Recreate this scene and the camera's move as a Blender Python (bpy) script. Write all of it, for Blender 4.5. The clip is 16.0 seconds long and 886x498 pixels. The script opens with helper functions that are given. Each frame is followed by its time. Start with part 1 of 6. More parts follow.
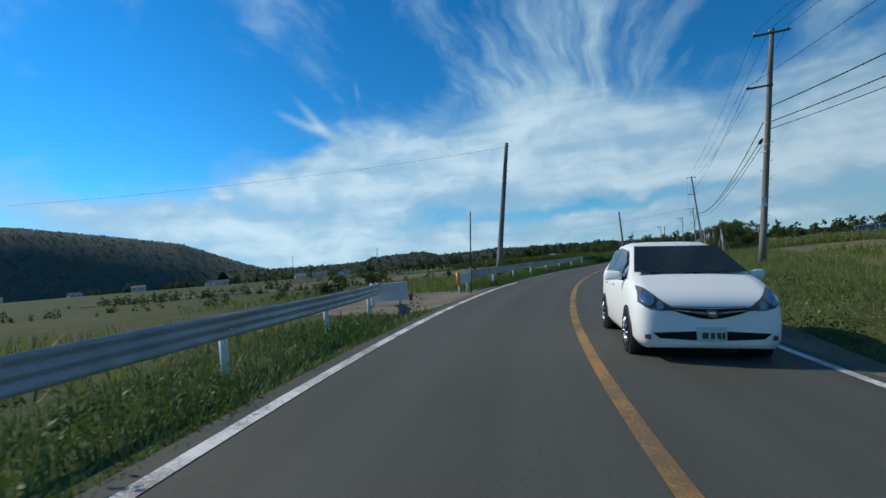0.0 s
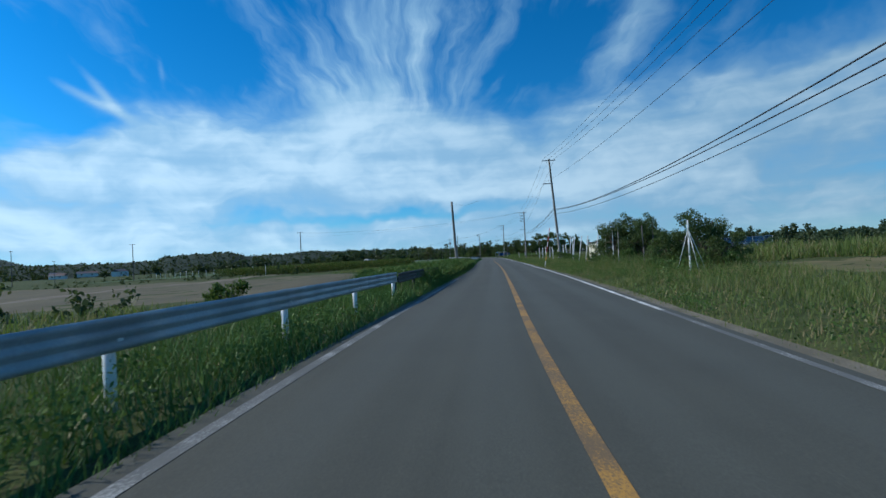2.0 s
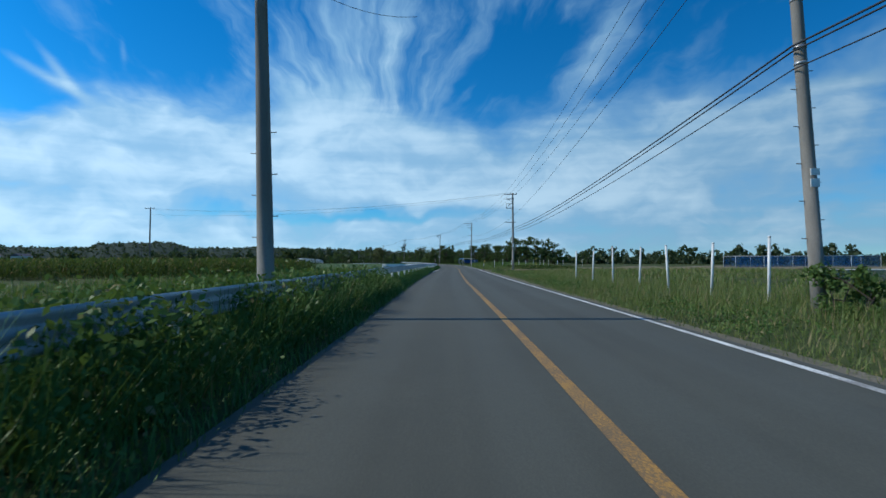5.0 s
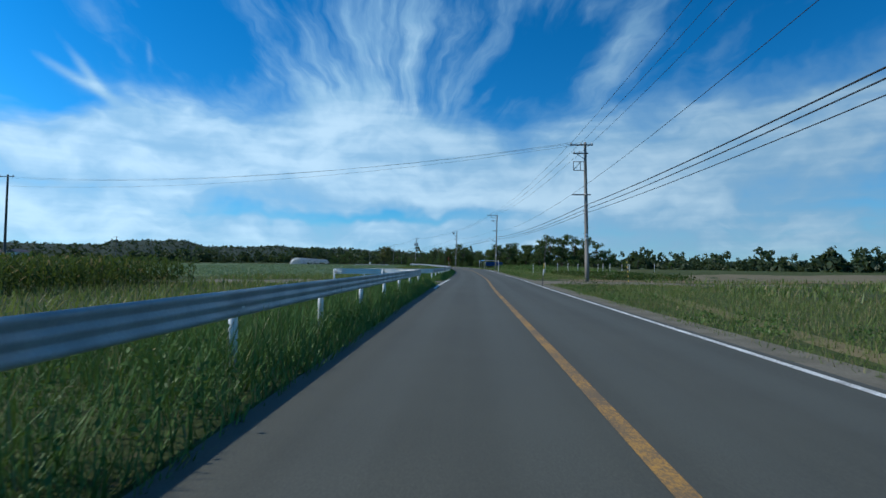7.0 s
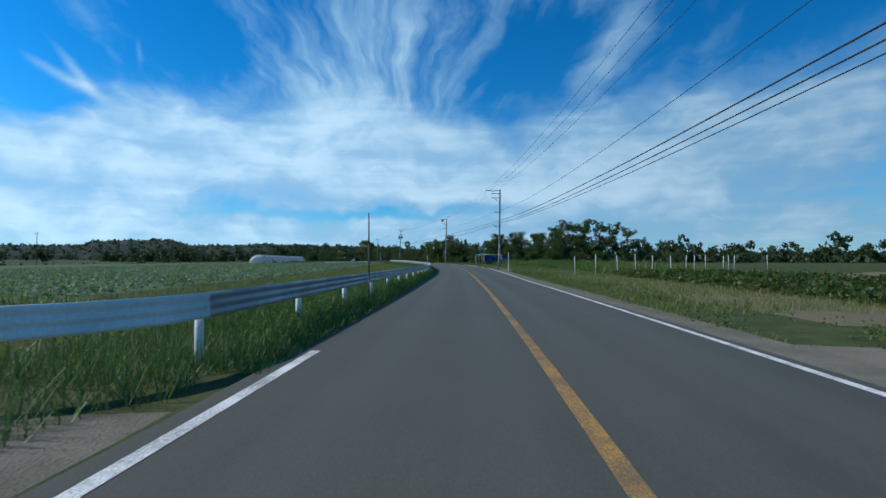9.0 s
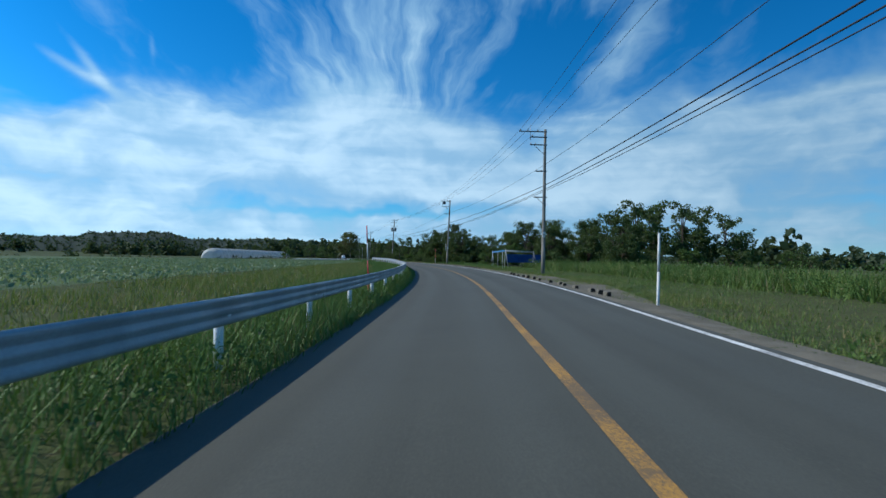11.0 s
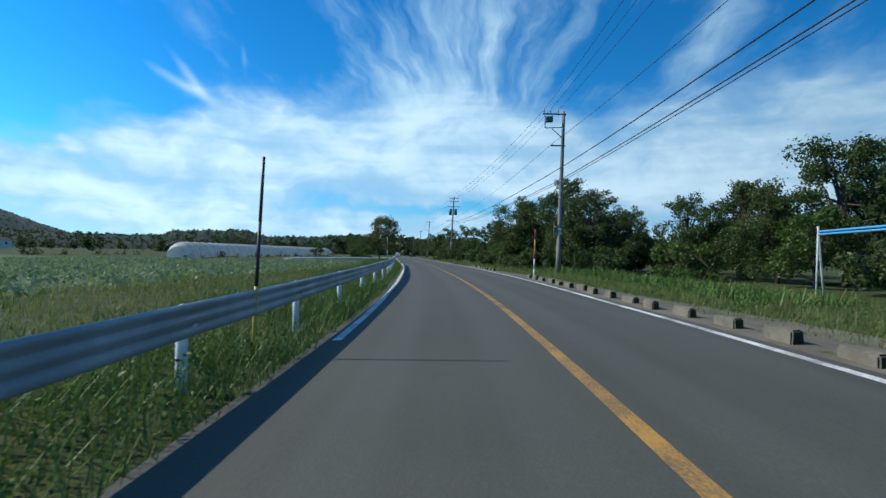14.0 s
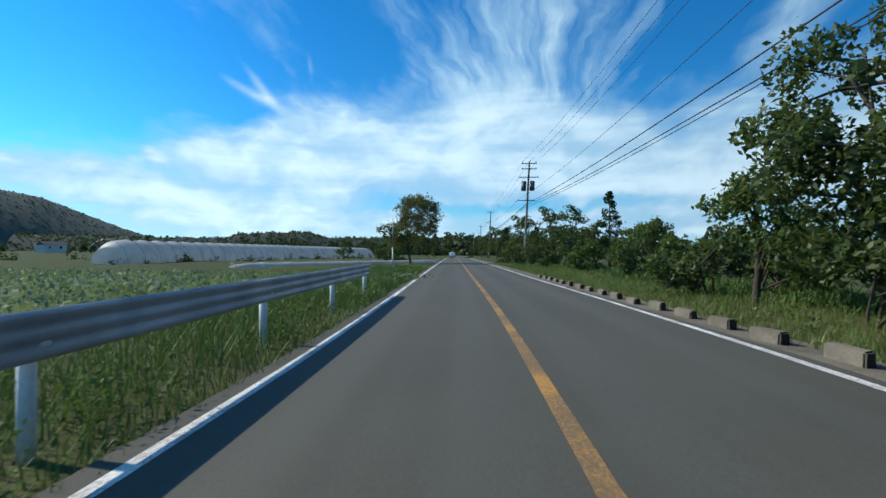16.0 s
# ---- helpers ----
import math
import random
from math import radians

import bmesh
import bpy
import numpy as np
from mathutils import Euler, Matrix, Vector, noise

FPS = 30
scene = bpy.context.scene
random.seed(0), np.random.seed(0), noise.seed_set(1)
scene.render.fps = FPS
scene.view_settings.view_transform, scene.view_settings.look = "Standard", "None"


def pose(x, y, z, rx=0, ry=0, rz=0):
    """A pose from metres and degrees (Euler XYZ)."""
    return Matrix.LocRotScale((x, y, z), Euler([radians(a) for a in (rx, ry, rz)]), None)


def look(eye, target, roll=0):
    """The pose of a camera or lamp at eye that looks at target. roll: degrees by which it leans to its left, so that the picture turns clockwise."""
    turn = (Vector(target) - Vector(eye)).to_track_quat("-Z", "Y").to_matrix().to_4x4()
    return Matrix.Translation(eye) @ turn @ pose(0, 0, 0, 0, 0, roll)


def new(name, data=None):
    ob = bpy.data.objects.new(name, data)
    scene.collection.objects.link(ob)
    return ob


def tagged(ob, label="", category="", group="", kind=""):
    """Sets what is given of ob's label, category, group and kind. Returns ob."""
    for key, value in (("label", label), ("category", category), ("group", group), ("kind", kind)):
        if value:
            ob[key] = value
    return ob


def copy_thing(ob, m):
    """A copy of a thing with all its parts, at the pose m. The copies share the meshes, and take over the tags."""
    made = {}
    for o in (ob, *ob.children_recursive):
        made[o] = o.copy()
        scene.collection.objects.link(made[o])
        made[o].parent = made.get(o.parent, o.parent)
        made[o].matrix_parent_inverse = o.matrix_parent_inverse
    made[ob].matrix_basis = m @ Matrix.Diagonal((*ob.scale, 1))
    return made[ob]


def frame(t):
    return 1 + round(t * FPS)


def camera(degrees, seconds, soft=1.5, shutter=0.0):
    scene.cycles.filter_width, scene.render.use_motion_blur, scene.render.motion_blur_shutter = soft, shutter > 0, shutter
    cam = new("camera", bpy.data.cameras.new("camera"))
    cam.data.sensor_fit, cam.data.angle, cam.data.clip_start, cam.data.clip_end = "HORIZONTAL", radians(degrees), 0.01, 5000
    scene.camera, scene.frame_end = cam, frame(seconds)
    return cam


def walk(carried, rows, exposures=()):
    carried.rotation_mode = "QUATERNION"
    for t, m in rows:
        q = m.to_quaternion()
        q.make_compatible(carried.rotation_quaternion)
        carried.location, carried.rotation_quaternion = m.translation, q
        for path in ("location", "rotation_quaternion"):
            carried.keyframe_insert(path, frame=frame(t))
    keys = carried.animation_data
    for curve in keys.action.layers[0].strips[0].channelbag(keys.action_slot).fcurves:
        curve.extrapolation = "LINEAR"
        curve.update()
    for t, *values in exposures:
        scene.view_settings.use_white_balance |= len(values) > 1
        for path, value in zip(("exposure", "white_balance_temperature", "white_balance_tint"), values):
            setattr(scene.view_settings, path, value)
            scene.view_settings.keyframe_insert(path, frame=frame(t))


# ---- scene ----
from mathutils.bvhtree import BVHTree

cam = camera(79.16, 16.0, soft=1.5, shutter=0.04)
PATH = [
    (0.0, 0.00, 0.00, 0.940, 91.95, 5.17, 24.78),
    (0.5, -2.44, 8.41, 0.986, 91.82, 3.28, 21.91),
    (1.0, -4.28, 16.89, 1.033, 91.58, 2.77, 16.49),
    (1.5, -5.44, 25.51, 1.079, 91.34, 3.28, 10.62),
    (2.0, -6.00, 34.26, 1.111, 91.00, 3.39, 5.42),
    (2.5, -6.26, 43.11, 1.125, 90.98, 2.98, 1.80),
    (3.0, -6.32, 52.06, 1.128, 91.18, 2.21, -0.12),
    (3.5, -6.31, 61.15, 1.123, 91.23, 2.02, -0.51),
    (4.0, -6.33, 70.34, 1.116, 91.28, 1.09, -0.05),
    (4.5, -6.39, 79.37, 1.132, 91.33, 0.61, 0.45),
    (5.0, -6.52, 88.14, 1.178, 91.40, 0.16, 1.30),
    (5.5, -6.67, 96.76, 1.233, 91.48, -0.24, 2.24),
    (6.0, -6.83, 105.35, 1.282, 91.54, -0.51, 2.98),
    (6.5, -6.97, 114.02, 1.307, 91.57, -0.61, 3.26),
    (7.0, -7.10, 122.77, 1.319, 91.58, -0.59, 3.16),
    (7.5, -7.14, 131.55, 1.328, 91.58, -0.94, 3.03),
    (8.0, -7.09, 140.46, 1.328, 91.44, -0.75, 2.89),
    (8.5, -6.88, 149.46, 1.327, 91.25, -0.24, 2.82),
    (9.0, -6.84, 158.57, 1.325, 91.12, 0.30, 2.68),
    (9.5, -6.86, 168.09, 1.321, 91.07, 0.34, 2.69),
    (10.0, -6.97, 178.20, 1.313, 91.04, 0.05, 2.85),
    (10.5, -7.20, 188.59, 1.307, 91.01, -0.38, 3.11),
    (11.0, -7.58, 198.91, 1.305, 90.98, -0.77, 3.44),
    (11.5, -8.06, 208.86, 1.314, 90.95, -0.93, 3.81),
    (12.0, -8.58, 218.50, 1.344, 90.85, -0.91, 4.57),
    (12.5, -9.15, 228.01, 1.376, 90.77, -1.33, 5.79),
    (13.0, -10.01, 237.36, 1.409, 90.67, -1.27, 7.47),
    (13.5, -11.23, 246.58, 1.442, 90.52, -0.98, 9.53),
    (14.0, -12.82, 255.73, 1.473, 90.57, -0.68, 11.66),
    (14.5, -14.71, 264.96, 1.503, 90.58, -0.65, 13.50),
    (15.0, -16.76, 274.39, 1.532, 90.65, -0.28, 15.15),
    (15.5, -19.00, 283.96, 1.560, 90.58, 0.07, 16.74),
    (16.0, -21.42, 293.57, 1.589, 90.48, 0.00, 18.36),
]
walk(cam, [(t, pose(*row)) for t, *row in PATH], [(0, -0.2, 6250, 8), (1.0, -0.2, 5900, 7), (2.2, -0.1, 5680, 6), (9, -0.08, 5680, 6), (13.5, 0.12, 5900, 7), (16, 0.22, 6250, 8)])

# ---- world and sun ----
SUN_AZ, SUN_EL = radians(90), radians(38)   # to the left of the road's heading, above the horizon
world = bpy.data.worlds.new("sky")
scene.world = world
world.use_nodes = True


class Nodes:
    """Short-hand for node trees."""

    def __init__(self, tree):
        self.t = tree
        tree.nodes.clear()

    def n(self, kind, **kw):
        node = self.t.nodes.new(kind)
        for k, v in kw.items():
            if k == "op":
                node.operation = v
            elif k == "dim":
                node.noise_dimensions = v
            elif k == "feature":
                node.feature = v
            elif k == "blend":
                node.blend_type = v
            elif k == "dtype":
                node.data_type = v
        return node

    def put(self, socket, v):
        if isinstance(v, bpy.types.NodeSocket):
            self.t.links.new(v, socket)
        elif isinstance(v, (tuple, list)) and len(v) == 3 and socket.type == "RGBA":
            socket.default_value = (*v, 1)
        else:
            socket.default_value = v

    def m(self, op, a, b=0.0, c=0.0):
        node = self.n("ShaderNodeMath", op=op)
        for s, v in zip(node.inputs, (a, b, c)):
            self.put(s, v)
        return node.outputs[0]

    def noise(self, vec, scale, detail=3.0, rough=0.55, distort=0.0):
        node = self.n("ShaderNodeTexNoise")
        for k, v in (("Vector", vec), ("Scale", scale), ("Detail", detail), ("Roughness", rough), ("Distortion", distort)):
            if v is not None:
                self.put(node.inputs[k], v)
        return node.outputs[0]

    def xyz(self, x, y, z=0.0):
        node = self.n("ShaderNodeCombineXYZ")
        for s, v in zip(node.inputs, (x, y, z)):
            self.put(s, v)
        return node.outputs[0]

    def step(self, v, lo, hi, a=0.0, b=1.0):
        node = self.n("ShaderNodeMapRange")
        node.interpolation_type = "SMOOTHSTEP"
        for s, q in zip(node.inputs, (v, lo, hi, a, b)):
            self.put(s, q)
        return node.outputs[0]

    def mix(self, f, a, b, blend="MIX"):
        node = self.n("ShaderNodeMix", dtype="RGBA", blend=blend)
        self.put(node.inputs[0], f)
        self.put(node.inputs[6], a)
        self.put(node.inputs[7], b)
        return node.outputs[2]


def sky_world():
    g = Nodes(world.node_tree)
    sky = g.n("ShaderNodeTexSky")
    sky.sky_type, sky.sun_disc = "NISHITA", False
    sky.sun_elevation, sky.sun_rotation = SUN_EL, -SUN_AZ
    sky.air_density, sky.dust_density, sky.ozone_density = 1.0, 0.0, 6.0
    co = g.n("ShaderNodeTexCoord").outputs["Generated"]
    sep = g.n("ShaderNodeSeparateXYZ")
    g.put(sep.inputs[0], co)
    x, y, z = sep.outputs
    az = g.m("MULTIPLY", g.m("ARCTAN2", g.m("MULTIPLY", x, -1.0), y), 57.2958)
    el = g.m("MULTIPLY", g.m("ARCSINE", z), 57.2958)
    # slow drift of the cloud edges
    w1 = g.m("MULTIPLY_ADD", g.noise(g.xyz(g.m("MULTIPLY", az, 0.09), g.m("MULTIPLY", el, 0.14), 3.1), 1.0, 3.0), 6.0, -3.0)
    w2 = g.m("MULTIPLY_ADD", g.noise(g.xyz(g.m("MULTIPLY", az, 0.16), g.m("MULTIPLY", el, 0.22), 8.7), 1.0, 3.0), 4.4, -2.2)
    azw, elw = g.m("ADD", az, w1), g.m("ADD", el, w2)
    # cirrus fibres that fan out from a point low ahead, and billows that break up the banks' edges
    da, de = g.m("SUBTRACT", azw, 9.0), g.m("SUBTRACT", elw, 4.5)
    phi, rad = g.m("ARCTAN2", de, da), g.m("SQRT", g.m("ADD", g.m("MULTIPLY", da, da), g.m("MULTIPLY", de, de)))
    fan = g.noise(g.xyz(g.m("MULTIPLY", phi, 3.6), g.m("MULTIPLY", rad, 0.06), 1.0), 1.0, 6.0, 0.56, 0.15)
    puff = g.noise(g.xyz(g.m("MULTIPLY", azw, 0.10), g.m("MULTIPLY", elw, 0.22), 5.0), 1.0, 6.0, 0.50, 0.1)
    billow = g.noise(g.xyz(g.m("MULTIPLY", azw, 0.30), g.m("MULTIPLY", elw, 0.50), 2.0), 1.0, 5.0, 0.50, 0.1)
    fine = g.noise(g.xyz(g.m("MULTIPLY", phi, 12.0), g.m("MULTIPLY", rad, 0.14), 4.0), 1.0, 4.0, 0.55, 0.1)
    high = g.step(elw, 13.0, 19.0)
    band = g.noise(g.xyz(g.m("MULTIPLY", azw, 0.035), g.m("MULTIPLY", el, 0.50), 6.0), 1.0, 4.0, 0.5, 0.1)
    low_tex = g.m("ADD", g.m("MULTIPLY", puff, 0.45), g.m("ADD", g.m("MULTIPLY", billow, 0.25), g.m("MULTIPLY", band, 0.30)))
    tex = g.m("ADD", g.m("MULTIPLY", g.mix_f(high, low_tex, fan), g.mix_f(high, 0.94, 0.74)), g.m("MULTIPLY", fine, g.mix_f(high, 0.06, 0.26)))
    total = g.m("MULTIPLY_ADD", g.m("SUBTRACT", tex, 0.5), g.mix_f(high, 1.9, 2.3), 0.04)
    for a0, e0, sa, se, turn, wt in CLOUD_BANKS + CLOUD_GAPS:
        c, s = math.cos(radians(turn)), math.sin(radians(turn))
        p, q = (g.m("SUBTRACT", az, a0), g.m("SUBTRACT", el, e0)) if se < 0.5 else (g.m("SUBTRACT", azw, a0), g.m("SUBTRACT", elw, e0))
        u = g.m("DIVIDE", g.m("ADD", g.m("MULTIPLY", p, c), g.m("MULTIPLY", q, s)), sa)
        v = g.m("DIVIDE", g.m("SUBTRACT", g.m("MULTIPLY", q, c), g.m("MULTIPLY", p, s)), se)
        r2 = g.m("ADD", g.m("MULTIPLY", u, u), g.m("MULTIPLY", v, v))
        total = g.m("MULTIPLY_ADD", g.m("POWER", 2.71828, g.m("MULTIPLY", r2, -1.0)), wt, total)
    cover = g.step(total, -0.10, 0.66)
    cover = g.m("MULTIPLY", cover, g.step(el, -0.5, 3.0, 0.65, 1.0))
    deep = g.n("ShaderNodeHueSaturation")
    g.put(deep.inputs["Saturation"], 1.12)
    g.put(deep.inputs["Color"], g.mix(1.0, sky.outputs[0], (0.56, 0.87, 1.0), "MULTIPLY"))
    # thin grey-blue veil, brighter where the banks pile up
    bright = g.step(g.m("MULTIPLY_ADD", g.m("SUBTRACT", low_tex, 0.5), 3.0, total), 0.25, 1.35)
    shade = g.mix(bright, (0.36, 0.575, 0.76), (0.67, 0.845, 0.95))
    # clouds on the sun's side are brighter
    toward = g.m("ADD", g.m("MULTIPLY", x, -math.sin(SUN_AZ)), g.m("MULTIPLY", y, math.cos(SUN_AZ)))
    lit = g.step(toward, -0.95, 0.75, 0.66, 1.07)
    shade = g.mix(1.0, shade, g.xyz(lit, lit, lit), "MULTIPLY")
    glow = g.m("MULTIPLY", g.step(toward, -0.95, 0.75, 0.88, 1.12), g.step(toward, 0.45, 0.90, 1.0, 1.38))
    g.put(deep.inputs["Value"], g.m("MULTIPLY", glow, SKY_LEVEL))
    col = g.mix(g.m("MULTIPLY", cover, 0.93), deep.outputs[0], shade)
    bg = g.n("ShaderNodeBackground")
    g.put(bg.inputs[0], col)
    g.put(bg.inputs[1], 1.0)
    g.put(g.n("ShaderNodeOutputWorld").inputs[0], bg.outputs[0])


def _mix_f(self, f, a, b):
    node = self.n("ShaderNodeMix", dtype="FLOAT")
    self.put(node.inputs[0], f)
    self.put(node.inputs[2], a)
    self.put(node.inputs[3], b)
    return node.outputs[0]


Nodes.mix_f = _mix_f
SKY_LEVEL = 0.112
# azimuth to the left, elevation, half-widths, turn (all degrees), weight
CLOUD_BANKS = [(22, 7.0, 40, 5.5, 0, 0.36), (-26, 6.5, 20, 6.0, 0, 0.26), (15, 10.6, 16, 3.8, 0, 0.60), (15.2, 14.6, 3.6, 2.5, 10, 0.52), (6, 13.2, 5, 2.6, 4, 0.36), (36, 9.8, 8, 3.0, -8, 0.66), (33, 12.4, 3.4, 1.6, 0, 0.30),
               (51, 6.3, 11, 1.7, 8, 0.66), (-19, 10.8, 22, 5.0, -3, 0.50), (-34, 15.0, 10, 1.1, -10, 0.36), (10.5, 22, 8.0, 7, 0, 0.34), (-16.5, 21.5, 1.8, 6.5, 40, 0.34),
               (10, 1.6, 80, 3.2, 0, 0.50), (37.3, 16.6, 2.9, 0.48, 50, 0.46), (38.1, 15.8, 3.6, 0.46, 24, 0.42), (32.3, 18.8, 1.2, 0.3, 85, 0.25), (30, 15.2, 6, 2.4, -6, 0.24), (13, 17.6, 5.0, 2.2, 6, 0.32), (46.3, 8.9, 0.8, 0.6, 0, 0.6)]
CLOUD_GAPS = [(11, 4.9, 15, 0.6, 0, -0.62), (-6.5, 20.6, 5.5, 4.0, 0, -0.52), (29, 21.0, 4.5, 3.4, 0, -0.34), (-28, 20.5, 6, 3, 0, -0.30), (-29, 3.2, 9, 0.8, 0, -0.16),
              (43, 14.6, 6, 1.8, 10, -0.34), (55, 17, 10, 6, 0, -0.40), (47.5, 10.8, 3.2, 0.9, 10, -0.3)]
sky_world()

sun = new("sun", bpy.data.lights.new("sun", "SUN"))
sun.data.energy, sun.data.angle, sun.data.color = 4.1, radians(0.6), (1.0, 0.90, 0.74)
sun.matrix_world = look((0, 0, 0), (math.sin(SUN_AZ) * math.cos(SUN_EL), -math.cos(SUN_AZ) * math.cos(SUN_EL), -math.sin(SUN_EL)))

# ---- materials ----
def surface(name, c1, c2, scale=2.0, rough=0.8, bump=0.3, fine=40.0, c3=None, spot=0.62, metal=0.0, local=False, stretch=(1, 1, 1)):
    """Two colours mixed by a broad noise, fine grain over it, spots of a third colour, and relief."""
    mat = bpy.data.materials.new(name)
    mat.use_nodes = True
    g = Nodes(mat.node_tree)
    co = g.n("ShaderNodeTexCoord").outputs["Object"] if local else g.n("ShaderNodeNewGeometry").outputs["Position"]
    if stretch != (1, 1, 1):
        mp = g.n("ShaderNodeMapping")
        g.put(mp.inputs["Vector"], co)
        mp.inputs["Scale"].default_value = stretch
        co = mp.outputs[0]
    broad, grain = g.noise(co, scale, 4.0), g.noise(co, fine, 2.0)
    col = g.mix(g.step(broad, 0.35, 0.65), c1, c2)
    col = g.mix(g.step(grain, 0.2, 0.8, 0.0, 0.45), col, tuple(min(1, v * 0.55) for v in c1))
    if c3:
        col = g.mix(g.step(g.noise(co, scale * 2.7, 5.0, 0.65), spot, spot + 0.1), col, c3)
    b = g.n("ShaderNodeBsdfPrincipled")
    g.put(b.inputs["Base Color"], col)
    g.put(b.inputs["Roughness"], g.step(broad, 0.2, 0.8, max(0.03, rough - 0.08), min(1, rough + 0.08)))
    g.put(b.inputs["Metallic"], metal)
    if rough >= 0.85:
        g.put(b.inputs["Specular IOR Level"], 0.12)
    if bump:
        bp = g.n("ShaderNodeBump")
        g.put(bp.inputs["Strength"], bump)
        g.put(bp.inputs["Distance"], 0.02)
        g.put(bp.inputs["Height"], grain)
        g.put(b.inputs["Normal"], bp.outputs[0])
    g.put(g.n("ShaderNodeOutputMaterial").inputs[0], b.outputs[0])
    return mat


def foliage(name, tones, dry=(0.22, 0.18, 0.08), dry_share=0.0, translucent=0.35, objvar=0.0):
    """Leaves and blades: every leaf its own tone, some of the light comes through."""
    mat = bpy.data.materials.new(name)
    mat.use_nodes = True
    g = Nodes(mat.node_tree)
    geo = g.n("ShaderNodeNewGeometry")
    rnd = geo.outputs["Random Per Island"]
    patch = g.noise(geo.outputs["Position"], 0.5, 3.0)
    col = g.mix(g.step(rnd, 0.0, 1.0), tones[0], tones[1])
    col = g.mix(g.step(patch, 0.42, 0.62, 0.0, 0.7), col, tones[2])
    if dry_share:
        r2 = g.m("FRACT", g.m("MULTIPLY", rnd, 37.7))
        col = g.mix(g.m("LESS_THAN", r2, g.m("MULTIPLY", g.step(patch, 0.3, 0.75, 0.3, 1.7), dry_share)), col, dry)
    d, tr, gl = g.n("ShaderNodeBsdfDiffuse"), g.n("ShaderNodeBsdfTranslucent"), g.n("ShaderNodeBsdfGlossy")
    g.put(d.inputs[0], col)
    g.put(tr.inputs[0], g.mix(0.5, col, (0.16, 0.22, 0.03)))
    g.put(gl.inputs[0], (0.5, 0.5, 0.5))
    g.put(gl.inputs["Roughness"], 0.45)
    s1, s2 = g.n("ShaderNodeMixShader"), g.n("ShaderNodeMixShader")
    g.put(s1.inputs[0], translucent)
    g.put(s1.inputs[1], d.outputs[0])
    g.put(s1.inputs[2], tr.outputs[0])
    g.put(s2.inputs[0], 0.025)
    g.put(s2.inputs[1], s1.outputs[0])
    g.put(s2.inputs[2], gl.outputs[0])
    g.put(g.n("ShaderNodeOutputMaterial").inputs[0], s2.outputs[0])
    return mat


def asphalt_material():
    mat = bpy.data.materials.new("asphalt")
    mat.use_nodes = True
    g = Nodes(mat.node_tree)
    uv = g.n("ShaderNodeUVMap").outputs[0]          # along the road, across the road, in metres
    pos = g.n("ShaderNodeNewGeometry").outputs["Position"]
    sep = g.n("ShaderNodeSeparateXYZ")
    g.put(sep.inputs[0], uv)
    along, across = sep.outputs[0], sep.outputs[1]
    stones = g.noise(pos, 55.0, 3.0, 0.7)
    broad = g.noise(pos, 0.35, 5.0, 0.6)
    streak = g.noise(g.xyz(g.m("MULTIPLY", along, 0.05), g.m("MULTIPLY", across, 2.2)), 1.0, 4.0)
    # smoother wheel tracks either side of each lane's middle
    lane = g.m("ABSOLUTE", g.m("SUBTRACT", g.m("ABSOLUTE", across), 1.35))
    track = g.step(g.m("ABSOLUTE", g.m("SUBTRACT", lane, 0.72)), 0.1, 0.45, 1.0, 0.0)
    col = g.mix(g.step(broad, 0.3, 0.7), (0.063, 0.063, 0.046), (0.081, 0.081, 0.060))
    col = g.mix(g.step(streak, 0.35, 0.7, 0.0, 0.55), col, (0.092, 0.092, 0.068))
    col = g.mix(g.m("MULTIPLY", track, 0.35), col, (0.102, 0.102, 0.077))
    col = g.mix(g.step(stones, 0.3, 0.75, 0.5, 0.0), col, (0.030, 0.029, 0.026))
    col = g.mix(g.step(stones, 0.62, 0.78, 0.0, 0.35), col, (0.155, 0.157, 0.145))
    b = g.n("ShaderNodeBsdfPrincipled")
    g.put(b.inputs["Base Color"], col)
    g.put(b.inputs["Roughness"], g.m("MULTIPLY_ADD", track, -0.06, 0.86))
    bp = g.n("ShaderNodeBump")
    g.put(bp.inputs["Strength"], 0.4)
    g.put(bp.inputs["Distance"], 0.006)
    g.put(bp.inputs["Height"], stones)
    g.put(b.inputs["Normal"], bp.outputs[0])
    g.put(g.n("ShaderNodeOutputMaterial").inputs[0], b.outputs[0])
    return mat


def paint_material(name, col, worn, hold=0.45):
    """Road paint, rubbed off in patches down to the asphalt."""
    mat = bpy.data.materials.new(name)
    mat.use_nodes = True
    g = Nodes(mat.node_tree)
    pos = g.n("ShaderNodeNewGeometry").outputs["Position"]
    wear = g.m("ADD", g.m("MULTIPLY", g.noise(pos, 45.0, 4.0, 0.7), 0.6), g.m("MULTIPLY", g.noise(pos, 1.3, 4.0), 0.4))
    c = g.mix(g.step(wear, hold, hold + 0.16), worn, col)
    c = g.mix(g.step(g.noise(pos, 9.0, 4.0), 0.45, 0.75, 0.0, 0.4), c, worn)
    b = g.n("ShaderNodeBsdfPrincipled")
    g.put(b.inputs["Base Color"], c)
    g.put(b.inputs["Roughness"], 0.75)
    g.put(g.n("ShaderNodeOutputMaterial").inputs[0], b.outputs[0])
    return mat


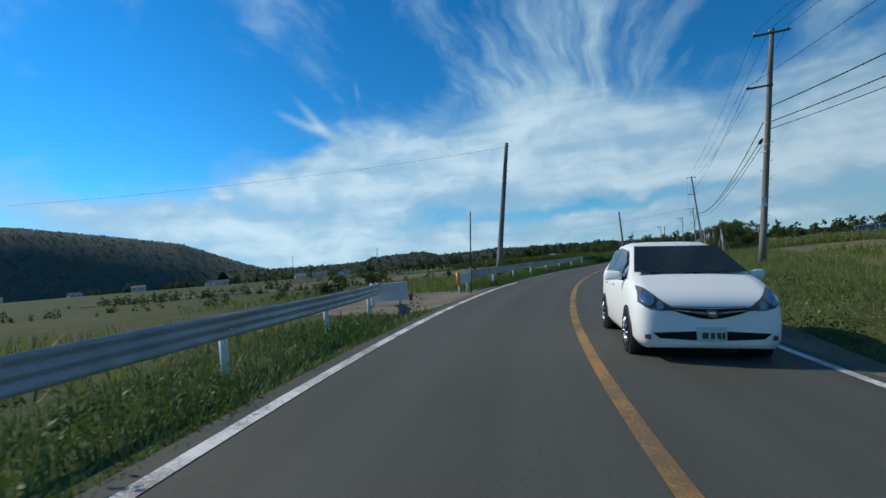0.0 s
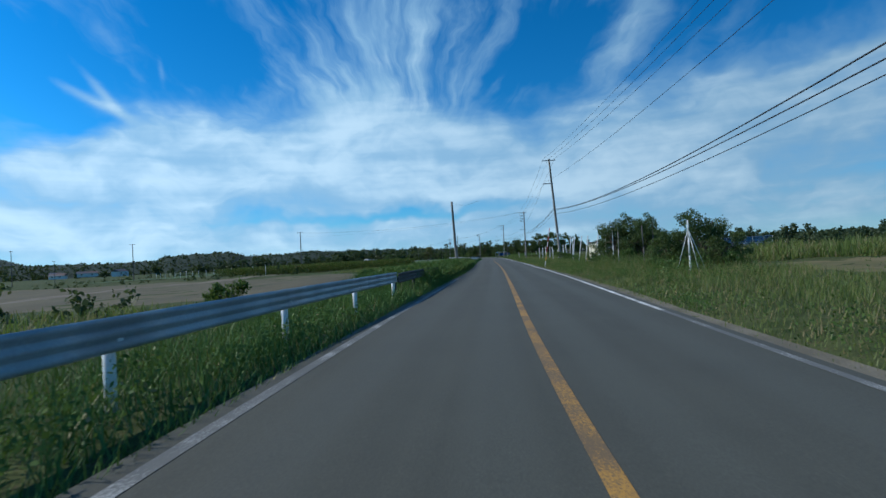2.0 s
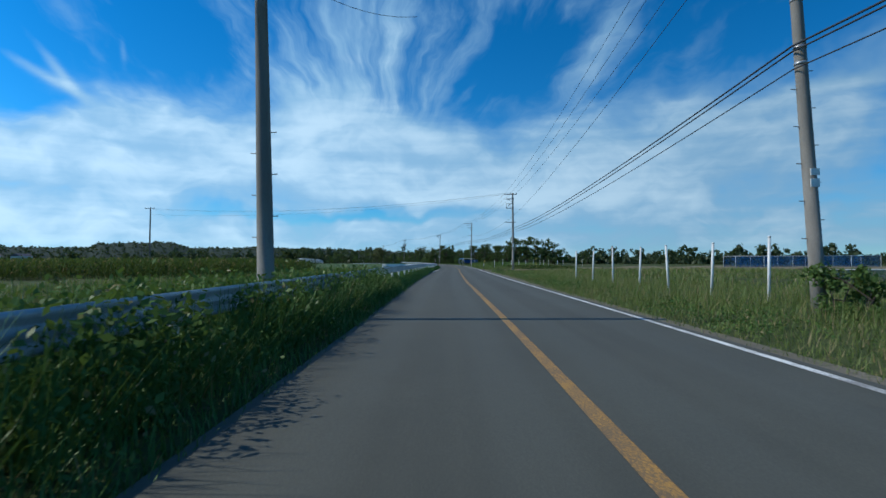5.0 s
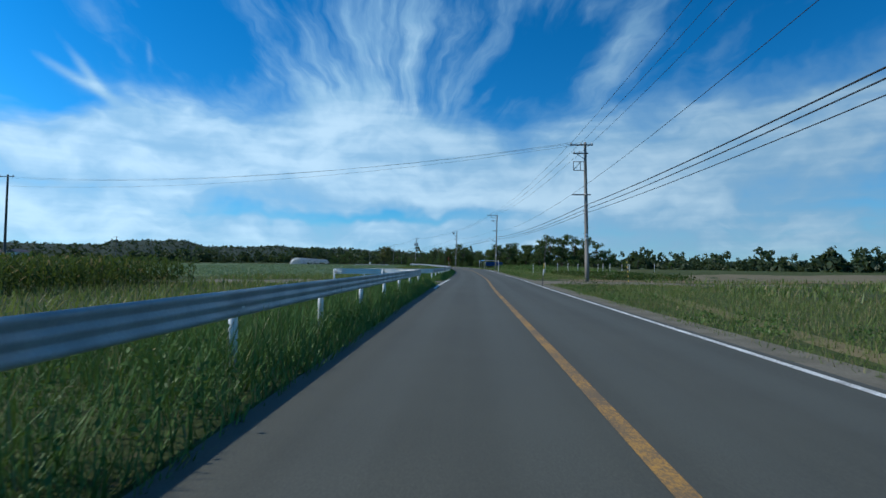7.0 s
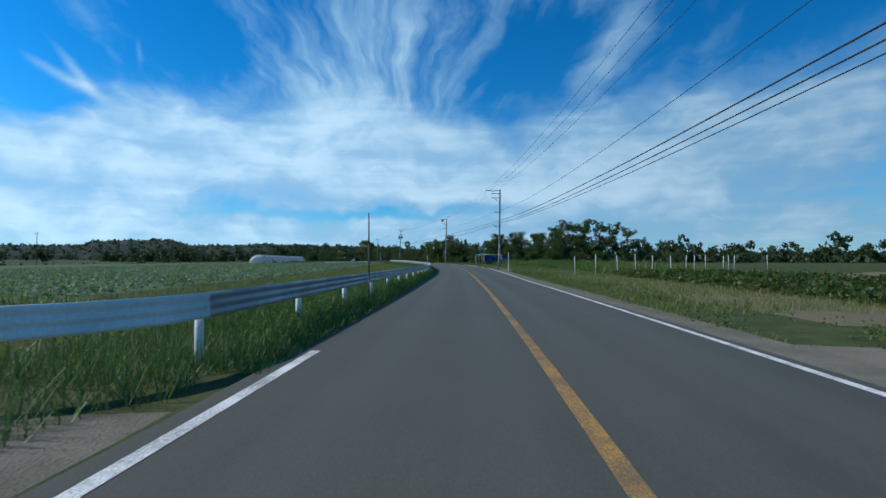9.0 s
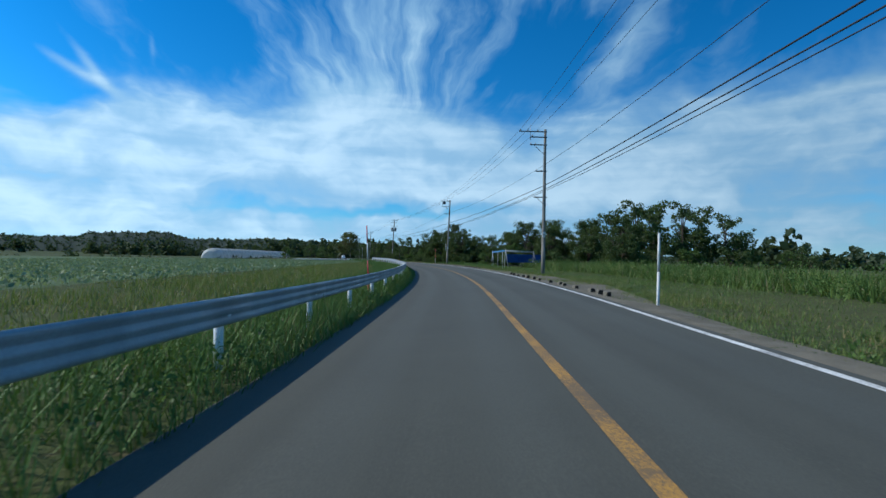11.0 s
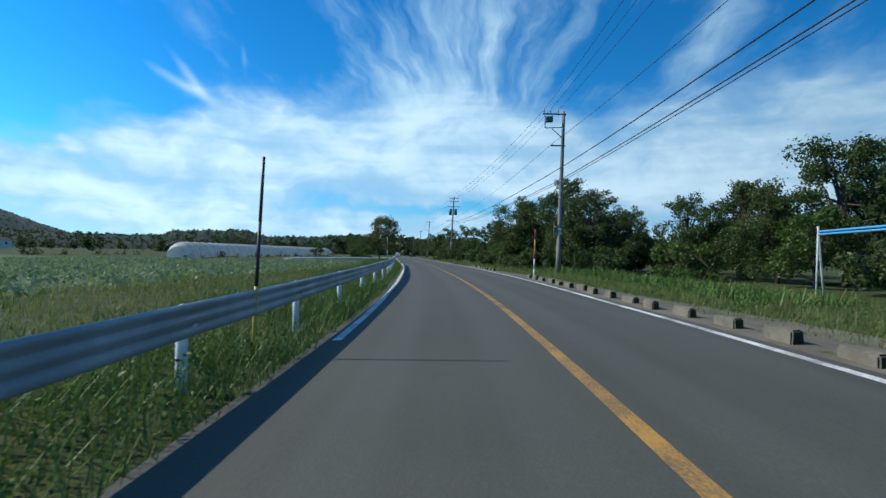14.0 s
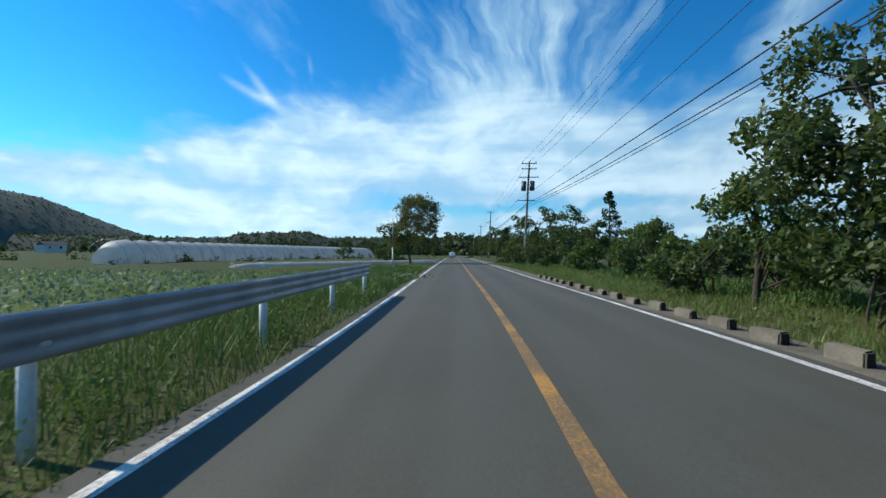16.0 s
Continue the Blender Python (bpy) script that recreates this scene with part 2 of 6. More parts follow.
def plain(name, col, rough=0.5, metal=0.0, coat=0.0, trans=0.0, alpha=1.0):
    mat = bpy.data.materials.new(name)
    mat.use_nodes = True
    b = mat.node_tree.nodes["Principled BSDF"]
    b.inputs["Base Color"].default_value = (*col, 1)
    b.inputs["Roughness"].default_value, b.inputs["Metallic"].default_value = rough, metal
    b.inputs["Coat Weight"].default_value, b.inputs["Transmission Weight"].default_value = coat, trans
    return mat


M_ASPHALT = asphalt_material()
M_YELLOW = paint_material("yellow_paint", (0.47, 0.245, 0.04), (0.15, 0.10, 0.05), 0.44)
M_WHITE = paint_material("white_paint", (0.78, 0.77, 0.72), (0.24, 0.23, 0.21), 0.40)
# dull grey line paint: wear on one side, shade painted in on the other
M_WHITEWORNSHADE = paint_material("worn_shaded_white_paint", (0.42, 0.42, 0.40), (0.12, 0.12, 0.11), 0.50)


def meadow_material():
    """Rough grassland: broad dry and green stretches, tufts and fine grain."""
    mat = bpy.data.materials.new("meadow_soil")
    mat.use_nodes = True
    g = Nodes(mat.node_tree)
    pos = g.n("ShaderNodeNewGeometry").outputs["Position"]
    wide, mid = g.noise(pos, 0.022, 5.0, 0.6), g.noise(pos, 0.17, 5.0, 0.6)
    tuft, grain = g.noise(pos, 1.3, 5.0, 0.65), g.noise(pos, 36.0, 2.0)
    col = g.mix(g.step(tuft, 0.35, 0.65), (0.045, 0.064, 0.020), (0.092, 0.108, 0.038))
    col = g.mix(g.step(wide, 0.50, 0.66, 0.0, 0.6), col, (0.125, 0.118, 0.052))
    col = g.mix(g.step(mid, 0.52, 0.68, 0.0, 0.6), col, (0.050, 0.078, 0.024))
    col = g.mix(g.step(g.noise(pos, 3.1, 5.0, 0.65), 0.57, 0.68), col, (0.13, 0.11, 0.055))
    col = g.mix(g.step(grain, 0.25, 0.75, 0.0, 0.5), col, (0.026, 0.034, 0.012))
    b, bp = g.n("ShaderNodeBsdfPrincipled"), g.n("ShaderNodeBump")
    g.put(b.inputs["Base Color"], col)
    g.put(b.inputs["Roughness"], 0.95)
    g.put(b.inputs["Specular IOR Level"], 0.1)
    g.put(bp.inputs["Strength"], 1.0)
    g.put(bp.inputs["Distance"], 0.05)
    g.put(bp.inputs["Height"], g.m("ADD", tuft, g.m("MULTIPLY", grain, 0.3)))
    g.put(b.inputs["Normal"], bp.outputs[0])
    g.put(g.n("ShaderNodeOutputMaterial").inputs[0], b.outputs[0])
    return mat


M_GROUND = meadow_material()
M_PLOUGH = surface("ploughed_soil", (0.118, 0.102, 0.064), (0.155, 0.135, 0.084), 0.2, 0.95, 0.8, 5.0, (0.11, 0.11, 0.045), 0.64, stretch=(1.6, 0.35, 1))
M_DRY = surface("dry_stubble", (0.20, 0.16, 0.08), (0.13, 0.125, 0.05), 0.15, 0.95, 0.6, 6.0, (0.085, 0.10, 0.03), 0.55)
M_TAN = surface("tan_soil", (0.165, 0.138, 0.082), (0.205, 0.172, 0.105), 0.3, 0.95, 0.7, 9.0, (0.10, 0.115, 0.04), 0.58)
M_TANBARE = surface("bare_red_soil", (0.20, 0.14, 0.085), (0.26, 0.185, 0.11), 0.6, 0.95, 0.8, 9.0, (0.12, 0.10, 0.05), 0.62)
M_CABBAGE = surface("cabbage_rows_soil", (0.085, 0.125, 0.050), (0.11, 0.15, 0.065), 0.3, 0.9, 0.6, 7.0, (0.10, 0.085, 0.05), 0.66)
M_GRAVEL = surface("gravel_dirt", (0.17, 0.142, 0.105), (0.235, 0.20, 0.155), 0.6, 0.95, 0.9, 30.0, (0.10, 0.11, 0.05), 0.66)
M_SHOULDER = surface("dusty_shoulder", (0.155, 0.138, 0.102), (0.215, 0.192, 0.146), 1.2, 0.95, 0.8, 35.0, (0.075, 0.085, 0.035), 0.60)
M_RAIL = surface("weathered_rail_steel", (0.34, 0.37, 0.40), (0.25, 0.28, 0.30), 1.5, 0.42, 0.12, 30.0, (0.13, 0.085, 0.05), 0.70, metal=0.12)
# near-black steel for one stretch of beam and its posts
M_RAILDARK = surface("near_black_rail_steel", (0.030, 0.028, 0.026), (0.050, 0.045, 0.040), 1.5, 0.7, 0.2, 30.0, (0.09, 0.06, 0.04), 0.68)
M_RAILWHITE = surface("white_paint_and_glare", (0.78, 0.78, 0.76), (0.66, 0.67, 0.66), 2.0, 0.45, 0.1, 30.0, (0.26, 0.17, 0.10), 0.72)
M_CONC = surface("pole_concrete", (0.20, 0.185, 0.16), (0.27, 0.25, 0.215), 1.2, 0.85, 0.3, 40.0, (0.14, 0.125, 0.105), 0.62, stretch=(3, 3, 0.5))
M_DARKPOLE = surface("dark_weathered_pole", (0.075, 0.07, 0.065), (0.12, 0.11, 0.10), 2.0, 0.8, 0.3, 40.0, stretch=(3, 3, 0.4))
M_BLOCK = surface("kerb_concrete", (0.16, 0.145, 0.112), (0.235, 0.212, 0.168), 2.5, 0.9, 0.5, 45.0, (0.12, 0.12, 0.07), 0.58)
M_BLOCKEND = surface("shade_black_concrete", (0.028, 0.026, 0.022), (0.05, 0.045, 0.036), 4.0, 0.85, 0.4, 45.0, (0.10, 0.09, 0.07), 0.64)
M_STEEL = surface("galvanised_steel", (0.33, 0.34, 0.35), (0.42, 0.43, 0.44), 3.0, 0.45, 0.1, 60.0, metal=0.7)
M_DARKSTEEL = surface("grey_steel", (0.10, 0.105, 0.11), (0.15, 0.155, 0.16), 3.0, 0.5, 0.1, 60.0, metal=0.4)
M_PORCELAIN = plain("porcelain", (0.55, 0.53, 0.50), 0.25)
M_CABLE = plain("cable_rubber", (0.018, 0.018, 0.02), 0.6)
M_RED = surface("red_band", (0.55, 0.03, 0.035), (0.48, 0.05, 0.05), 3.0, 0.5, 0.0, 30.0)
M_BANDWHITE = surface("white_band", (0.75, 0.74, 0.70), (0.62, 0.61, 0.58), 3.0, 0.5, 0.0, 30.0)
M_BANDYELLOW = surface("yellow_band", (0.65, 0.46, 0.05), (0.55, 0.38, 0.05), 3.0, 0.5, 0.0, 30.0)
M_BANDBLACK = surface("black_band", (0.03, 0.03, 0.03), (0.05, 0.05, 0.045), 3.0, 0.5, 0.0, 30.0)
M_ORANGE = plain("orange_reflector", (0.75, 0.28, 0.02), 0.3)
M_PVC = surface("white_pipe", (0.70, 0.70, 0.67), (0.60, 0.60, 0.56), 3.0, 0.5, 0.05, 30.0)
M_SIDING = surface("cream_siding", (0.77, 0.72, 0.54), (0.70, 0.65, 0.48), 1.2, 0.6, 0.1, 30.0, (0.34, 0.27, 0.17), 0.72)
M_PLANK = surface("grey_planks", (0.38, 0.36, 0.32), (0.48, 0.45, 0.40), 1.2, 0.85, 0.4, 25.0, stretch=(0.5, 0.5, 4))
M_ROOF = surface("rusty_roof_sheet", (0.095, 0.068, 0.055), (0.15, 0.105, 0.082), 1.5, 0.6, 0.1, 30.0, metal=0.2)
M_BLUETARP = surface("blue_tarpaulin", (0.012, 0.065, 0.24), (0.016, 0.09, 0.31), 1.0, 0.45, 0.3, 6.0)
M_LIGHTTARP = surface("light_blue_tarpaulin", (0.07, 0.26, 0.52), (0.10, 0.33, 0.60), 1.0, 0.45, 0.3, 6.0)
M_BLUEPIPE = plain("light_blue_pipe", (0.10, 0.40, 0.75), 0.35)
def film_material():
    mat = bpy.data.materials.new("greenhouse_film")
    mat.use_nodes = True
    g = Nodes(mat.node_tree)
    co = g.n("ShaderNodeTexCoord").outputs["Object"]
    col = g.mix(g.step(g.noise(co, 0.7, 4.0), 0.35, 0.7), (0.78, 0.78, 0.75), (0.60, 0.61, 0.58))
    d, tr, s = g.n("ShaderNodeBsdfPrincipled"), g.n("ShaderNodeBsdfTranslucent"), g.n("ShaderNodeMixShader")
    g.put(d.inputs["Base Color"], col)
    g.put(d.inputs["Roughness"], 0.5)
    g.put(tr.inputs[0], col)
    g.put(s.inputs[0], 0.5)
    g.put(s.inputs[1], d.outputs[0])
    g.put(s.inputs[2], tr.outputs[0])
    g.put(g.n("ShaderNodeOutputMaterial").inputs[0], s.outputs[0])
    return mat


M_PLASTIC = film_material()
M_BARK = surface("bark", (0.075, 0.06, 0.045), (0.12, 0.10, 0.08), 2.0, 0.95, 0.8, 18.0, stretch=(3, 3, 0.6))
M_LEAF = foliage("broad_leaves", [(0.038, 0.064, 0.022), (0.100, 0.140, 0.048), (0.060, 0.092, 0.034)])
M_LEAF2 = foliage("light_leaves", [(0.058, 0.105, 0.024), (0.105, 0.160, 0.042), (0.080, 0.130, 0.036)])
M_LEAFBROWN = foliage("browning_leaves", [(0.085, 0.095, 0.034), (0.120, 0.125, 0.045), (0.135, 0.115, 0.048)])
M_NEEDLE = foliage("needles", [(0.016, 0.034, 0.014), (0.030, 0.054, 0.020), (0.022, 0.042, 0.016)], translucent=0.15)
M_FAR = foliage("far_woods_leaves", [(0.042, 0.062, 0.032), (0.068, 0.092, 0.045), (0.055, 0.076, 0.038)], translucent=0.25)
M_WEED = foliage("lush_weed_leaves", [(0.052, 0.104, 0.022), (0.118, 0.185, 0.044), (0.076, 0.135, 0.032)], (0.26, 0.22, 0.11), 0.03, 0.25)
M_GRASSWEED = foliage("dull_weed_leaves", [(0.050, 0.072, 0.026), (0.095, 0.118, 0.045), (0.075, 0.085, 0.036)], (0.22, 0.17, 0.09), 0.12, 0.3)
# distance haze is mixed into these paler, bluer leaf tones
M_FARHAZE = foliage("haze_tinted_leaves", [(0.078, 0.100, 0.086), (0.112, 0.134, 0.112), (0.092, 0.115, 0.098)], translucent=0.3)
M_GRASS = foliage("verge_grass_blades", [(0.068, 0.137, 0.031), (0.127, 0.215, 0.055), (0.091, 0.163, 0.042)], (0.24, 0.21, 0.09), 0.06, 0.14)
M_GRASSDRY = foliage("dry_grass_blades", [(0.110, 0.160, 0.038), (0.192, 0.232, 0.064), (0.150, 0.180, 0.053)], (0.30, 0.24, 0.12), 0.20, 0.35)
M_GRASSLIT = foliage("meadow_grass_blades", [(0.098, 0.158, 0.036), (0.156, 0.226, 0.060), (0.126, 0.184, 0.048)], (0.30, 0.25, 0.12), 0.08, 0.3)
M_CORN = foliage("corn_leaves", [(0.036, 0.064, 0.014), (0.060, 0.092, 0.024), (0.048, 0.076, 0.018)], (0.20, 0.16, 0.07), 0.10)
M_CROP = foliage("crop_leaves", [(0.15, 0.21, 0.11), (0.29, 0.35, 0.22), (0.20, 0.26, 0.15)])
M_RIDGE = surface("wooded_ridge", (0.040, 0.055, 0.042), (0.052, 0.068, 0.050), 0.02, 1.0, 0.0, 0.2, (0.060, 0.072, 0.046), 0.72)
# the hill's green is greyed and lightened to carry distance haze
M_HILL = surface("haze_tinted_hill", (0.085, 0.105, 0.090), (0.110, 0.130, 0.108), 0.02, 1.0, 0.0, 0.12, (0.08, 0.10, 0.065), 0.70)
M_CARPAINT = plain("white_car_paint", (0.89, 0.89, 0.84), 0.36, 0.0, 0.25)
M_CARGLASS = plain("dark_car_glass", (0.012, 0.015, 0.016), 0.06)
M_TYRE = surface("tyre_rubber", (0.018, 0.018, 0.018), (0.03, 0.03, 0.03), 6.0, 0.85, 0.2, 60.0)
M_RIM = plain("alloy_rim", (0.5, 0.51, 0.52), 0.3, 0.9)
M_BLACKPLASTIC = plain("black_plastic", (0.015, 0.015, 0.016), 0.5)
M_CHROME = plain("chrome", (0.75, 0.76, 0.78), 0.12, 1.0)
M_LAMPHOUSE = plain("dark_lamp_housing", (0.15, 0.155, 0.15), 0.28, 0.0, 0.2)
M_PLATE = plain("plate_white", (0.62, 0.64, 0.60), 0.5)
M_PLATEBAR = plain("plate_bars", (0.02, 0.09, 0.05), 0.5)
M_ROOFTILE = surface("house_roof", (0.09, 0.10, 0.13), (0.16, 0.10, 0.08), 0.05, 0.7, 0.0)
M_HOUSE = surface("house_wall", (0.62, 0.60, 0.56), (0.72, 0.71, 0.68), 0.05, 0.8, 0.0)
M_RUBBLE = surface("heaped_rubbish", (0.35, 0.34, 0.32), (0.18, 0.16, 0.13), 5.0, 0.9, 0.4, 30.0)
def net_material():
    """Fine blue netting: half of what is behind it shows through."""
    mat = bpy.data.materials.new("blue_net")
    mat.use_nodes = True
    g = Nodes(mat.node_tree)
    co = g.n("ShaderNodeTexCoord").outputs["Object"]
    d, tr, s = g.n("ShaderNodeBsdfDiffuse"), g.n("ShaderNodeBsdfTransparent"), g.n("ShaderNodeMixShader")
    g.put(d.inputs[0], g.mix(g.noise(co, 0.8, 3.0), (0.07, 0.17, 0.30), (0.11, 0.23, 0.36)))
    g.put(s.inputs[0], g.step(g.noise(co, 1.5, 3.0), 0.3, 0.7, 0.35, 0.65))
    g.put(s.inputs[1], d.outputs[0])
    g.put(s.inputs[2], tr.outputs[0])
    g.put(g.n("ShaderNodeOutputMaterial").inputs[0], s.outputs[0])
    return mat


M_NET = net_material()

# ---- building helpers ----
def mesh_of(name, verts, faces, mat, smooth=False):
    me = bpy.data.meshes.new(name)
    me.from_pydata(verts, [], faces)
    me.materials.append(mat)
    if smooth:
        me.polygons.foreach_set("use_smooth", [True] * len(me.polygons))
    me.update()
    return me


def mesh_fast(name, verts, faces, mat):
    """Many faces of one corner count, from arrays."""
    verts, faces = np.asarray(verts, np.float32), np.asarray(faces, np.int32)
    me = bpy.data.meshes.new(name)
    n, k = faces.shape
    me.vertices.add(len(verts))
    me.vertices.foreach_set("co", verts.ravel())
    me.loops.add(n * k)
    me.loops.foreach_set("vertex_index", faces.ravel())
    me.polygons.add(n)
    me.polygons.foreach_set("loop_start", np.arange(0, n * k, k, dtype=np.int32))
    me.polygons.foreach_set("loop_total", np.full(n, k, np.int32))
    me.materials.append(mat)
    me.update(calc_edges=True)
    return me


def part(name, bm, mat, parent, label=""):
    """Links a bmesh as one mesh object under a thing or part."""
    me = bpy.data.meshes.new(name)
    bm.to_mesh(me)
    bm.free()
    me.materials.append(mat)
    ob = new(name, me)
    ob.parent = parent
    if label:
        ob["label"] = label
    return ob


def part_mesh(name, me, parent, label="", m=None):
    ob = new(name, me)
    ob.parent = parent
    if m is not None:
        ob.matrix_local = m
    if label:
        ob["label"] = label
    return ob


def thing(name, label, category, group="", m=None, kind=""):
    ob = tagged(new(name), label, category, group, kind)
    ob.empty_display_size = 0.2
    if m is not None:
        ob.matrix_basis = m
    return ob


def box(bm, lo, hi, bevel=0.0):
    lo, hi = Vector(lo), Vector(hi)
    r = bmesh.ops.create_cube(bm, size=1.0, matrix=Matrix.Translation((lo + hi) / 2) @ Matrix.Diagonal((*(hi - lo), 1)))
    if bevel:
        es = list({e for v in r["verts"] for e in v.link_edges})
        bmesh.ops.bevel(bm, geom=es, offset=bevel, segments=2, affect="EDGES", profile=0.6)
    return bm


def boxed(lo, hi, bevel=0.0):
    return box(bmesh.new(), lo, hi, bevel)


def rod(bm, a, b, ra, rb=None, sides=10, caps=True):
    """A tapered round bar from a to b."""
    a, b = Vector(a), Vector(b)
    rb = ra if rb is None else rb
    q = (b - a).to_track_quat("Z", "Y").to_matrix()
    rings = []
    for p, r in ((a, ra), (b, rb)):
        rings.append([bm.verts.new(p + q @ Vector((r * math.cos(i * math.tau / sides), r * math.sin(i * math.tau / sides), 0))) for i in range(sides)])
    for i in range(sides):
        f = bm.faces.new((rings[0][i], rings[0][(i + 1) % sides], rings[1][(i + 1) % sides], rings[1][i]))
        f.smooth = True
    if caps:
        bm.faces.new(rings[1])
        bm.faces.new(rings[0][::-1])
    return bm


def rodded(a, b, ra, rb=None, sides=10):
    return rod(bmesh.new(), a, b, ra, rb, sides)


# ---- the road's line ----
LINE_Y = [-80, -60, -40, -20, 0, 8, 15, 23, 31, 40, 55, 70, 85, 98, 120, 150, 165, 181, 200, 216, 222, 231, 241, 249, 258.5, 269, 281, 290, 300, 307, 320, 420, 1600]
LINE_X = [49.0, 33.5, 20.5, 9.3, 0.76, -1.61, -3.14, -4.48, -5.24, -5.48, -5.37, -5.3, -5.33, -5.45, -5.88, -6.02, -5.89, -6.04, -6.46, -7.05, -7.33, -8.02, -9.1, -10.17, -11.93, -14.13, -17.15, -19.66, -22.45, -24.55, -28.6, -59.6, -425.0]
RISE_Y = [-80, 0, 17, 34, 52, 70, 114, 131, 158, 208, 228, 246, 265, 284, 300, 340, 420, 5000]
RISE_Z = [-0.38, -0.33, -0.24, -0.16, -0.14, -0.13, 0.03, 0.06, 0.06, 0.05, 0.11, 0.17, 0.23, 0.29, 0.33, 0.42, 0.46, 0.46]
_fine = np.arange(-80.0, 1600.0, 1.0)
_raw = np.interp(_fine, LINE_Y, LINE_X)
_pad = np.r_[2 * _raw[0] - _raw[9:0:-1], _raw, 2 * _raw[-1] - _raw[-2:-11:-1]]
_kernel = np.hanning(19)
_smooth = np.convolve(_pad, _kernel / _kernel.sum(), "valid")


def line_x(y):
    return np.interp(y, _fine, _smooth)


def rise(y):
    return np.interp(y, RISE_Y, RISE_Z)


def tilt(y, off):
    """How far the banked bends lift or lower the road at an offset."""
    b = np.tan(np.radians(np.interp(y, [-40, 12, 25, 45, 60, 90, 190, 214, 265, 285, 320], [4.8, 4.5, 3.3, 1.6, 1.0, 0, 0, -2.4, -2.4, -1.5, 0])))
    return -(np.clip(off, -3.6, 3.6) + 1.1) * b * np.clip(1 - (np.abs(off) - 3.3) / 1.6, 0, 1)


def at(y, off, dz=0.0):
    """The point at y along the road, off metres to the right of the centre line."""
    s = (line_x(y + 0.5) - line_x(y - 0.5))
    n = math.hypot(1, s)
    return Vector((line_x(y) + off / n, y - off * s / n, rise(y) + float(tilt(y, off)) + dz))


def heading(y):
    """The road's heading, degrees to the left of +y."""
    return math.degrees(math.atan2(-(line_x(y + 0.5) - line_x(y - 0.5)), 1.0))


def width_right(y):
    return np.interp(y, [0, 25, 40, 54, 63, 72, 81, 160, 216, 230, 250, 268, 282, 300, 360], [2.58, 2.66, 2.85, 2.98, 3.06, 3.05, 2.88, 2.9, 2.8, 2.78, 2.64, 2.55, 2.78, 2.95, 2.85])


def width_left(y):
    return np.interp(y, [0, 20, 33, 60, 80, 120, 155, 215, 252, 282, 300], [3.05, 3.05, 2.82, 2.82, 2.62, 2.72, 3.08, 2.95, 3.05, 2.95, 2.75])


def ribbon(name, ys, left, right, dz, mat, uv=False, crown=0.0):
    """A strip along the road between two offsets."""
    vs, fs, uvs = [], [], []
    cols = 7 if crown else 2
    for y in ys:
        a, b = left(y), right(y)
        for c in range(cols):
            o = a + (b - a) * c / (cols - 1)
            p = at(y, o, dz)
            vs.append(p)
            uvs.append((y, o))
    for i in range(len(ys) - 1):
        for c in range(cols - 1):
            k = i * cols + c
            fs.append((k, k + 1, k + cols + 1, k + cols))
    me = mesh_of(name, vs, fs, mat)
    if uv:
        lay = me.uv_layers.new(name="UVMap")
        for lp in me.loops:
            lay.data[lp.index].uv = uvs[lp.vertex_index]
    return new(name, me)


# ---- ground, road and markings ----
def ground_sheet():
    offs = np.r_[-4200, -3000, -2000, -1400, -900, -600, -420, -300, -220, -160, -120, np.arange(-90, -8, 2.5), -7, -6, -5.4, -4.9, -4.4, -3.9, -3.5, -3.1, -2.6, 0, 2.5, 2.9, 3.3, 3.7, 4.2, 4.9, 5.6, 6.5, np.arange(8, 60, 2.5), 75, 95, 120, 160, 220, 300, 420, 600, 900, 1400, 2200, 3200, 4200]
    ys = np.r_[-1500, -800, -400, -220, -140, -100, np.arange(-80, 442, 2.0), 470, 510, 560, 640, 760, 900, 1200, 1600, 2200, 3000, 4400]
    off, Y = np.meshgrid(offs, ys)
    X = line_x(Y) + off
    Z = rise(Y) - 0.06 + tilt(Y, off * 0.97) - 0.22 * np.clip((3.1 - np.abs(off)) / 0.3, 0, 1)
    far = np.clip((np.abs(off) - 7) / 15, 0, 1)
    Z = Z + far * (0.10 * np.sin(X * 0.31 + 1) * np.cos(Y * 0.23) + 0.05 * np.sin(X * 0.9 + Y * 0.7))
    Z = Z - np.clip((np.abs(off) - 60) / 400, 0, 1) * 1.5 + np.clip((-off - 190) / 300, 0, 1) * 6.0
    ny, nx = X.shape
    idx = np.arange(nx * ny).reshape(ny, nx)
    f = np.stack([idx[:-1, :-1], idx[:-1, 1:], idx[1:, 1:], idx[1:, :-1]], -1).reshape(-1, 4)
    me = mesh_fast("ground", np.stack([X, Y, Z], -1).reshape(-1, 3), f, M_GROUND)
    return tagged(new("ground", me), "green and straw-coloured rough grassland round the road", "ground", kind="structure")


ground_sheet()
LONG = list(np.arange(-70, 340, 1.0)) + list(np.arange(340, 1500, 10.0))
NEAR = list(np.arange(-60, 420, 1.0)) + list(np.arange(420, 900, 10.0))
shoulder = ribbon("shoulder", LONG, lambda y: width_right(y) + 0.15, lambda y: width_right(y) + np.interp(y, [6, 13, 26, 34, 46, 50, 56, 61, 118, 125, 208, 218, 226, 238, 243, 262, 273, 285, 291, 300, 315], [0.6, 1.15, 1.15, 0.55, 0.5, 0.6, 0.55, 0.5, 0.55, 0.95, 0.95, 2.5, 3.8, 3.7, 3.1, 3.3, 2.4, 2.3, 1.1, 1.0, 1.0]), -0.012, M_SHOULDER, crown=0.02)
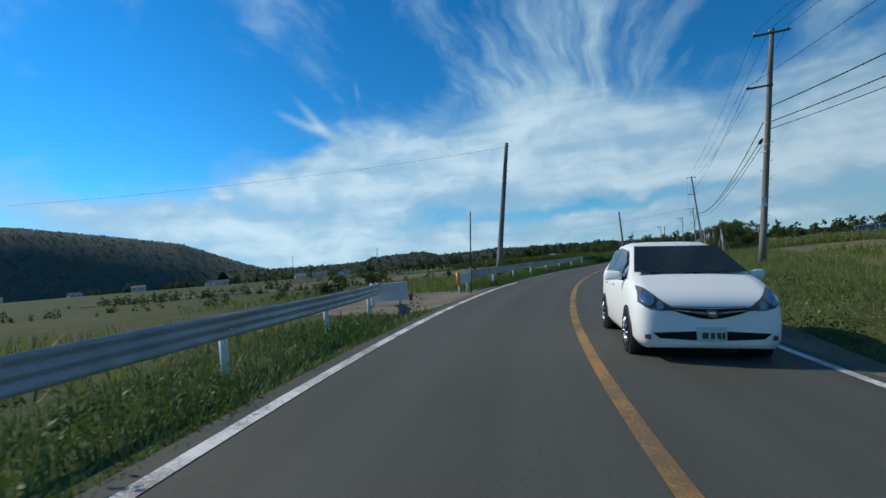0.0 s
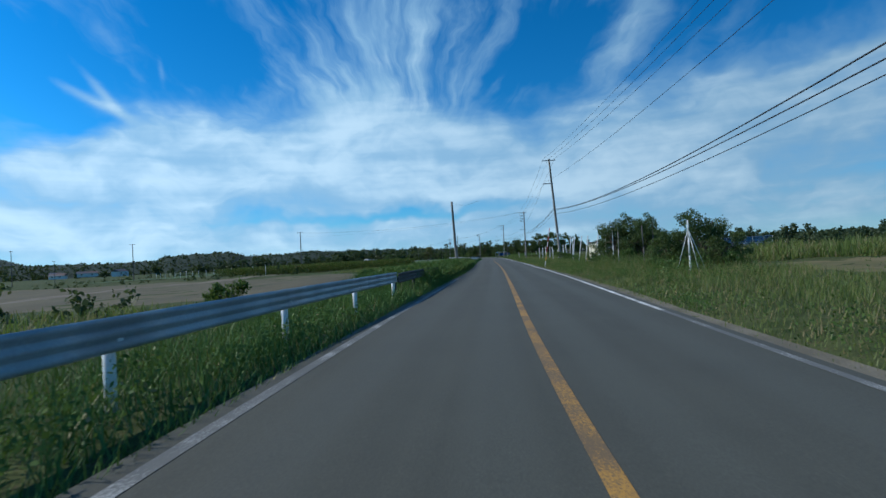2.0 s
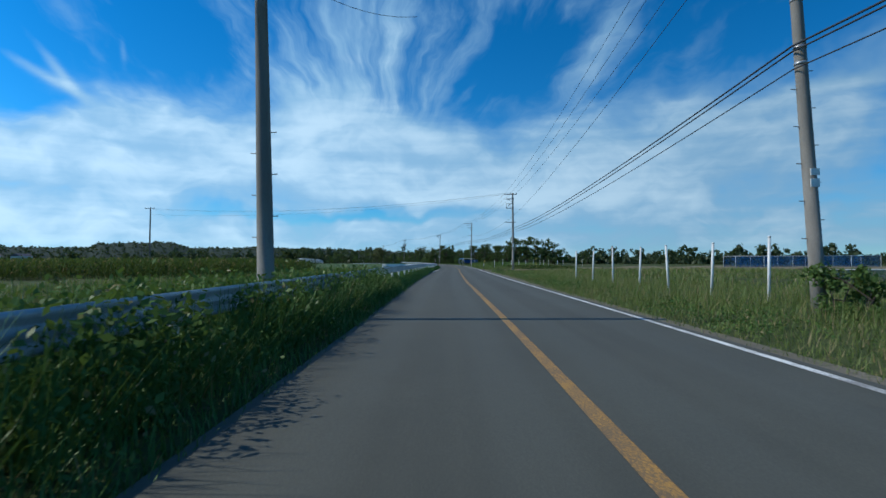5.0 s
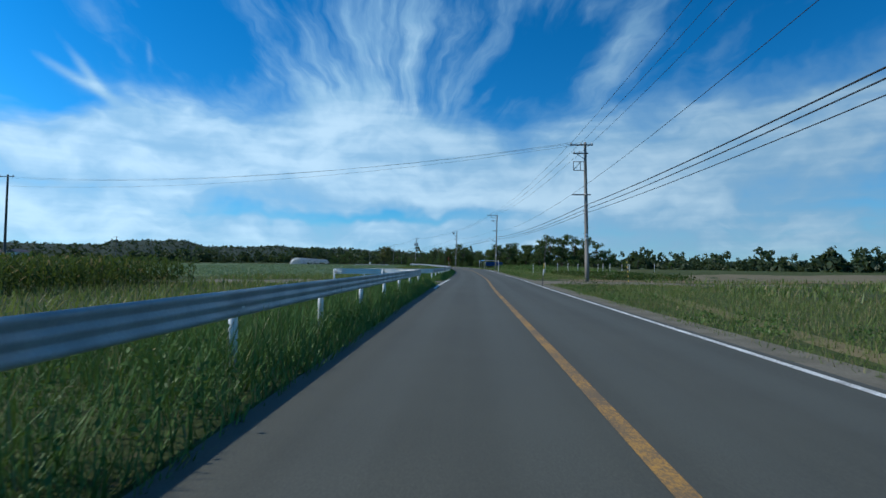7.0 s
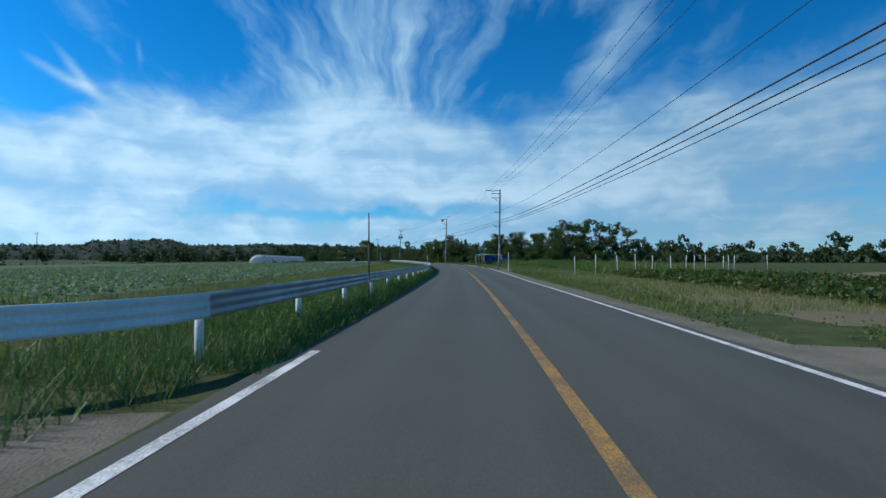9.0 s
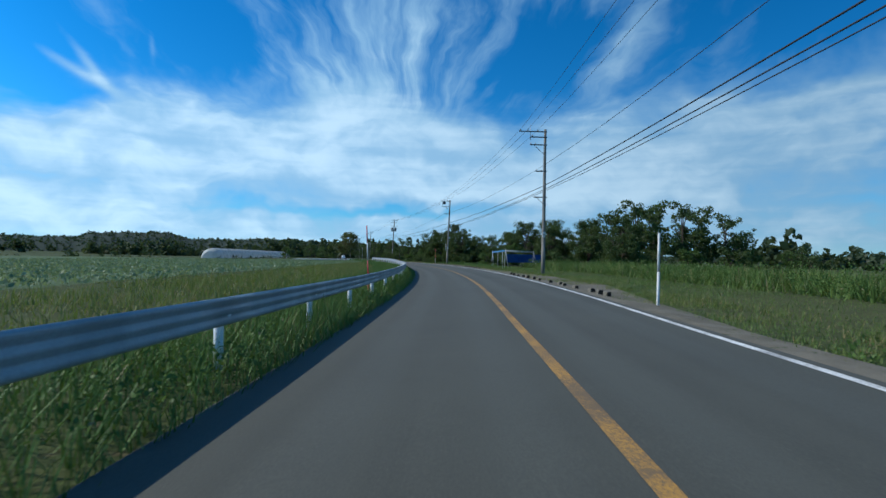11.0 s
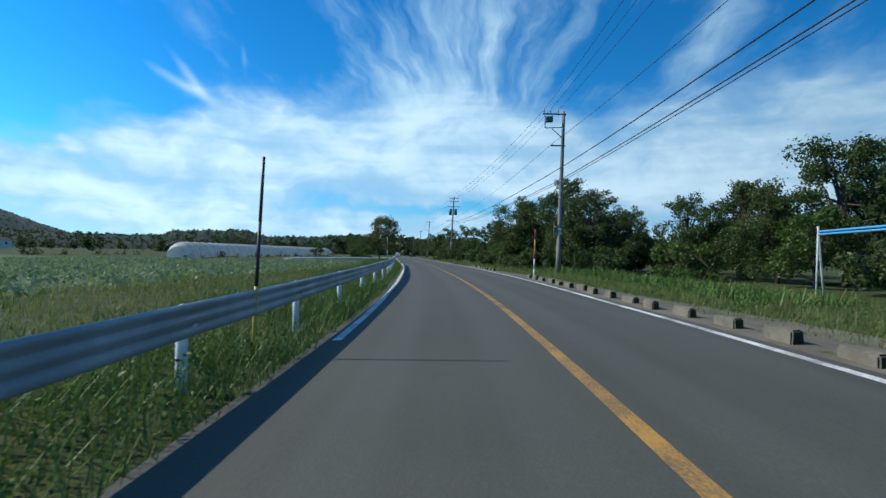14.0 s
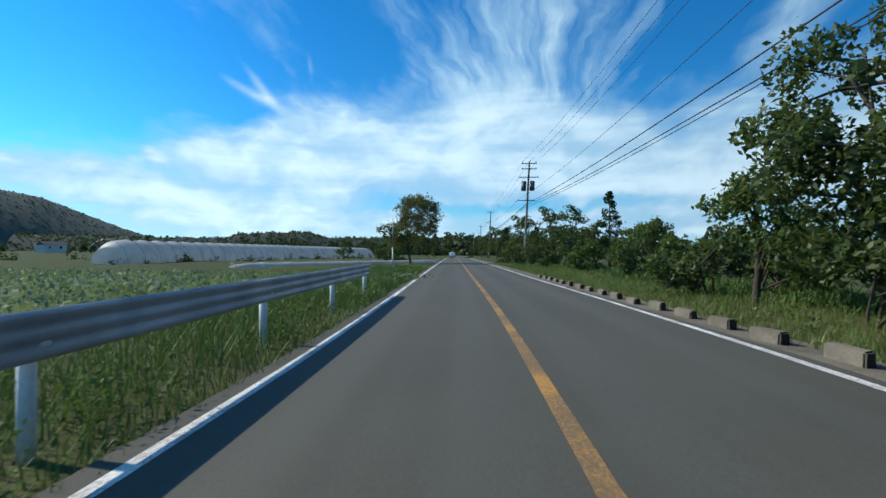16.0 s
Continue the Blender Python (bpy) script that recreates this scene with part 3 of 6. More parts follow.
tagged(shoulder, "dusty grey-brown gravel shoulder beside the asphalt", "road shoulder", kind="structure")
road = ribbon("road", LONG, lambda y: -width_left(y) - 0.28, lambda y: width_right(y) + 0.22, 0.0, M_ASPHALT, uv=True, crown=0.02)
tagged(road, "worn grey asphalt of a two-lane country road", "road", kind="structure")
line_c = ribbon("yellow_centre_line", NEAR, lambda y: -0.075, lambda y: 0.075, 0.004, M_YELLOW)
tagged(line_c, "faded orange-yellow centre line on the asphalt", "road marking", kind="structure")
for ys, paint in ((list(np.arange(-60, 27.1, 1.0)), M_WHITE), (list(np.arange(27, 46.1, 1.0)), M_WHITEWORNSHADE), (list(np.arange(46, 420.0, 1.0)), M_WHITE)):
    line_r = ribbon("white_edge_line", ys, lambda y: width_right(y) - 0.06, lambda y: width_right(y) + 0.06, 0.004, paint)
    tagged(line_r, "worn white edge line beside the shoulder", "road marking", kind="structure")
# from 25.5 to 66 the line's shade is put into its greyer paint
for y0, y1, paint in ((-50, 25.5, M_WHITE), (25.5, 66, M_WHITEWORNSHADE), (150, 166.5, M_WHITE), (264, 420, M_WHITE)):
    ll = ribbon("white_edge_line", list(np.arange(y0, y1, 0.5)), lambda y: -width_left(y) - 0.07, lambda y: -width_left(y) + 0.07, 0.004, paint)
    tagged(ll, "worn white edge line beside the grass verge", "road marking", kind="structure")


def patch(name, pts, mat, label, cat, dz=0.0, cell=1.0):
    """A field or track: a quad of four corners, cut up and laid on the ground."""
    a, b, c, d = [Vector((*p, 0)) for p in pts]
    nu, nv = max(2, int((b - a).length / cell)), max(2, int((d - a).length / cell))
    vs, fs = [], []
    for j in range(nv + 1):
        for i in range(nu + 1):
            u, v = i / nu, j / nv
            p = (a * (1 - u) + b * u) * (1 - v) + (d * (1 - u) + c * u) * v
            edge = 0.25 * noise.noise(p * 0.7) if i in (0, nu) or j in (0, nv) else 0
            off = abs(p.x - line_x(p.y))
            far = min(1, max(0, (off - 7) / 15))
            z = rise(p.y) - 0.06 + float(tilt(p.y, p.x - line_x(p.y))) + far * (0.10 * math.sin(p.x * 0.31 + 1) * math.cos(p.y * 0.23) + 0.05 * math.sin(p.x * 0.9 + p.y * 0.7))
            z -= min(1, max(0, (off - 60) / 400)) * 1.5
            z += min(1, max(0, (off - 30) / 40)) * 0.22
            vs.append((p.x + edge, p.y + edge, z + (0.02 if 0 < i < nu and 0 < j < nv else -0.05) + dz))
            k = j * (nu + 1) + i
            if i < nu and j < nv:
                fs.append((k, k + 1, k + nu + 2, k + nu + 1))
    return tagged(new(name, mesh_of(name, vs, fs, mat, True)), label, cat, kind="structure")


patch("field_ploughed", [(-95, 56), (-14.5, 56), (-14.5, 98), (-95, 106)], M_PLOUGH, "bare brown ploughed field behind the rail", "field", cell=2)
patch("track_field", [(-42.5, 62), (-39.0, 62), (-39.6, 122), (-43.4, 122)], M_GRAVEL, "pale dusty track across the ploughed field", "side road", dz=0.03)
patch("field_cabbage", [(-118, 168), (-19, 168), (-30, 318), (-130, 330)], M_CABBAGE, "pale green field of cabbages in rows", "field", cell=2)
patch("field_crop", [(3.8, 170), (12.8, 170), (12.8, 200), (3.0, 200)], M_CABBAGE, "field strip with dark green crop rows", "field", dz=0.03, cell=2)
patch("field_dry", [(4, 20), (70, 16), (70, 70), (5.6, 65)], M_DRY, "straw-coloured dry grass field", "field", cell=2)
patch("field_stubble", [(1, 119), (70, 120), (70, 152), (4, 150)], M_GROUND, "rough green meadow beside the road", "field", dz=0.01, cell=2)
patch("field_tan", [(-1.0, 168.0), (75, 159), (75, 214), (-1.9, 203)], M_TAN, "tan field round the crop rows", "field", cell=2)
patch("bare_strip", [(0.2, 167.2), (30, 165.2), (30, 168.6), (2.6, 169.8)], M_TANBARE, "reddish bare soil strip beside the crop rows", "soil", dz=0.05)
patch("track_left", [(-30, 155.2), (-8.9, 155.6), (-8.9, 164.2), (-30, 160.8)], M_SHOULDER, "grey asphalt side lane joining the road", "side road", dz=0.012)
patch("track_opening", [(-15, 15.6), (-6.1, 12.9), (-7.5, 23), (-15, 25.5)], M_GRAVEL, "brown gravel opening between two guard rails", "side road", dz=0.01, cell=0.6)
patch("track_right", [(-2.9, 158.4), (16, 159), (16, 163.4), (-2.9, 167.8)], M_GRAVEL, "pale gravel farm track joining the road", "side road", dz=0.012)
patch("track_verge", [(-2.6, 126), (-1.2, 126), (2.2, 147), (0.9, 150)], M_DRY, "pale dusty track along the meadow", "side road", dz=0.01, cell=0.8)
patch("yard", [(2.3, 77), (14, 77), (14, 96), (2.6, 96)], M_GRAVEL, "trodden earth yard round the shed", "yard", dz=0.01)

# ---- utility poles and cables ----
def pole_thing(base, top, r0, r1, mat, label, steps=0, group="roadside poles"):
    """A leaning round pole; returns the thing and a function that gives places on it."""
    base, top = Vector(base), Vector(top)
    ob = thing("utility_pole", label, "utility pole", group, Matrix.Translation(base))
    d = top - base
    bm = bmesh.new()
    n = 6
    for i in range(n):
        rod(bm, d * (i / n), d * ((i + 1) / n), r0 + (r1 - r0) * i / n, r0 + (r1 - r0) * (i + 1) / n, 14, caps=i in (0, n - 1))
    bmesh.ops.remove_doubles(bm, verts=bm.verts, dist=0.001)
    part("shaft", bm, mat, ob)
    for i in range(steps):
        p = d * ((2.0 + i * 0.45) / d.length)
        s = 1 if i % 2 else -1
        part("climbing_bolt", rodded(p, p + Vector((s * 0.28, 0.02, 0.02)), 0.011, sides=6), M_DARKSTEEL, ob)
    return ob, (lambda z: d * (z / d.z)), base


def crossarm(ob, p, a, b, turn, insulators=(), brace=0.0, up=0.16):
    """A steel arm across the pole from a to b metres (right positive), with insulators on it."""
    r = Matrix.Rotation(radians(turn), 3, "Z")
    q = lambda x, y=0.0, z=0.0: p + r @ Vector((x, y, z))
    bm = bmesh.new()
    box(bm, (a, -0.045, -0.045), (b, 0.045, 0.045), 0.008)
    bmesh.ops.transform(bm, matrix=Matrix.Translation(q(0, -0.17)) @ r.to_4x4(), verts=bm.verts)
    arm = part("crossarm", bm, M_DARKSTEEL, ob)
    if brace:
        e = a if abs(a) > abs(b) else b
        part("brace", rodded(q(e * 0.75, -0.12), q(0, -0.1, -brace), 0.022, sides=6), M_DARKSTEEL, ob)
    tips = []
    for x in insulators:
        bm = bmesh.new()
        rod(bm, q(x, -0.17, 0.04), q(x, -0.17, up), 0.03, 0.028, 8)
        rod(bm, q(x, -0.17, up * 0.55), q(x, -0.17, up * 0.75), 0.062, 0.05, 8)
        rod(bm, q(x, -0.17, up * 0.9), q(x, -0.17, up * 1.1), 0.055, 0.04, 8)
        part("insulator", bm, M_PORCELAIN, ob)
        tips.append(q(x, -0.17, up * 1.15))
    return tips


def cable(a, b, sag, r, label, group):
    """A hanging cable as a fine tube."""
    a, b = Vector(a), Vector(b)
    cu = bpy.data.curves.new("power_cable", "CURVE")
    cu.dimensions, cu.bevel_depth, cu.bevel_resolution, cu.use_fill_caps = "3D", r, 1, True
    sp = cu.splines.new("POLY")
    n = 18
    sp.points.add(n)
    for i in range(n + 1):
        s = i / n
        p = a.lerp(b, s)
        sp.points[i].co = (p.x, p.y, p.z - sag * 4 * s * (1 - s), 1)
    cu.materials.append(M_CABLE)
    return tagged(new("power_cable", cu), label, "cable", group)


def label_plate(ob, p, turn):
    r = Matrix.Rotation(radians(turn), 3, "Z")
    for k, h in ((0.0, 0.2), (0.28, 0.16)):
        bm = bmesh.new()
        box(bm, (-0.11, -0.19, k), (0.10, -0.165, k + h), 0.003)
        bmesh.ops.transform(bm, matrix=Matrix.Translation(p) @ r.to_4x4(), verts=bm.verts)
        part("pole_tag", bm, M_BANDWHITE, ob, "white tag on the pole")


LINE = []          # every pole: wire places from top to bottom


def line_pole(base, top, kind, mat=M_CONC, steps=10, low_at=None):
    turn = heading(base[1])
    ob, on, b = pole_thing(base, top, 0.17, 0.105, mat,
                           {"plain": "weathered concrete utility pole with one short crossarm", "frame": "concrete utility pole with stacked crossarms and a steel frame",
                            "long": "tall concrete pole with long arms reaching over the road", "lamp": "slim concrete pole with switch gear on a side frame",
                            "transformer": "concrete pole carrying grey transformer cans", "far": "distant concrete utility pole with a crossarm"}[kind], steps)
    h = top[2] - base[2]
    p = on(h - 0.25)
    if kind in ("plain", "far"):
        tips = crossarm(ob, p, -0.85, 0.75, turn, (-0.75, -0.1, 0.65))
        mid = crossarm(ob, on(h * 0.76), -1.05, 0.12, turn, (-0.95,), up=0.1)
    elif kind == "frame":
        tips = crossarm(ob, p, -1.25, 0.6, turn, (-1.15, -0.35, 0.5))
        crossarm(ob, on(h - 0.95), -1.0, 0.2, turn, (-0.9, -0.5), 0.5)
        bm = bmesh.new()
        for z0, z1, x0, x1 in ((-1.6, -1.6, -0.95, 0), (-2.3, -2.3, -0.95, 0), (-1.6, -2.3, -0.95, -0.95), (-1.6, -2.3, -0.4, -0.4), (-2.3, -1.6, -0.95, -0.4)):
            rod(bm, on(h) + Vector((x0, -0.17, z0)), on(h) + Vector((x1, -0.17, z1)), 0.03, sides=6)
        part("switch_frame", bm, M_DARKSTEEL, ob, "square steel frame on the pole")
        mid = crossarm(ob, on(h * 0.61), -1.1, 0.35, turn, (-1.0,), up=0.1)
    elif kind == "long":
        tips = crossarm(ob, p, -2.35, 0.12, turn, (-2.25, -1.6, -0.7))
        crossarm(ob, on(h - 0.75), -1.35, 0.12, turn, (-1.2,))
        crossarm(ob, on(h - 1.45), -1.4, 0.12, turn, (-1.3, -0.9), 0.9)
        part("lightning_rod", rodded(on(h - 1.0) + Vector((-1.3, -0.1, 0)), on(h + 0.55) + Vector((-1.3, -0.1, 0)), 0.025, 0.012, 6), M_STEEL, ob)
        mid = crossarm(ob, on(h * 0.70), -0.85, 0.15, turn, (-0.75, -0.35), 0.0, 0.12)
        crossarm(ob, on(h * 0.52), -0.95, 0.2, turn, (-0.85,), 0.7, 0.08)
    elif kind == "lamp":
        tips = crossarm(ob, p, -1.55, 0.12, turn, (-1.45, -1.0, -0.45), up=0.26)
        bm = bmesh.new()
        for z0, z1, x0, x1 in ((-0.25, -1.15, -1.3, -1.3), (-1.15, -1.15, -1.3, 0), (-1.15, -2.0, -0.9, 0)):
            rod(bm, on(h) + Vector((x0, -0.17, z0)), on(h) + Vector((x1, -0.17, z1)), 0.035, sides=6)
        part("switch_frame", bm, M_DARKSTEEL, ob, "square steel frame on the pole")
        part("switch_box", boxed(on(h) + Vector((-1.25, -0.32, -0.75)), on(h) + Vector((-0.75, -0.02, -0.35)), 0.04), M_DARKSTEEL, ob, "small grey switch box")
        mid = crossarm(ob, on(h * 0.78), -0.9, 0.12, turn, (-0.8,), 0.0, 0.12)
    else:
        tips = crossarm(ob, p, -0.9, 0.9, turn, (-0.8, 0.0, 0.8), up=0.22)
        crossarm(ob, on(h - 0.9), -0.9, 0.9, turn, (-0.8, 0.0, 0.8))
        crossarm(ob, on(h - 1.9), -1.2, 1.2, turn, (-1.1, 1.1))
        for x in (-0.5, 0.5):
            bm = bmesh.new()
            rod(bm, on(h - 3.5) + Vector((x, -0.1, 0)), on(h - 2.45) + Vector((x, -0.1, 0)), 0.3, 0.3, 14)
            rod(bm, on(h - 2.45) + Vector((x, -0.1, 0)), on(h - 2.35) + Vector((x, -0.1, 0)), 0.3, 0.2, 14)
            part("transformer_can", bm, M_DARKSTEEL, ob, "grey cylindrical transformer")
        mid = crossarm(ob, on(h * 0.62), -1.2, 0.9, turn, (-1.1,), up=0.1)
    low = [on(h * f) + Vector((-0.2, 0, 0)) for f in low_at or {"frame": (0.53, 0.50, 0.475), "long": (0.596, 0.569, 0.557), "lamp": (0.64, 0.565, 0.552), "plain": (0.515, 0.505, 0.472)}.get(kind, (0.585, 0.572, 0.552))]
    if kind != "far":
        label_plate(ob, on({"frame": 3.3, "lamp": 2.8}.get(kind, h * 0.25)), turn)
        for f in {"frame": (0.61, 0.53, 0.50, 0.475), "lamp": (0.64, 0.56, 0.50, 0.46)}.get(kind, (0.6, 0.51, 0.48)):
            bm = bmesh.new()
            r = 0.17 - 0.065 * f + 0.012
            rod(bm, on(h * f), on(h * f + 0.07), r, r, 14)
            part("strap", bm, M_STEEL, ob, "galvanised steel strap")
    if kind == "lamp":
        sp = part("side_panel", boxed(on(2.6) + Vector((-0.36, -0.1, 0)), on(2.6) + Vector((-0.33, 0.1, 1.1)), 0.004), M_BANDWHITE, ob, "narrow white panel on two brackets")
        for z in (2.85, 3.35):
            part("bracket", rodded(on(z) + Vector((-0.36, 0, 0)), on(z) + Vector((0.2, 0, 0)), 0.018, sides=6), M_STEEL, ob)
    LINE.append([b + v for v in (*tips[:3], mid[0], *low)])
    return ob


line_pole((20.5, -30, -0.4), (21.0, -30, 10.6), "plain", steps=0, low_at=(0.70, 0.63, 0.59))
line_pole((3.15, 30.6, -0.4), (4.68, 30.6, 11.1), "plain", M_CONC, low_at=(0.61, 0.545, 0.515))
line_pole((2.15, 101.1, -0.3), (1.46, 101.14, 12.6), "plain", M_CONC)
line_pole((1.72, 164.65, 0.05), (1.95, 166.7, 11.3), "frame")
line_pole((-1.92, 244.2, 0.0), (-1.55, 246.4, 12.75), "long")
line_pole((-12.54, 292.5, 0.1), (-12.2, 294.6, 11.7), "lamp")
line_pole((-32.4, 357.4, 0.3), (-31.8, 357.7, 12.6), "transformer", steps=0)
line_pole((-51.0, 417.0, 0.3), (-50.6, 417.4, 11.6), "far", steps=0)
line_pole((-68.5, 478.0, 0.3), (-68.5, 478.0, 11.4), "far", steps=0)
line_pole((-88.0, 540.0, 0.3), (-88.0, 540.0, 11.4), "far", steps=0)
for k, (p, q) in enumerate(zip(LINE, LINE[1:])):
    span = (q[0] - p[0]).length
    for i, (a, b) in enumerate(zip(p, q)):
        if i < 4:
            cable(a, b, span * 0.012, 0.011, "thin black overhead wire between concrete poles", "overhead wires")
        else:
            cable(a, b + Vector((0.3, 0, 0.7)) * (k == 0), span * (0.022, 0.013, 0.009, 0.0075, 0.005, 0.007, 0.008, 0.008, 0.008)[k] + span * (k == 1) * (0.0076, 0.0034, 0.0036)[i - 4], (0.024, 0.021, 0.016)[i - 4], "thick black telephone cable between concrete poles", "overhead wires")

# a black splice closure on the thick cable beside the near pole
a, b = LINE[1][5], LINE[2][5]
d = (b - a).normalized() - Vector((0, 0, 0.052))
splice = thing("cable_splice", "black splice closure hung on the telephone cable", "cable splice", "", Matrix.Translation(a + d * 0.35))
part("sleeve", rodded((0, 0, -0.04), d * 0.62 - Vector((0, 0, 0.04)), 0.075, 0.085, 12), M_CABLE, splice)
for u in (-0.05, 0.62):
    part("end_cap", rodded(d * u - Vector((0, 0, 0.04)), d * (u + 0.05) - Vector((0, 0, 0.04)), 0.05, sides=10), M_DARKSTEEL, splice)

# bare poles left of the road
pole_thing((-12.43, 36.0, -0.35), (-11.28, 37.35, 9.5), 0.21, 0.13, M_CONC, "leaning bare concrete pole behind the guard rail", 14)
pole_thing((-10.5, 99.4, -0.3), (-10.72, 99.5, 7.95), 0.19, 0.12, M_CONC, "bare dark concrete pole in the tall grass", 6)
for a, b in (((-11.28, 37.3, 9.2), (-40, 20, 7.5)), ((-10.72, 99.5, 7.8), (-7.6, 103.5, 8.3))):
    cable(a, b, 0.4, 0.007, "thin stay wire on a bare pole", "stay wires")
FIELD = [((-59.8, 180.3, -0.6), 10.9), ((-119, 193, -0.8), 11.4), ((-186, 219, -1), 13.5), ((-240, 300, -1), 12), ((-330, 330, -1), 13), ((-150, 330, -1), 11)]
for (x, y, z), h in FIELD:
    ob, on, b = pole_thing((x, y, z), (x + 0.15, y, h), 0.15, 0.1, M_DARKPOLE, "slim dark utility pole out in the fields", 0, "field poles")
    crossarm(ob, on(h - z - 0.25), -0.9, 0.9, 0, (-0.8, 0.8))
for i, dz in ((0, 0.0), (1, 0.15), (2, -0.9)):
    cable(LINE[3][i], (-59.7, 180.3, 10.5 + dz), 1.3, 0.009, "thin black wire running out over the fields", "field wires")


# ---- guard rails ----
def rail_panel(y0, y1, off, top, name_off=0.0, pts=None):
    """One length of corrugated beam along the road, with thickness."""
    prof = [(d, z * 0.74) for d, z in ((0.0, 0.0), (0.05, -0.02), (0.06, -0.05), (0.05, -0.09), (0.015, -0.13), (0.015, -0.16), (0.055, -0.20), (0.055, -0.25), (0.015, -0.29), (0.015, -0.32), (0.05, -0.36), (0.06, -0.40), (0.05, -0.43), (0.0, -0.45))]
    bm = bmesh.new()
    n = 5
    rings = []
    for i in range(n + 1):
        if pts:
            c, nrm = pts[i]
            high = top(y0)
        else:
            y = y0 + (y1 - y0) * i / n
            c = at(y, off(y))
            high = top(y)
            nrm = (at(y, off(y) + 1) - c).normalized()
        rings.append([[bm.verts.new(c + nrm * (d * 0.5 + th) + Vector((0, 0, high + z))) for d, z in prof] for th in (0.0, -0.006)])
    m = len(prof)
    for i in range(n):
        for j in range(m - 1):
            for s, flip in ((0, False), (1, True)):
                q = (rings[i][s][j], rings[i + 1][s][j], rings[i + 1][s][j + 1], rings[i][s][j + 1])
                f = bm.faces.new(q[::-1] if flip else q)
                f.smooth = True
    for i in (0, n):
        for j in range(m - 1):
            bm.faces.new((rings[i][0][j], rings[i][1][j], rings[i][1][j + 1], rings[i][0][j + 1]))
    return bm


def rail_post(parent, p, top, turn, dark=False):
    q = Matrix.Translation(p) @ Matrix.Rotation(radians(turn), 4, "Z")
    bm = bmesh.new()
    rod(bm, (0, 0, -0.3), (0, 0, top), 0.057, sides=12)
    rod(bm, (0, 0, top), (0, 0, top + 0.02), 0.057, 0.02, 12)
    box(bm, (0.02, -0.05, top - 0.24), (0.13, 0.05, top - 0.08), 0.01)
    bmesh.ops.transform(bm, matrix=q, verts=bm.verts)
    return part("rail_post", bm, M_RAILDARK if dark else M_RAILWHITE, parent, "near-black round steel post" if dark else "white round steel post")


def guard_rail(y0, y1, off, top, label, hook=None, beam=M_RAIL):
    """A run of beams on posts; top gives the beam's upper edge above the road at y."""
    ob = thing("guard_rail", label, "guard rail", "guard rails")
    n = max(1, round((y1 - y0) / 4.0))
    ys = np.linspace(y0, y1, n + 1)
    for a, b in zip(ys, ys[1:]):
        part("rail_beam", rail_panel(a, b, off, top), beam, ob)
    for y in ys:
        rail_post(ob, at(y, off(y) - 0.12), top(y) - 0.05, heading(y), beam is M_RAILDARK)
    for pts in hook or ():
        for k in range(0, len(pts) - 5, 5):
            # white instead of the run's steel: sunlit glare painted onto the bent beams
            part("rail_beam", rail_panel(pts[0][0].y, 0, off, top, pts=pts[k:k + 6]), M_RAILWHITE, ob, "pale end beam turned into the side lane")
            c, nrm = pts[k + 5]
            rail_post(ob, c - nrm * 0.12, top(pts[0][0].y) - 0.05, math.degrees(math.atan2(nrm.y, nrm.x)))
    return ob


def bent(y, off, side, r=2.6, run=3.0):
    """Points that carry a rail on from the road round into a side lane."""
    c0 = at(y, off)
    t = Vector((-(at(y, 1) - at(y, 0)).y, (at(y, 1) - at(y, 0)).x, 0)).normalized() * side
    left = Vector((-1, 0, 0))
    out = []
    for i in range(6):
        a = radians(90) * i / 5
        p = c0 + t * (r * math.sin(a)) + left * (r * (1 - math.cos(a)))
        out.append((p, (Vector((1, 0, 0)) * math.cos(a) + t * math.sin(a)).normalized()))
    for i in range(1, 6):
        out.append((out[5][0] + left * run * i / 5, t.copy()))
    return out


guard_rail(-24, 18.2, lambda y: -np.interp(y, [-24, 6, 10, 13, 15.5, 17, 18.2], [4.6, 4.75, 5.0, 5.3, 5.9, 6.5, 7.15]), lambda y: 0.86, "dented grey steel guard rail with scrape marks")
guard_rail(23.0, 51.2, lambda y: -np.interp(y, [23, 27, 34, 45, 51.2], [4.75, 4.5, 4.3, 4.0, 3.75]), lambda y: 0.86, "scraped pale steel guard rail beside the grass verge")
guard_rail(51.3, 63.0, lambda y: -3.72, lambda y: 0.82, "near-black guard rail overgrown with weeds", beam=M_RAILDARK)
guard_rail(86.0, 153.0, lambda y: -np.interp(y, [86, 100, 153], [4.0, 4.02, 4.05]), lambda y: 0.92, "blue-grey steel guard rail curving into a side lane", [bent(153.0, -4.05, 1)])
guard_rail(165.4, 309.0, lambda y: -np.interp(y, [165.4, 180, 205, 250, 268, 284, 309], [4.3, 4.1, 3.85, 3.88, 3.8, 3.5, 3.5]), lambda y: np.interp(y, [165, 200, 215, 255, 280, 309], [0.86, 0.82, 0.78, 0.80, 0.93, 0.95]), "long blue-grey steel guard rail round the bend", [bent(165.4, -4.3, -1, 2.8, 2.2)])


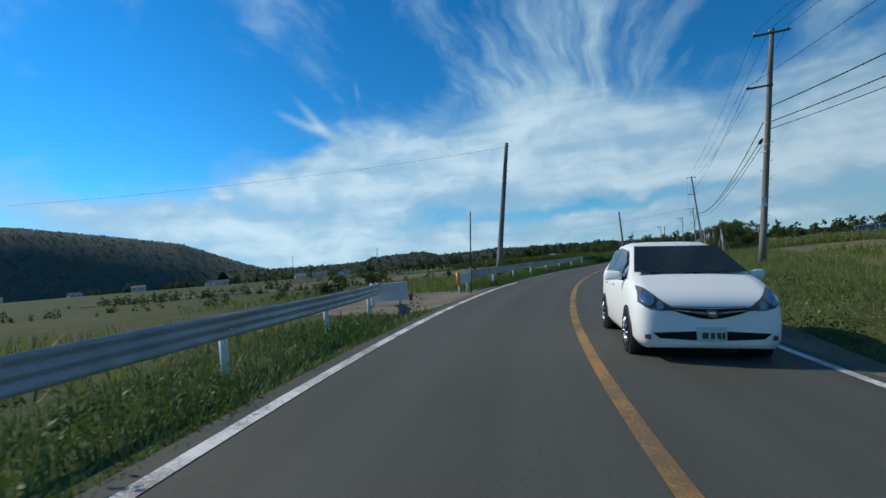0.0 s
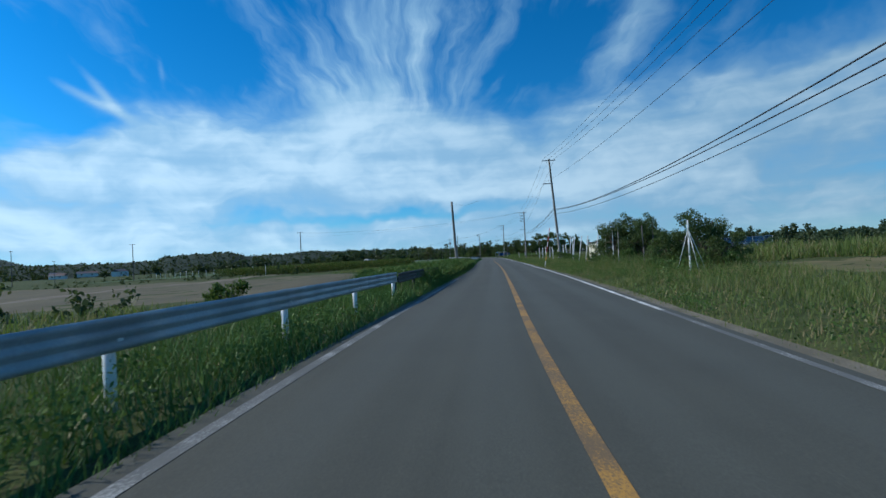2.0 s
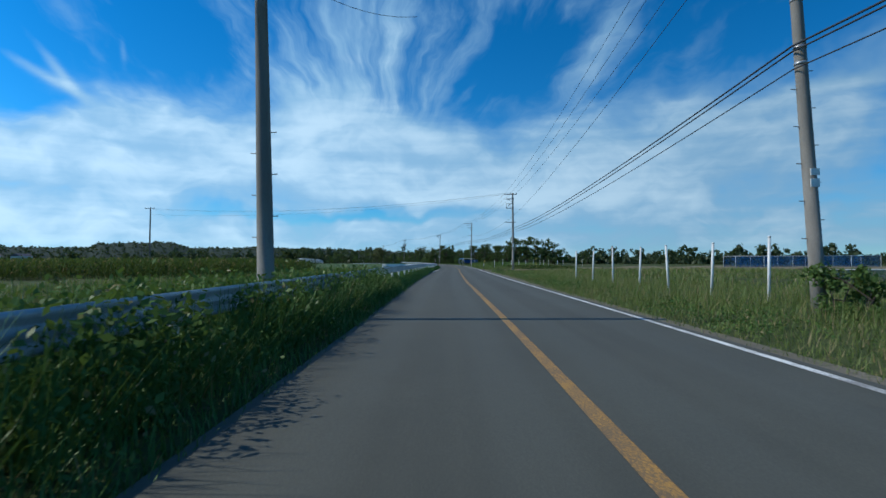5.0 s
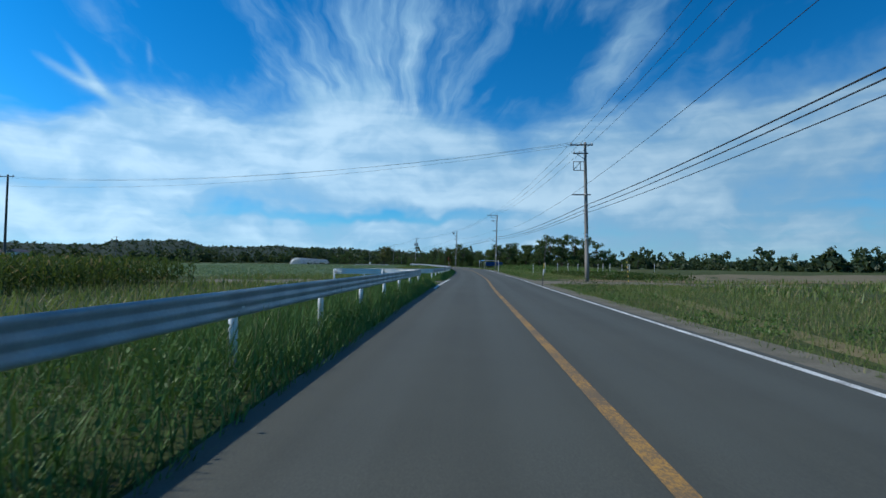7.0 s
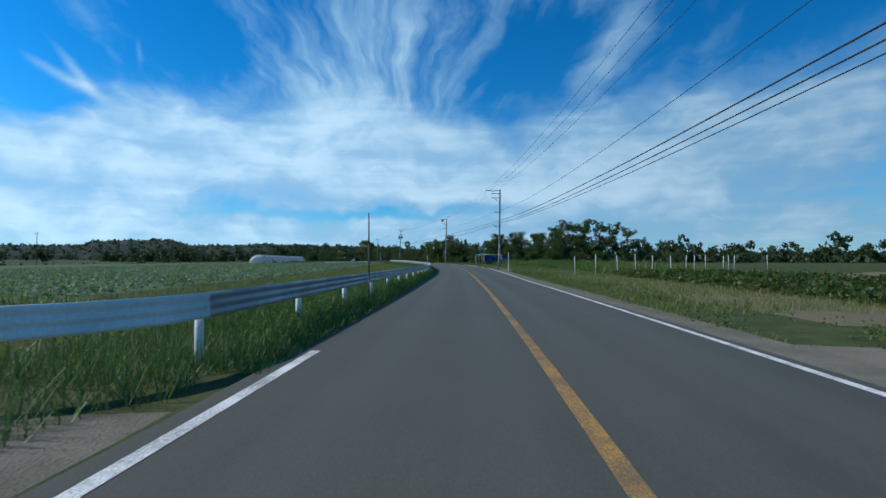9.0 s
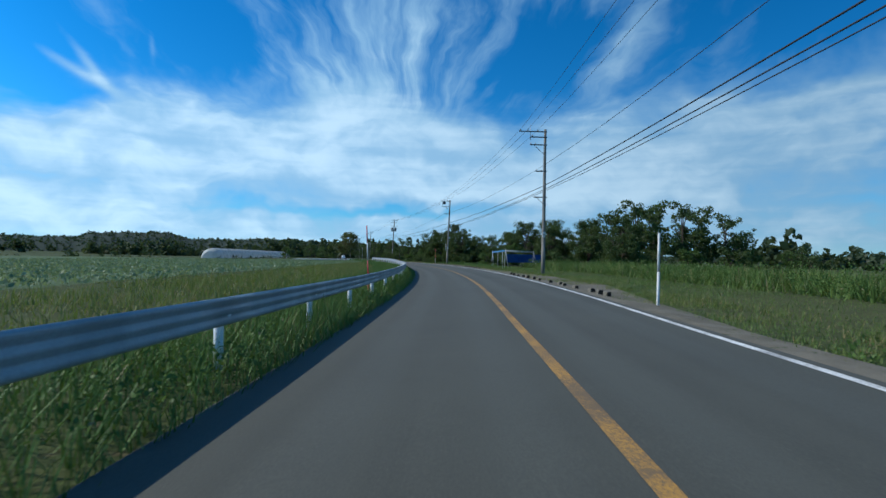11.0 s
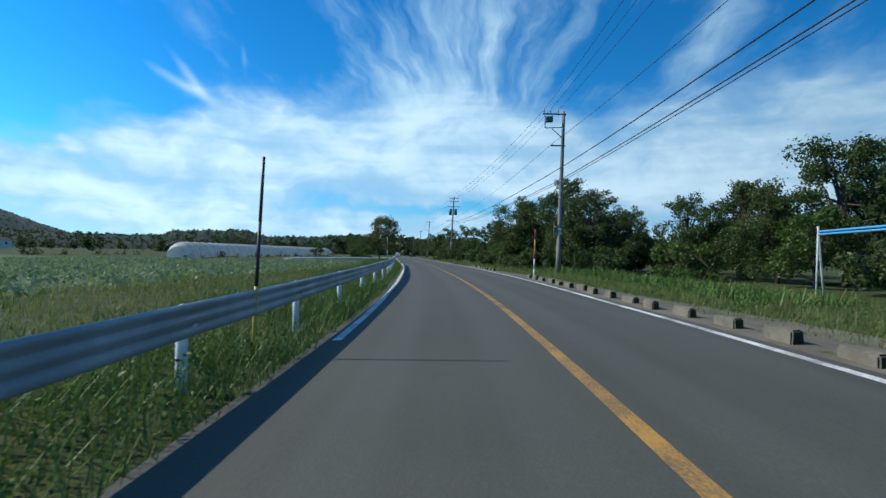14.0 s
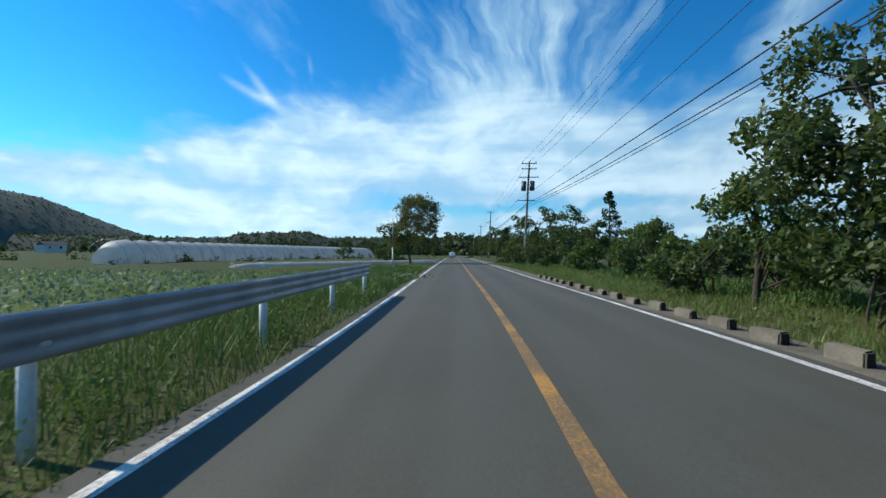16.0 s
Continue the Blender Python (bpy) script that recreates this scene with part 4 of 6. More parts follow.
def end_panel(p, turn, colour, label, side=-1, z0=0.3, z1=0.86, r=0.085, note="orange-yellow reflector sleeve", low=0.36):
    """The flat plate that closes a rail's end, with a banded reflector post."""
    ob = thing("rail_end_plate", label, "rail end", "", pose(*p, 0, 0, turn))
    part("plate", boxed((-0.03, -0.62, low), (0.03, 0.62, 0.82), 0.02), M_RAILWHITE, ob)
    part("support_post", rodded((-0.08, 0.3, -0.3), (-0.08, 0.3, 0.72), 0.057), M_RAILWHITE, ob)
    part("reflector_post", rodded((0.02, side * 0.72, -0.2), (0.02, side * 0.72, z0 + 0.03), 0.035), M_RAILWHITE, ob)
    part("reflector_sleeve", rodded((0.02, side * 0.72, z0), (0.02, side * 0.72, z1), r), colour, ob, note)
    return ob


end_panel(at(22.7, -4.85), heading(22) - 12, M_ORANGE, "white rail end plate with an orange reflector")
end_panel((-9.95, 16.85, -0.27), -72, M_RED, "pale rail end plate with a small red reflector", 1, 0.14, 0.36, 0.07, "small red reflector", 0.17)


# ---- kerb blocks on the right ----
def kerb_block(seed):
    rng = random.Random(seed)
    bm = bmesh.new()
    box(bm, (-0.085, -0.33, -0.15), (0.085, 0.33, 0.185))
    for v in bm.verts:
        if v.co.z > 0.1:
            v.co.x *= 0.78
        v.co += Vector((rng.uniform(-1, 1), rng.uniform(-1, 1), rng.uniform(-1, 1))) * 0.012
    bmesh.ops.bevel(bm, geom=list(bm.edges), offset=0.022, segments=2, affect="EDGES")
    me = bpy.data.meshes.new("kerb_block")
    bm.to_mesh(me)
    bm.free()
    me.materials.append(M_BLOCK)
    me.materials.append(M_BLOCKEND)
    # the shade on each block's near end is put into its colour
    for f in me.polygons:
        if f.normal.y < -0.8:
            f.material_index = 1
    return me


BLOCKS = [kerb_block(s) for s in range(4)]
rng = random.Random(5)
LOOSE = [215.2, 216.0, 217.1, 219.1, 220.8, 221.9, 223.6, 225.9, 227.1, 228.7, 230.2, 231.5, 233.0, 234.4]
for i, y in enumerate(LOOSE + [220.8 + i * 1.36 for i in range(20, 74)]):
    if 237.2 < y < 248.2 or 280.8 < y < 290.8:
        continue
    loose = 0.12 if y < 236 else 0.0
    ob = new("kerb_block", BLOCKS[i % 4])
    p = at(y, width_right(y) + np.interp(y, [214, 222, 230, 260, 320], [0.5, 0.48, 0.3, 0.5, 0.52]) + loose + rng.uniform(-0.05, 0.05), rng.uniform(-0.05, 0.0) - 0.02)
    ob.matrix_basis = Matrix.Translation(p) @ Matrix.Rotation(radians(heading(y) + rng.uniform(-5, 5) * (1 + 4 * loose)), 4, "Z") @ Matrix.Rotation(radians(rng.uniform(-3, 3)), 4, "Y") @ Matrix.Diagonal((1, 0.5, 0.8, 1) if loose else (1, 1, 1, 1))
    tagged(ob, "weathered concrete kerb block set along the road edge", "kerb block", "kerb blocks")


# ---- snow poles and stakes ----
def banded_pole(p, h, colours, lean=(0, 0), r=0.03, label="", sleeve=False):
    ob = thing("snow_pole", label, "snow pole", "snow poles", Matrix.Translation(p))
    n = len(colours)
    d = Vector((lean[0], lean[1], h))
    for i, c in enumerate(colours):
        part("band", rodded(d * (i / n) - (Vector((0, 0, 0.2)) if i == 0 else Vector()), d * ((i + 1) / n), r * (1 - 0.3 * i / n), r * (1 - 0.3 * (i + 1) / n), 8), c, ob)
    if sleeve:
        bm = bmesh.new()
        rod(bm, d * 0.19, d * 0.24, r * 1.5, r * 1.5, 10)
        part("reflector", rodded(d * 0.21 + Vector((0, -r * 2.4, 0)), d * 0.21 + Vector((0, -r * 1.2, 0)), 0.065, sides=14), M_ORANGE, ob, "round orange reflector")
        part("clamp", bm, M_DARKSTEEL, ob)
    return ob


RW, YB = [M_BANDWHITE, M_BANDYELLOW, M_BANDYELLOW, M_RED, M_BANDWHITE, M_RED, M_BANDWHITE, M_RED], [M_BANDYELLOW, M_BANDBLACK]
banded_pole((-1.4, 31.2, -0.2), 2.25, [M_BANDWHITE] * 3 + [M_BANDBLACK, M_BANDYELLOW, M_BANDBLACK] + [M_BANDBLACK] * 6 + [M_BANDYELLOW, M_RED], (0.3, 0), 0.03, "black, yellow and white snow pole in the verge", True)
banded_pole((-1.76, 80.1, -0.05), 3.22, RW, (0.61, 0.28), 0.034, "red, yellow and white banded snow pole leaning in grass", True)
banded_pole((-8.12, 20.02, -0.25), 3.4, [M_BANDBLACK] * 3, (0.0, 0.76), 0.04, "thin dark pole standing behind the rail end")
banded_pole((-9.2, 81.2, -0.1), 3.1, [M_BANDYELLOW, M_BANDBLACK, M_DARKPOLE, M_DARKPOLE], (0.15, 0), 0.03, "thin dark snow pole in tall grass")
banded_pole((-11.25, 217.3, 0.0), 2.4, [M_RED, M_RED, M_BANDWHITE, M_RED], (-0.1, 0), 0.028, "thin red snow pole behind the guard rail")
banded_pole((-16.6, 262.0, 0.2), 2.5, [M_BANDYELLOW, M_BANDBLACK, M_BANDBLACK], (0.12, 0), 0.028, "thin dark snow pole behind the guard rail")
banded_pole((-9.75, 174.2, 0.0), 2.7, [M_DARKPOLE] * 3, (0.0, 0), 0.026, "thin dark snow pole behind the guard rail")
banded_pole(at(279.9, 3.3), 2.25, [M_BANDWHITE, M_BANDWHITE, M_RED, M_BANDYELLOW, M_RED], (0.05, 0), 0.036, "white, red and yellow marker post by the kerb blocks")
banded_pole((-33.6, 321.3, 0.3), 3.3, [M_STEEL] * 2, (0, 0), 0.045, "plain grey steel post by the lane")
banded_pole((5.32, 166.2, 0.0), 1.85, YB * 5, (-0.1, 0.3), 0.035, "black and yellow striped stay guard in the field")
banded_pole((-2.75, 213.4, 0.0), 2.05, [M_BANDWHITE, M_BANDWHITE], (0.02, 0), 0.045, "white roadside marker post in the verge")
banded_pole((3.0, 60.0, -0.2), 2.4, [M_BANDWHITE] * 3, (0, 0), 0.05, "white field post braced by three thin stays")
for dx, dy in ((0.75, 0.1), (-0.55, 0.2), (0.2, -0.5)):
    ob = thing("stay", "thin grey stay bar leaning on a white post", "stay", "post stays", Matrix.Translation((3.0 + dx, 60 + dy, -0.2)))
    part("bar", rodded((0, 0, 0), (-dx * 0.95, -dy * 0.95, 1.9), 0.018, sides=6), M_PVC, ob)
STAKES = [(1.92, 89.5, 2.6, 0.30), (2.02, 86.7, 2.58, 0.47), (2.28, 84.4, 2.55, 0.40), (2.58, 81.75, 2.55, 0.53), (2.85, 95.9, 2.65, 0.12), (2.95, 99.3, 2.85, 0.3), (3.1, 102.5, 2.1, -0.1), (2.9, 104.5, 2.0, 0.05),
          (2.6, 107.5, 1.9, 0.1), (2.3, 110.5, 1.9, -0.1), (2.1, 113.5, 1.9, 0.1), (1.9, 117, 2.0, 0), (1.7, 120.5, 1.9, 0.1), (1.5, 124, 1.9, 0.05), (3.0, 78.6, 2.3, 0.05)]
for x, y, h, lean in STAKES:
    ob = thing("field_stake", "white plastic pipe stake standing in rough grass", "stake", "white field stakes", Matrix.Translation((x, y, rise(y) - 0.1)))
    part("pipe", rodded((0, 0, -0.2), (lean, 0, h), 0.045, sides=10), M_PVC, ob)
    part("cap", rodded((lean, 0, h), (lean * 1.01, 0, h + 0.04), 0.05, 0.046, 10), M_BANDWHITE, ob)
banded_pole((-3.08, 154.1, 0.0), 2.85, [M_DARKPOLE, M_DARKPOLE, M_BANDWHITE, M_BANDYELLOW, M_DARKPOLE, M_DARKPOLE, M_DARKPOLE, M_DARKPOLE], (0.25, 0), 0.03, "thin dark snow pole with a white band by the farm track")
banded_pole((5.1, 72.9, -0.2), 2.95, [M_DARKPOLE] * 2, (0.05, 0), 0.05, "dark weathered field post among the bushes")
banded_pole((2.9, 67.1, -0.2), 2.6, [M_DARKPOLE] * 2, (-0.05, 0), 0.045, "dark weathered field post in rough grass")
banded_pole((2.9, 75.4, -0.2), 3.0, [M_BANDWHITE] * 2, (0.03, 0), 0.045, "white pipe post before a dark bush")
banded_pole((2.62, 72.6, -0.2), 2.45, [M_PLANK] * 2, (0.08, 0), 0.03, "grey wooden stick standing in the grass")
for i in range(16):
    x, y = -46 - 4.4 * i, 125 + 4.6 * i
    ob = thing("fence_stake", "thin grey fence stake beyond the ploughed field", "stake", "far field stakes", Matrix.Translation((x, y, rise(y) - 0.1)))
    part("stick", rodded((0, 0, -0.2), (rng.uniform(-0.1, 0.1), 0, 1.75 + rng.uniform(-0.15, 0.15)), 0.05, 0.045, 7), M_PVC, ob)
# fence stakes along the tan field
for i, (x, y) in enumerate([(1.9, 203), (3.7, 203.6), (5.7, 204.2), (7.3, 204.6), (8.8, 205), (10.5, 205.3), (12.0, 206), (12.9, 206.4), (14.1, 207), (16.3, 208.4), (17.8, 209.5), (18.0, 211), (23.1, 213.7)]):
    ob = thing("fence_stake", "thin pale wooden fence stake", "stake", "field fence stakes", Matrix.Translation((x, y, rise(y) - 0.05)))
    part("stick", rodded((0, 0, -0.1), (rng.uniform(-0.08, 0.08), 0, 1.62 + rng.uniform(-0.12, 0.1)), 0.035, 0.028, 7), M_PVC, ob)


# ---- shed and its yard ----
def shed():
    ob = thing("shed", "small cream-clad shed with a rusty flat roof", "shed", "", pose(3.35, 83.2, -0.15, 0, 0, 6))
    w, d, h = 3.6, 3.05, 1.9
    part("wall", boxed((0.03, 0.03, 0), (w - 0.03, d - 0.03, h), 0.0), M_PLANK, ob)
    for i in range(13):
        z = i * 0.15
        bm = boxed((-0.015, 0.0, z), (0.025, d, z + 0.140), 0.010)
        part("siding_board", bm, M_SIDING, ob, "cream siding board")
    for i in range(11):
        z = i * 0.18
        part("plank", boxed((0.03, -0.02, z), (w, 0.022, z + 0.172), 0.006), M_PLANK, ob, "grey weathered plank")
    for y in (0.55, 2.1):
        part("batten", boxed((-0.03, y, 0.0), (-0.012, y + 0.05, h), 0.003), M_DARKSTEEL, ob)
    for x in (0.6, 1.8, 3.0):
        part("batten", boxed((x, -0.045, 0), (x + 0.07, -0.018, h), 0.003), M_PLANK, ob)
    bm = boxed((-0.12, -0.18, h + 0.0), (w + 0.2, d + 0.1, h + 0.07), 0.01)
    for v in bm.verts:
        v.co.z += 0.06 * v.co.x / w
    part("roof", bm, M_ROOF, ob, "rusty brown sheet roof")
    part("fascia", boxed((-0.145, -0.19, h - 0.04), (-0.122, d + 0.11, h + 0.05), 0.004), M_ROOF, ob)


shed()


def heap(name, p, size, n, mats, label, cat, seed):
    """A pile of odd pieces of scrap."""
    rg = random.Random(seed)
    ob = thing(name, label, cat, "", Matrix.Translation(p))
    for i in range(n):
        s = rg.uniform(0.3, 1.0)
        bm = boxed((-0.3 * s, -0.03 - 0.06 * rg.random(), -0.02 - 0.05 * rg.random()), (0.3 * s, 0.03 + 0.06 * rg.random(), 0.02 + 0.05 * rg.random()), 0.01)
        bmesh.ops.transform(bm, verts=bm.verts, matrix=pose(rg.gauss(0, size[0]), rg.gauss(0, size[1]), abs(rg.gauss(0.12, size[2])) + 0.08, rg.uniform(-40, 40), rg.uniform(-40, 40), rg.uniform(0, 360)))
        part("scrap_piece", bm, mats[i % len(mats)], ob)
    return ob


heap("scrap_heap", (3.5, 80.6, -0.15), (0.55, 0.9, 0.09), 55, [M_RUBBLE, M_PLANK, M_RUBBLE, M_BANDWHITE, M_PLANK], "heap of white and grey scrap beside the shed", "scrap heap", 3)
heap("crate_pile", (3.75, 87.95, -0.02), (0.32, 0.3, 0.06), 11, [M_ORANGE, M_RED], "orange plastic crates lying in the grass", "crates", 9)


def tarp_heap(p, r, h, label, seed):
    bm = bmesh.new()
    bmesh.ops.create_icosphere(bm, subdivisions=4, radius=1.0)
    for v in bm.verts:
        d = v.co.normalized()
        k = 1 + 0.28 * noise.noise(d * 1.7 + Vector((seed, 0, 0))) + 0.08 * noise.noise(d * 6)
        v.co = Vector((d.x * r * k, d.y * r * 1.3 * k, max(-0.05, (abs(d.z) ** 0.7) * math.copysign(1, d.z) * h * k)))
    for f in bm.faces:
        f.smooth = True
    ob = thing("tarpaulin_heap", label, "tarpaulin", "", Matrix.Translation(p))
    part("sheet", bm, M_LIGHTTARP, ob)


tarp_heap((4.08, 88.5, -0.1), 0.28, 1.22, "narrow heap covered with a light blue tarpaulin", 1)


def net_frame(p, w, d, h, label, turn=0):
    ob = thing("net_house", label, "net house", "", pose(*p, 0, 0, turn))
    for i in range(6):
        for j in (0, 1):
            x = w * i / 5
            part("upright", rodded((x, d * j, -0.1), (x, d * j, h), 0.03, sides=7), M_PVC, ob)
    for j in (0, 1):
        part("top_bar", rodded((0, d * j, h), (w, d * j, h), 0.025, sides=7), M_PVC, ob)
    bm = bmesh.new()
    n = 24
    for j in (0, 1):
        row = [[bm.verts.new((w * i / n, d * j + 0.05 + 0.05 * math.sin(i * 1.7), z)) for i in range(n + 1)] for z in (0.15, h * 0.55, h)]
        for a, b in zip(row, row[1:]):
            for i in range(n):
                bm.faces.new((a[i], a[i + 1], b[i + 1], b[i]))
    r = bmesh.ops.solidify(bm, geom=list(bm.faces), thickness=0.01)
    part("net", bm, M_NET, ob, "dark blue wind net")


net_frame((14, 112, -0.3), 22, 6, 1.0, "long frame hung with dark blue wind netting", 8)
net_frame((43, 184, -0.3), 24, 5, 2.4, "tall frame hung with blue wind netting", -4)


# ---- pipe shelter with blue sheet ----
def pipe_shelter():
    ob = thing("pipe_shelter", "open pipe frame shelter with light blue rails and a blue sheet", "shelter", "", Matrix.Translation((0, 0, 0.12)))
    tl, tr, br = Vector((-5.2, 273.4, 2.15)), Vector((-3.79, 266.6, 2.28)), Vector((-0.05, 268.8, 2.15))
    for a, b, mt in ((tl, tr, M_BLUEPIPE), (tl + Vector((0, 0, -0.08)), tr + Vector((0.02, 0, -0.1)), M_BLUEPIPE), (tr, br, M_PVC), (tr + Vector((0, 0, -0.12)), br + Vector((0, 0, -0.1)), M_PVC)):
        part("rail_pipe", rodded(a, b, 0.03, sides=8), mt, ob)
    for p, w in ((tl, 0.2), (tr, 0.38), (br, 0.38)):
        for dx in (-w * 0.3, w):
            part("leg", rodded((p.x + dx, p.y + dx * 0.3, 0.0), (p.x - dx * 0.05, p.y, p.z + 0.16), 0.027, sides=8), M_PVC, ob)
    for f in (0.45, 0.8):
        mid = tl.lerp(tr, f)
        part("leg", rodded((mid.x, mid.y + 0.3, 0), (mid.x, mid.y + 0.3, mid.z - 0.1), 0.025, sides=8), M_PVC, ob)
    bm = bmesh.new()
    n = 20
    a, b = tr + Vector((0.2, 1.6, 0)), br + Vector((1.1, 1.2, 0))
    grid = [[bm.verts.new(a.lerp(b, i / n) * 1.0 + Vector((0.05 * math.sin(i * 1.3 + k), 0.05 * math.cos(i * 0.9), 0)) - Vector((0, 0, a.lerp(b, i / n).z - z))) for i in range(n + 1)] for k, z in enumerate((0.75, 1.1, 1.45, 1.8))]
    for g0, g1 in zip(grid, grid[1:]):
        for i in range(n):
            bm.faces.new((g0[i], g0[i + 1], g1[i + 1], g1[i]))
    bmesh.ops.solidify(bm, geom=list(bm.faces), thickness=0.012)
    part("sheet", bm, M_BLUETARP, ob, "deep blue tarpaulin hung as a wall")


pipe_shelter()


# ---- plastic greenhouses and low tunnels ----
def tunnel(a, b, w, h, label, name="greenhouse", cat="greenhouse"):
    a, b = Vector(a), Vector(b)
    length = (b - a).length
    turn = math.degrees(math.atan2((b - a).y, (b - a).x)) - 90
    ob = thing(name, label, cat, "", Matrix.Translation(a) @ Matrix.Rotation(radians(turn), 4, "Z"))
    n, k = max(6, int(length / 1.5)), 14
    bm = bmesh.new()
    rings = []
    for i in range(n + 1):
        s = i / n
        sag = 1 - 0.03 * (i % 2)
        e = min(1, min(s, 1 - s) * n / 1.5 + 0.72)
        rings.append([bm.verts.new((math.cos(math.pi * j / k) * w / 2 * e, s * length, math.sin(math.pi * j / k) ** 0.8 * h * sag * e)) for j in range(k + 1)])
    for i in range(n):
        for j in range(k):
            f = bm.faces.new((rings[i][j], rings[i][j + 1], rings[i + 1][j + 1], rings[i + 1][j]))
            f.smooth = True
    for i in (0, n):
        bm.faces.new(rings[i] if i else rings[i][::-1])
    part("film", bm, M_PLASTIC, ob)
    for i in range(0, n + 1, 2):
        bm = bmesh.new()
        p = [Vector((math.cos(math.pi * j / k) * (w / 2 + 0.02), i / n * length, math.sin(math.pi * j / k) ** 0.8 * (h + 0.02))) for j in range(k + 1)]
        for q0, q1 in zip(p, p[1:]):
            rod(bm, q0, q1, 0.025, sides=5, caps=False)
        part("hoop", bm, M_STEEL, ob)


tunnel((-80.2, 342, -0.2), (-97.5, 446, 0.3), 6.0, 3.5, "long plastic-film greenhouse tunnel across the cabbage field")
tunnel((-53.5, 332, 0.1), (-45.0, 362, 0.2), 1.4, 0.65, "low white film tunnel at the field edge", "low_tunnel", "crop tunnel")


# ---- far houses ----
def house(p, w, d, h, turn, tone):
    ob = thing("house", "distant pale house with a dark pitched roof", "house", "distant houses", pose(*p, 0, 0, turn))
    part("wall", boxed((-w / 2, -d / 2, -0.5), (w / 2, d / 2, h)), M_HOUSE, ob)
    bm = bmesh.new()
    v = [bm.verts.new(c) for c in ((-w / 2 - 0.5, -d / 2 - 0.5, h), (w / 2 + 0.5, -d / 2 - 0.5, h), (w / 2 + 0.5, d / 2 + 0.5, h), (-w / 2 - 0.5, d / 2 + 0.5, h), (-w / 2 - 0.5, 0, h + d * 0.3), (w / 2 + 0.5, 0, h + d * 0.3))]
    for f in ((0, 1, 5, 4), (2, 3, 4, 5), (0, 4, 3), (1, 2, 5), (3, 2, 1, 0)):
        bm.faces.new([v[i] for i in f])
    part("roof", bm, M_ROOFTILE, ob)
    for x in (-w * 0.28, w * 0.22):
        win = part("window", boxed((x - 0.8, -d / 2 - 0.05, h * 0.45), (x + 0.8, -d / 2 - 0.01, h * 0.8)), M_CARGLASS, ob)


for i, (x, y, w) in enumerate([(-430, 520, 16), (-455, 545, 12), (-395, 560, 20), (-520, 480, 22), (-560, 500, 14), (-600, 430, 18), (-640, 380, 16), (-480, 620, 26), (-700, 330, 18)]):
    house((x, y, -1.2 + 6.0 * min(1, max(0, (-x - 200) / 300))), w * 0.8, 8, 2.8 + (i % 3) * 1.0, 20 + i * 37 % 80, i % 2)


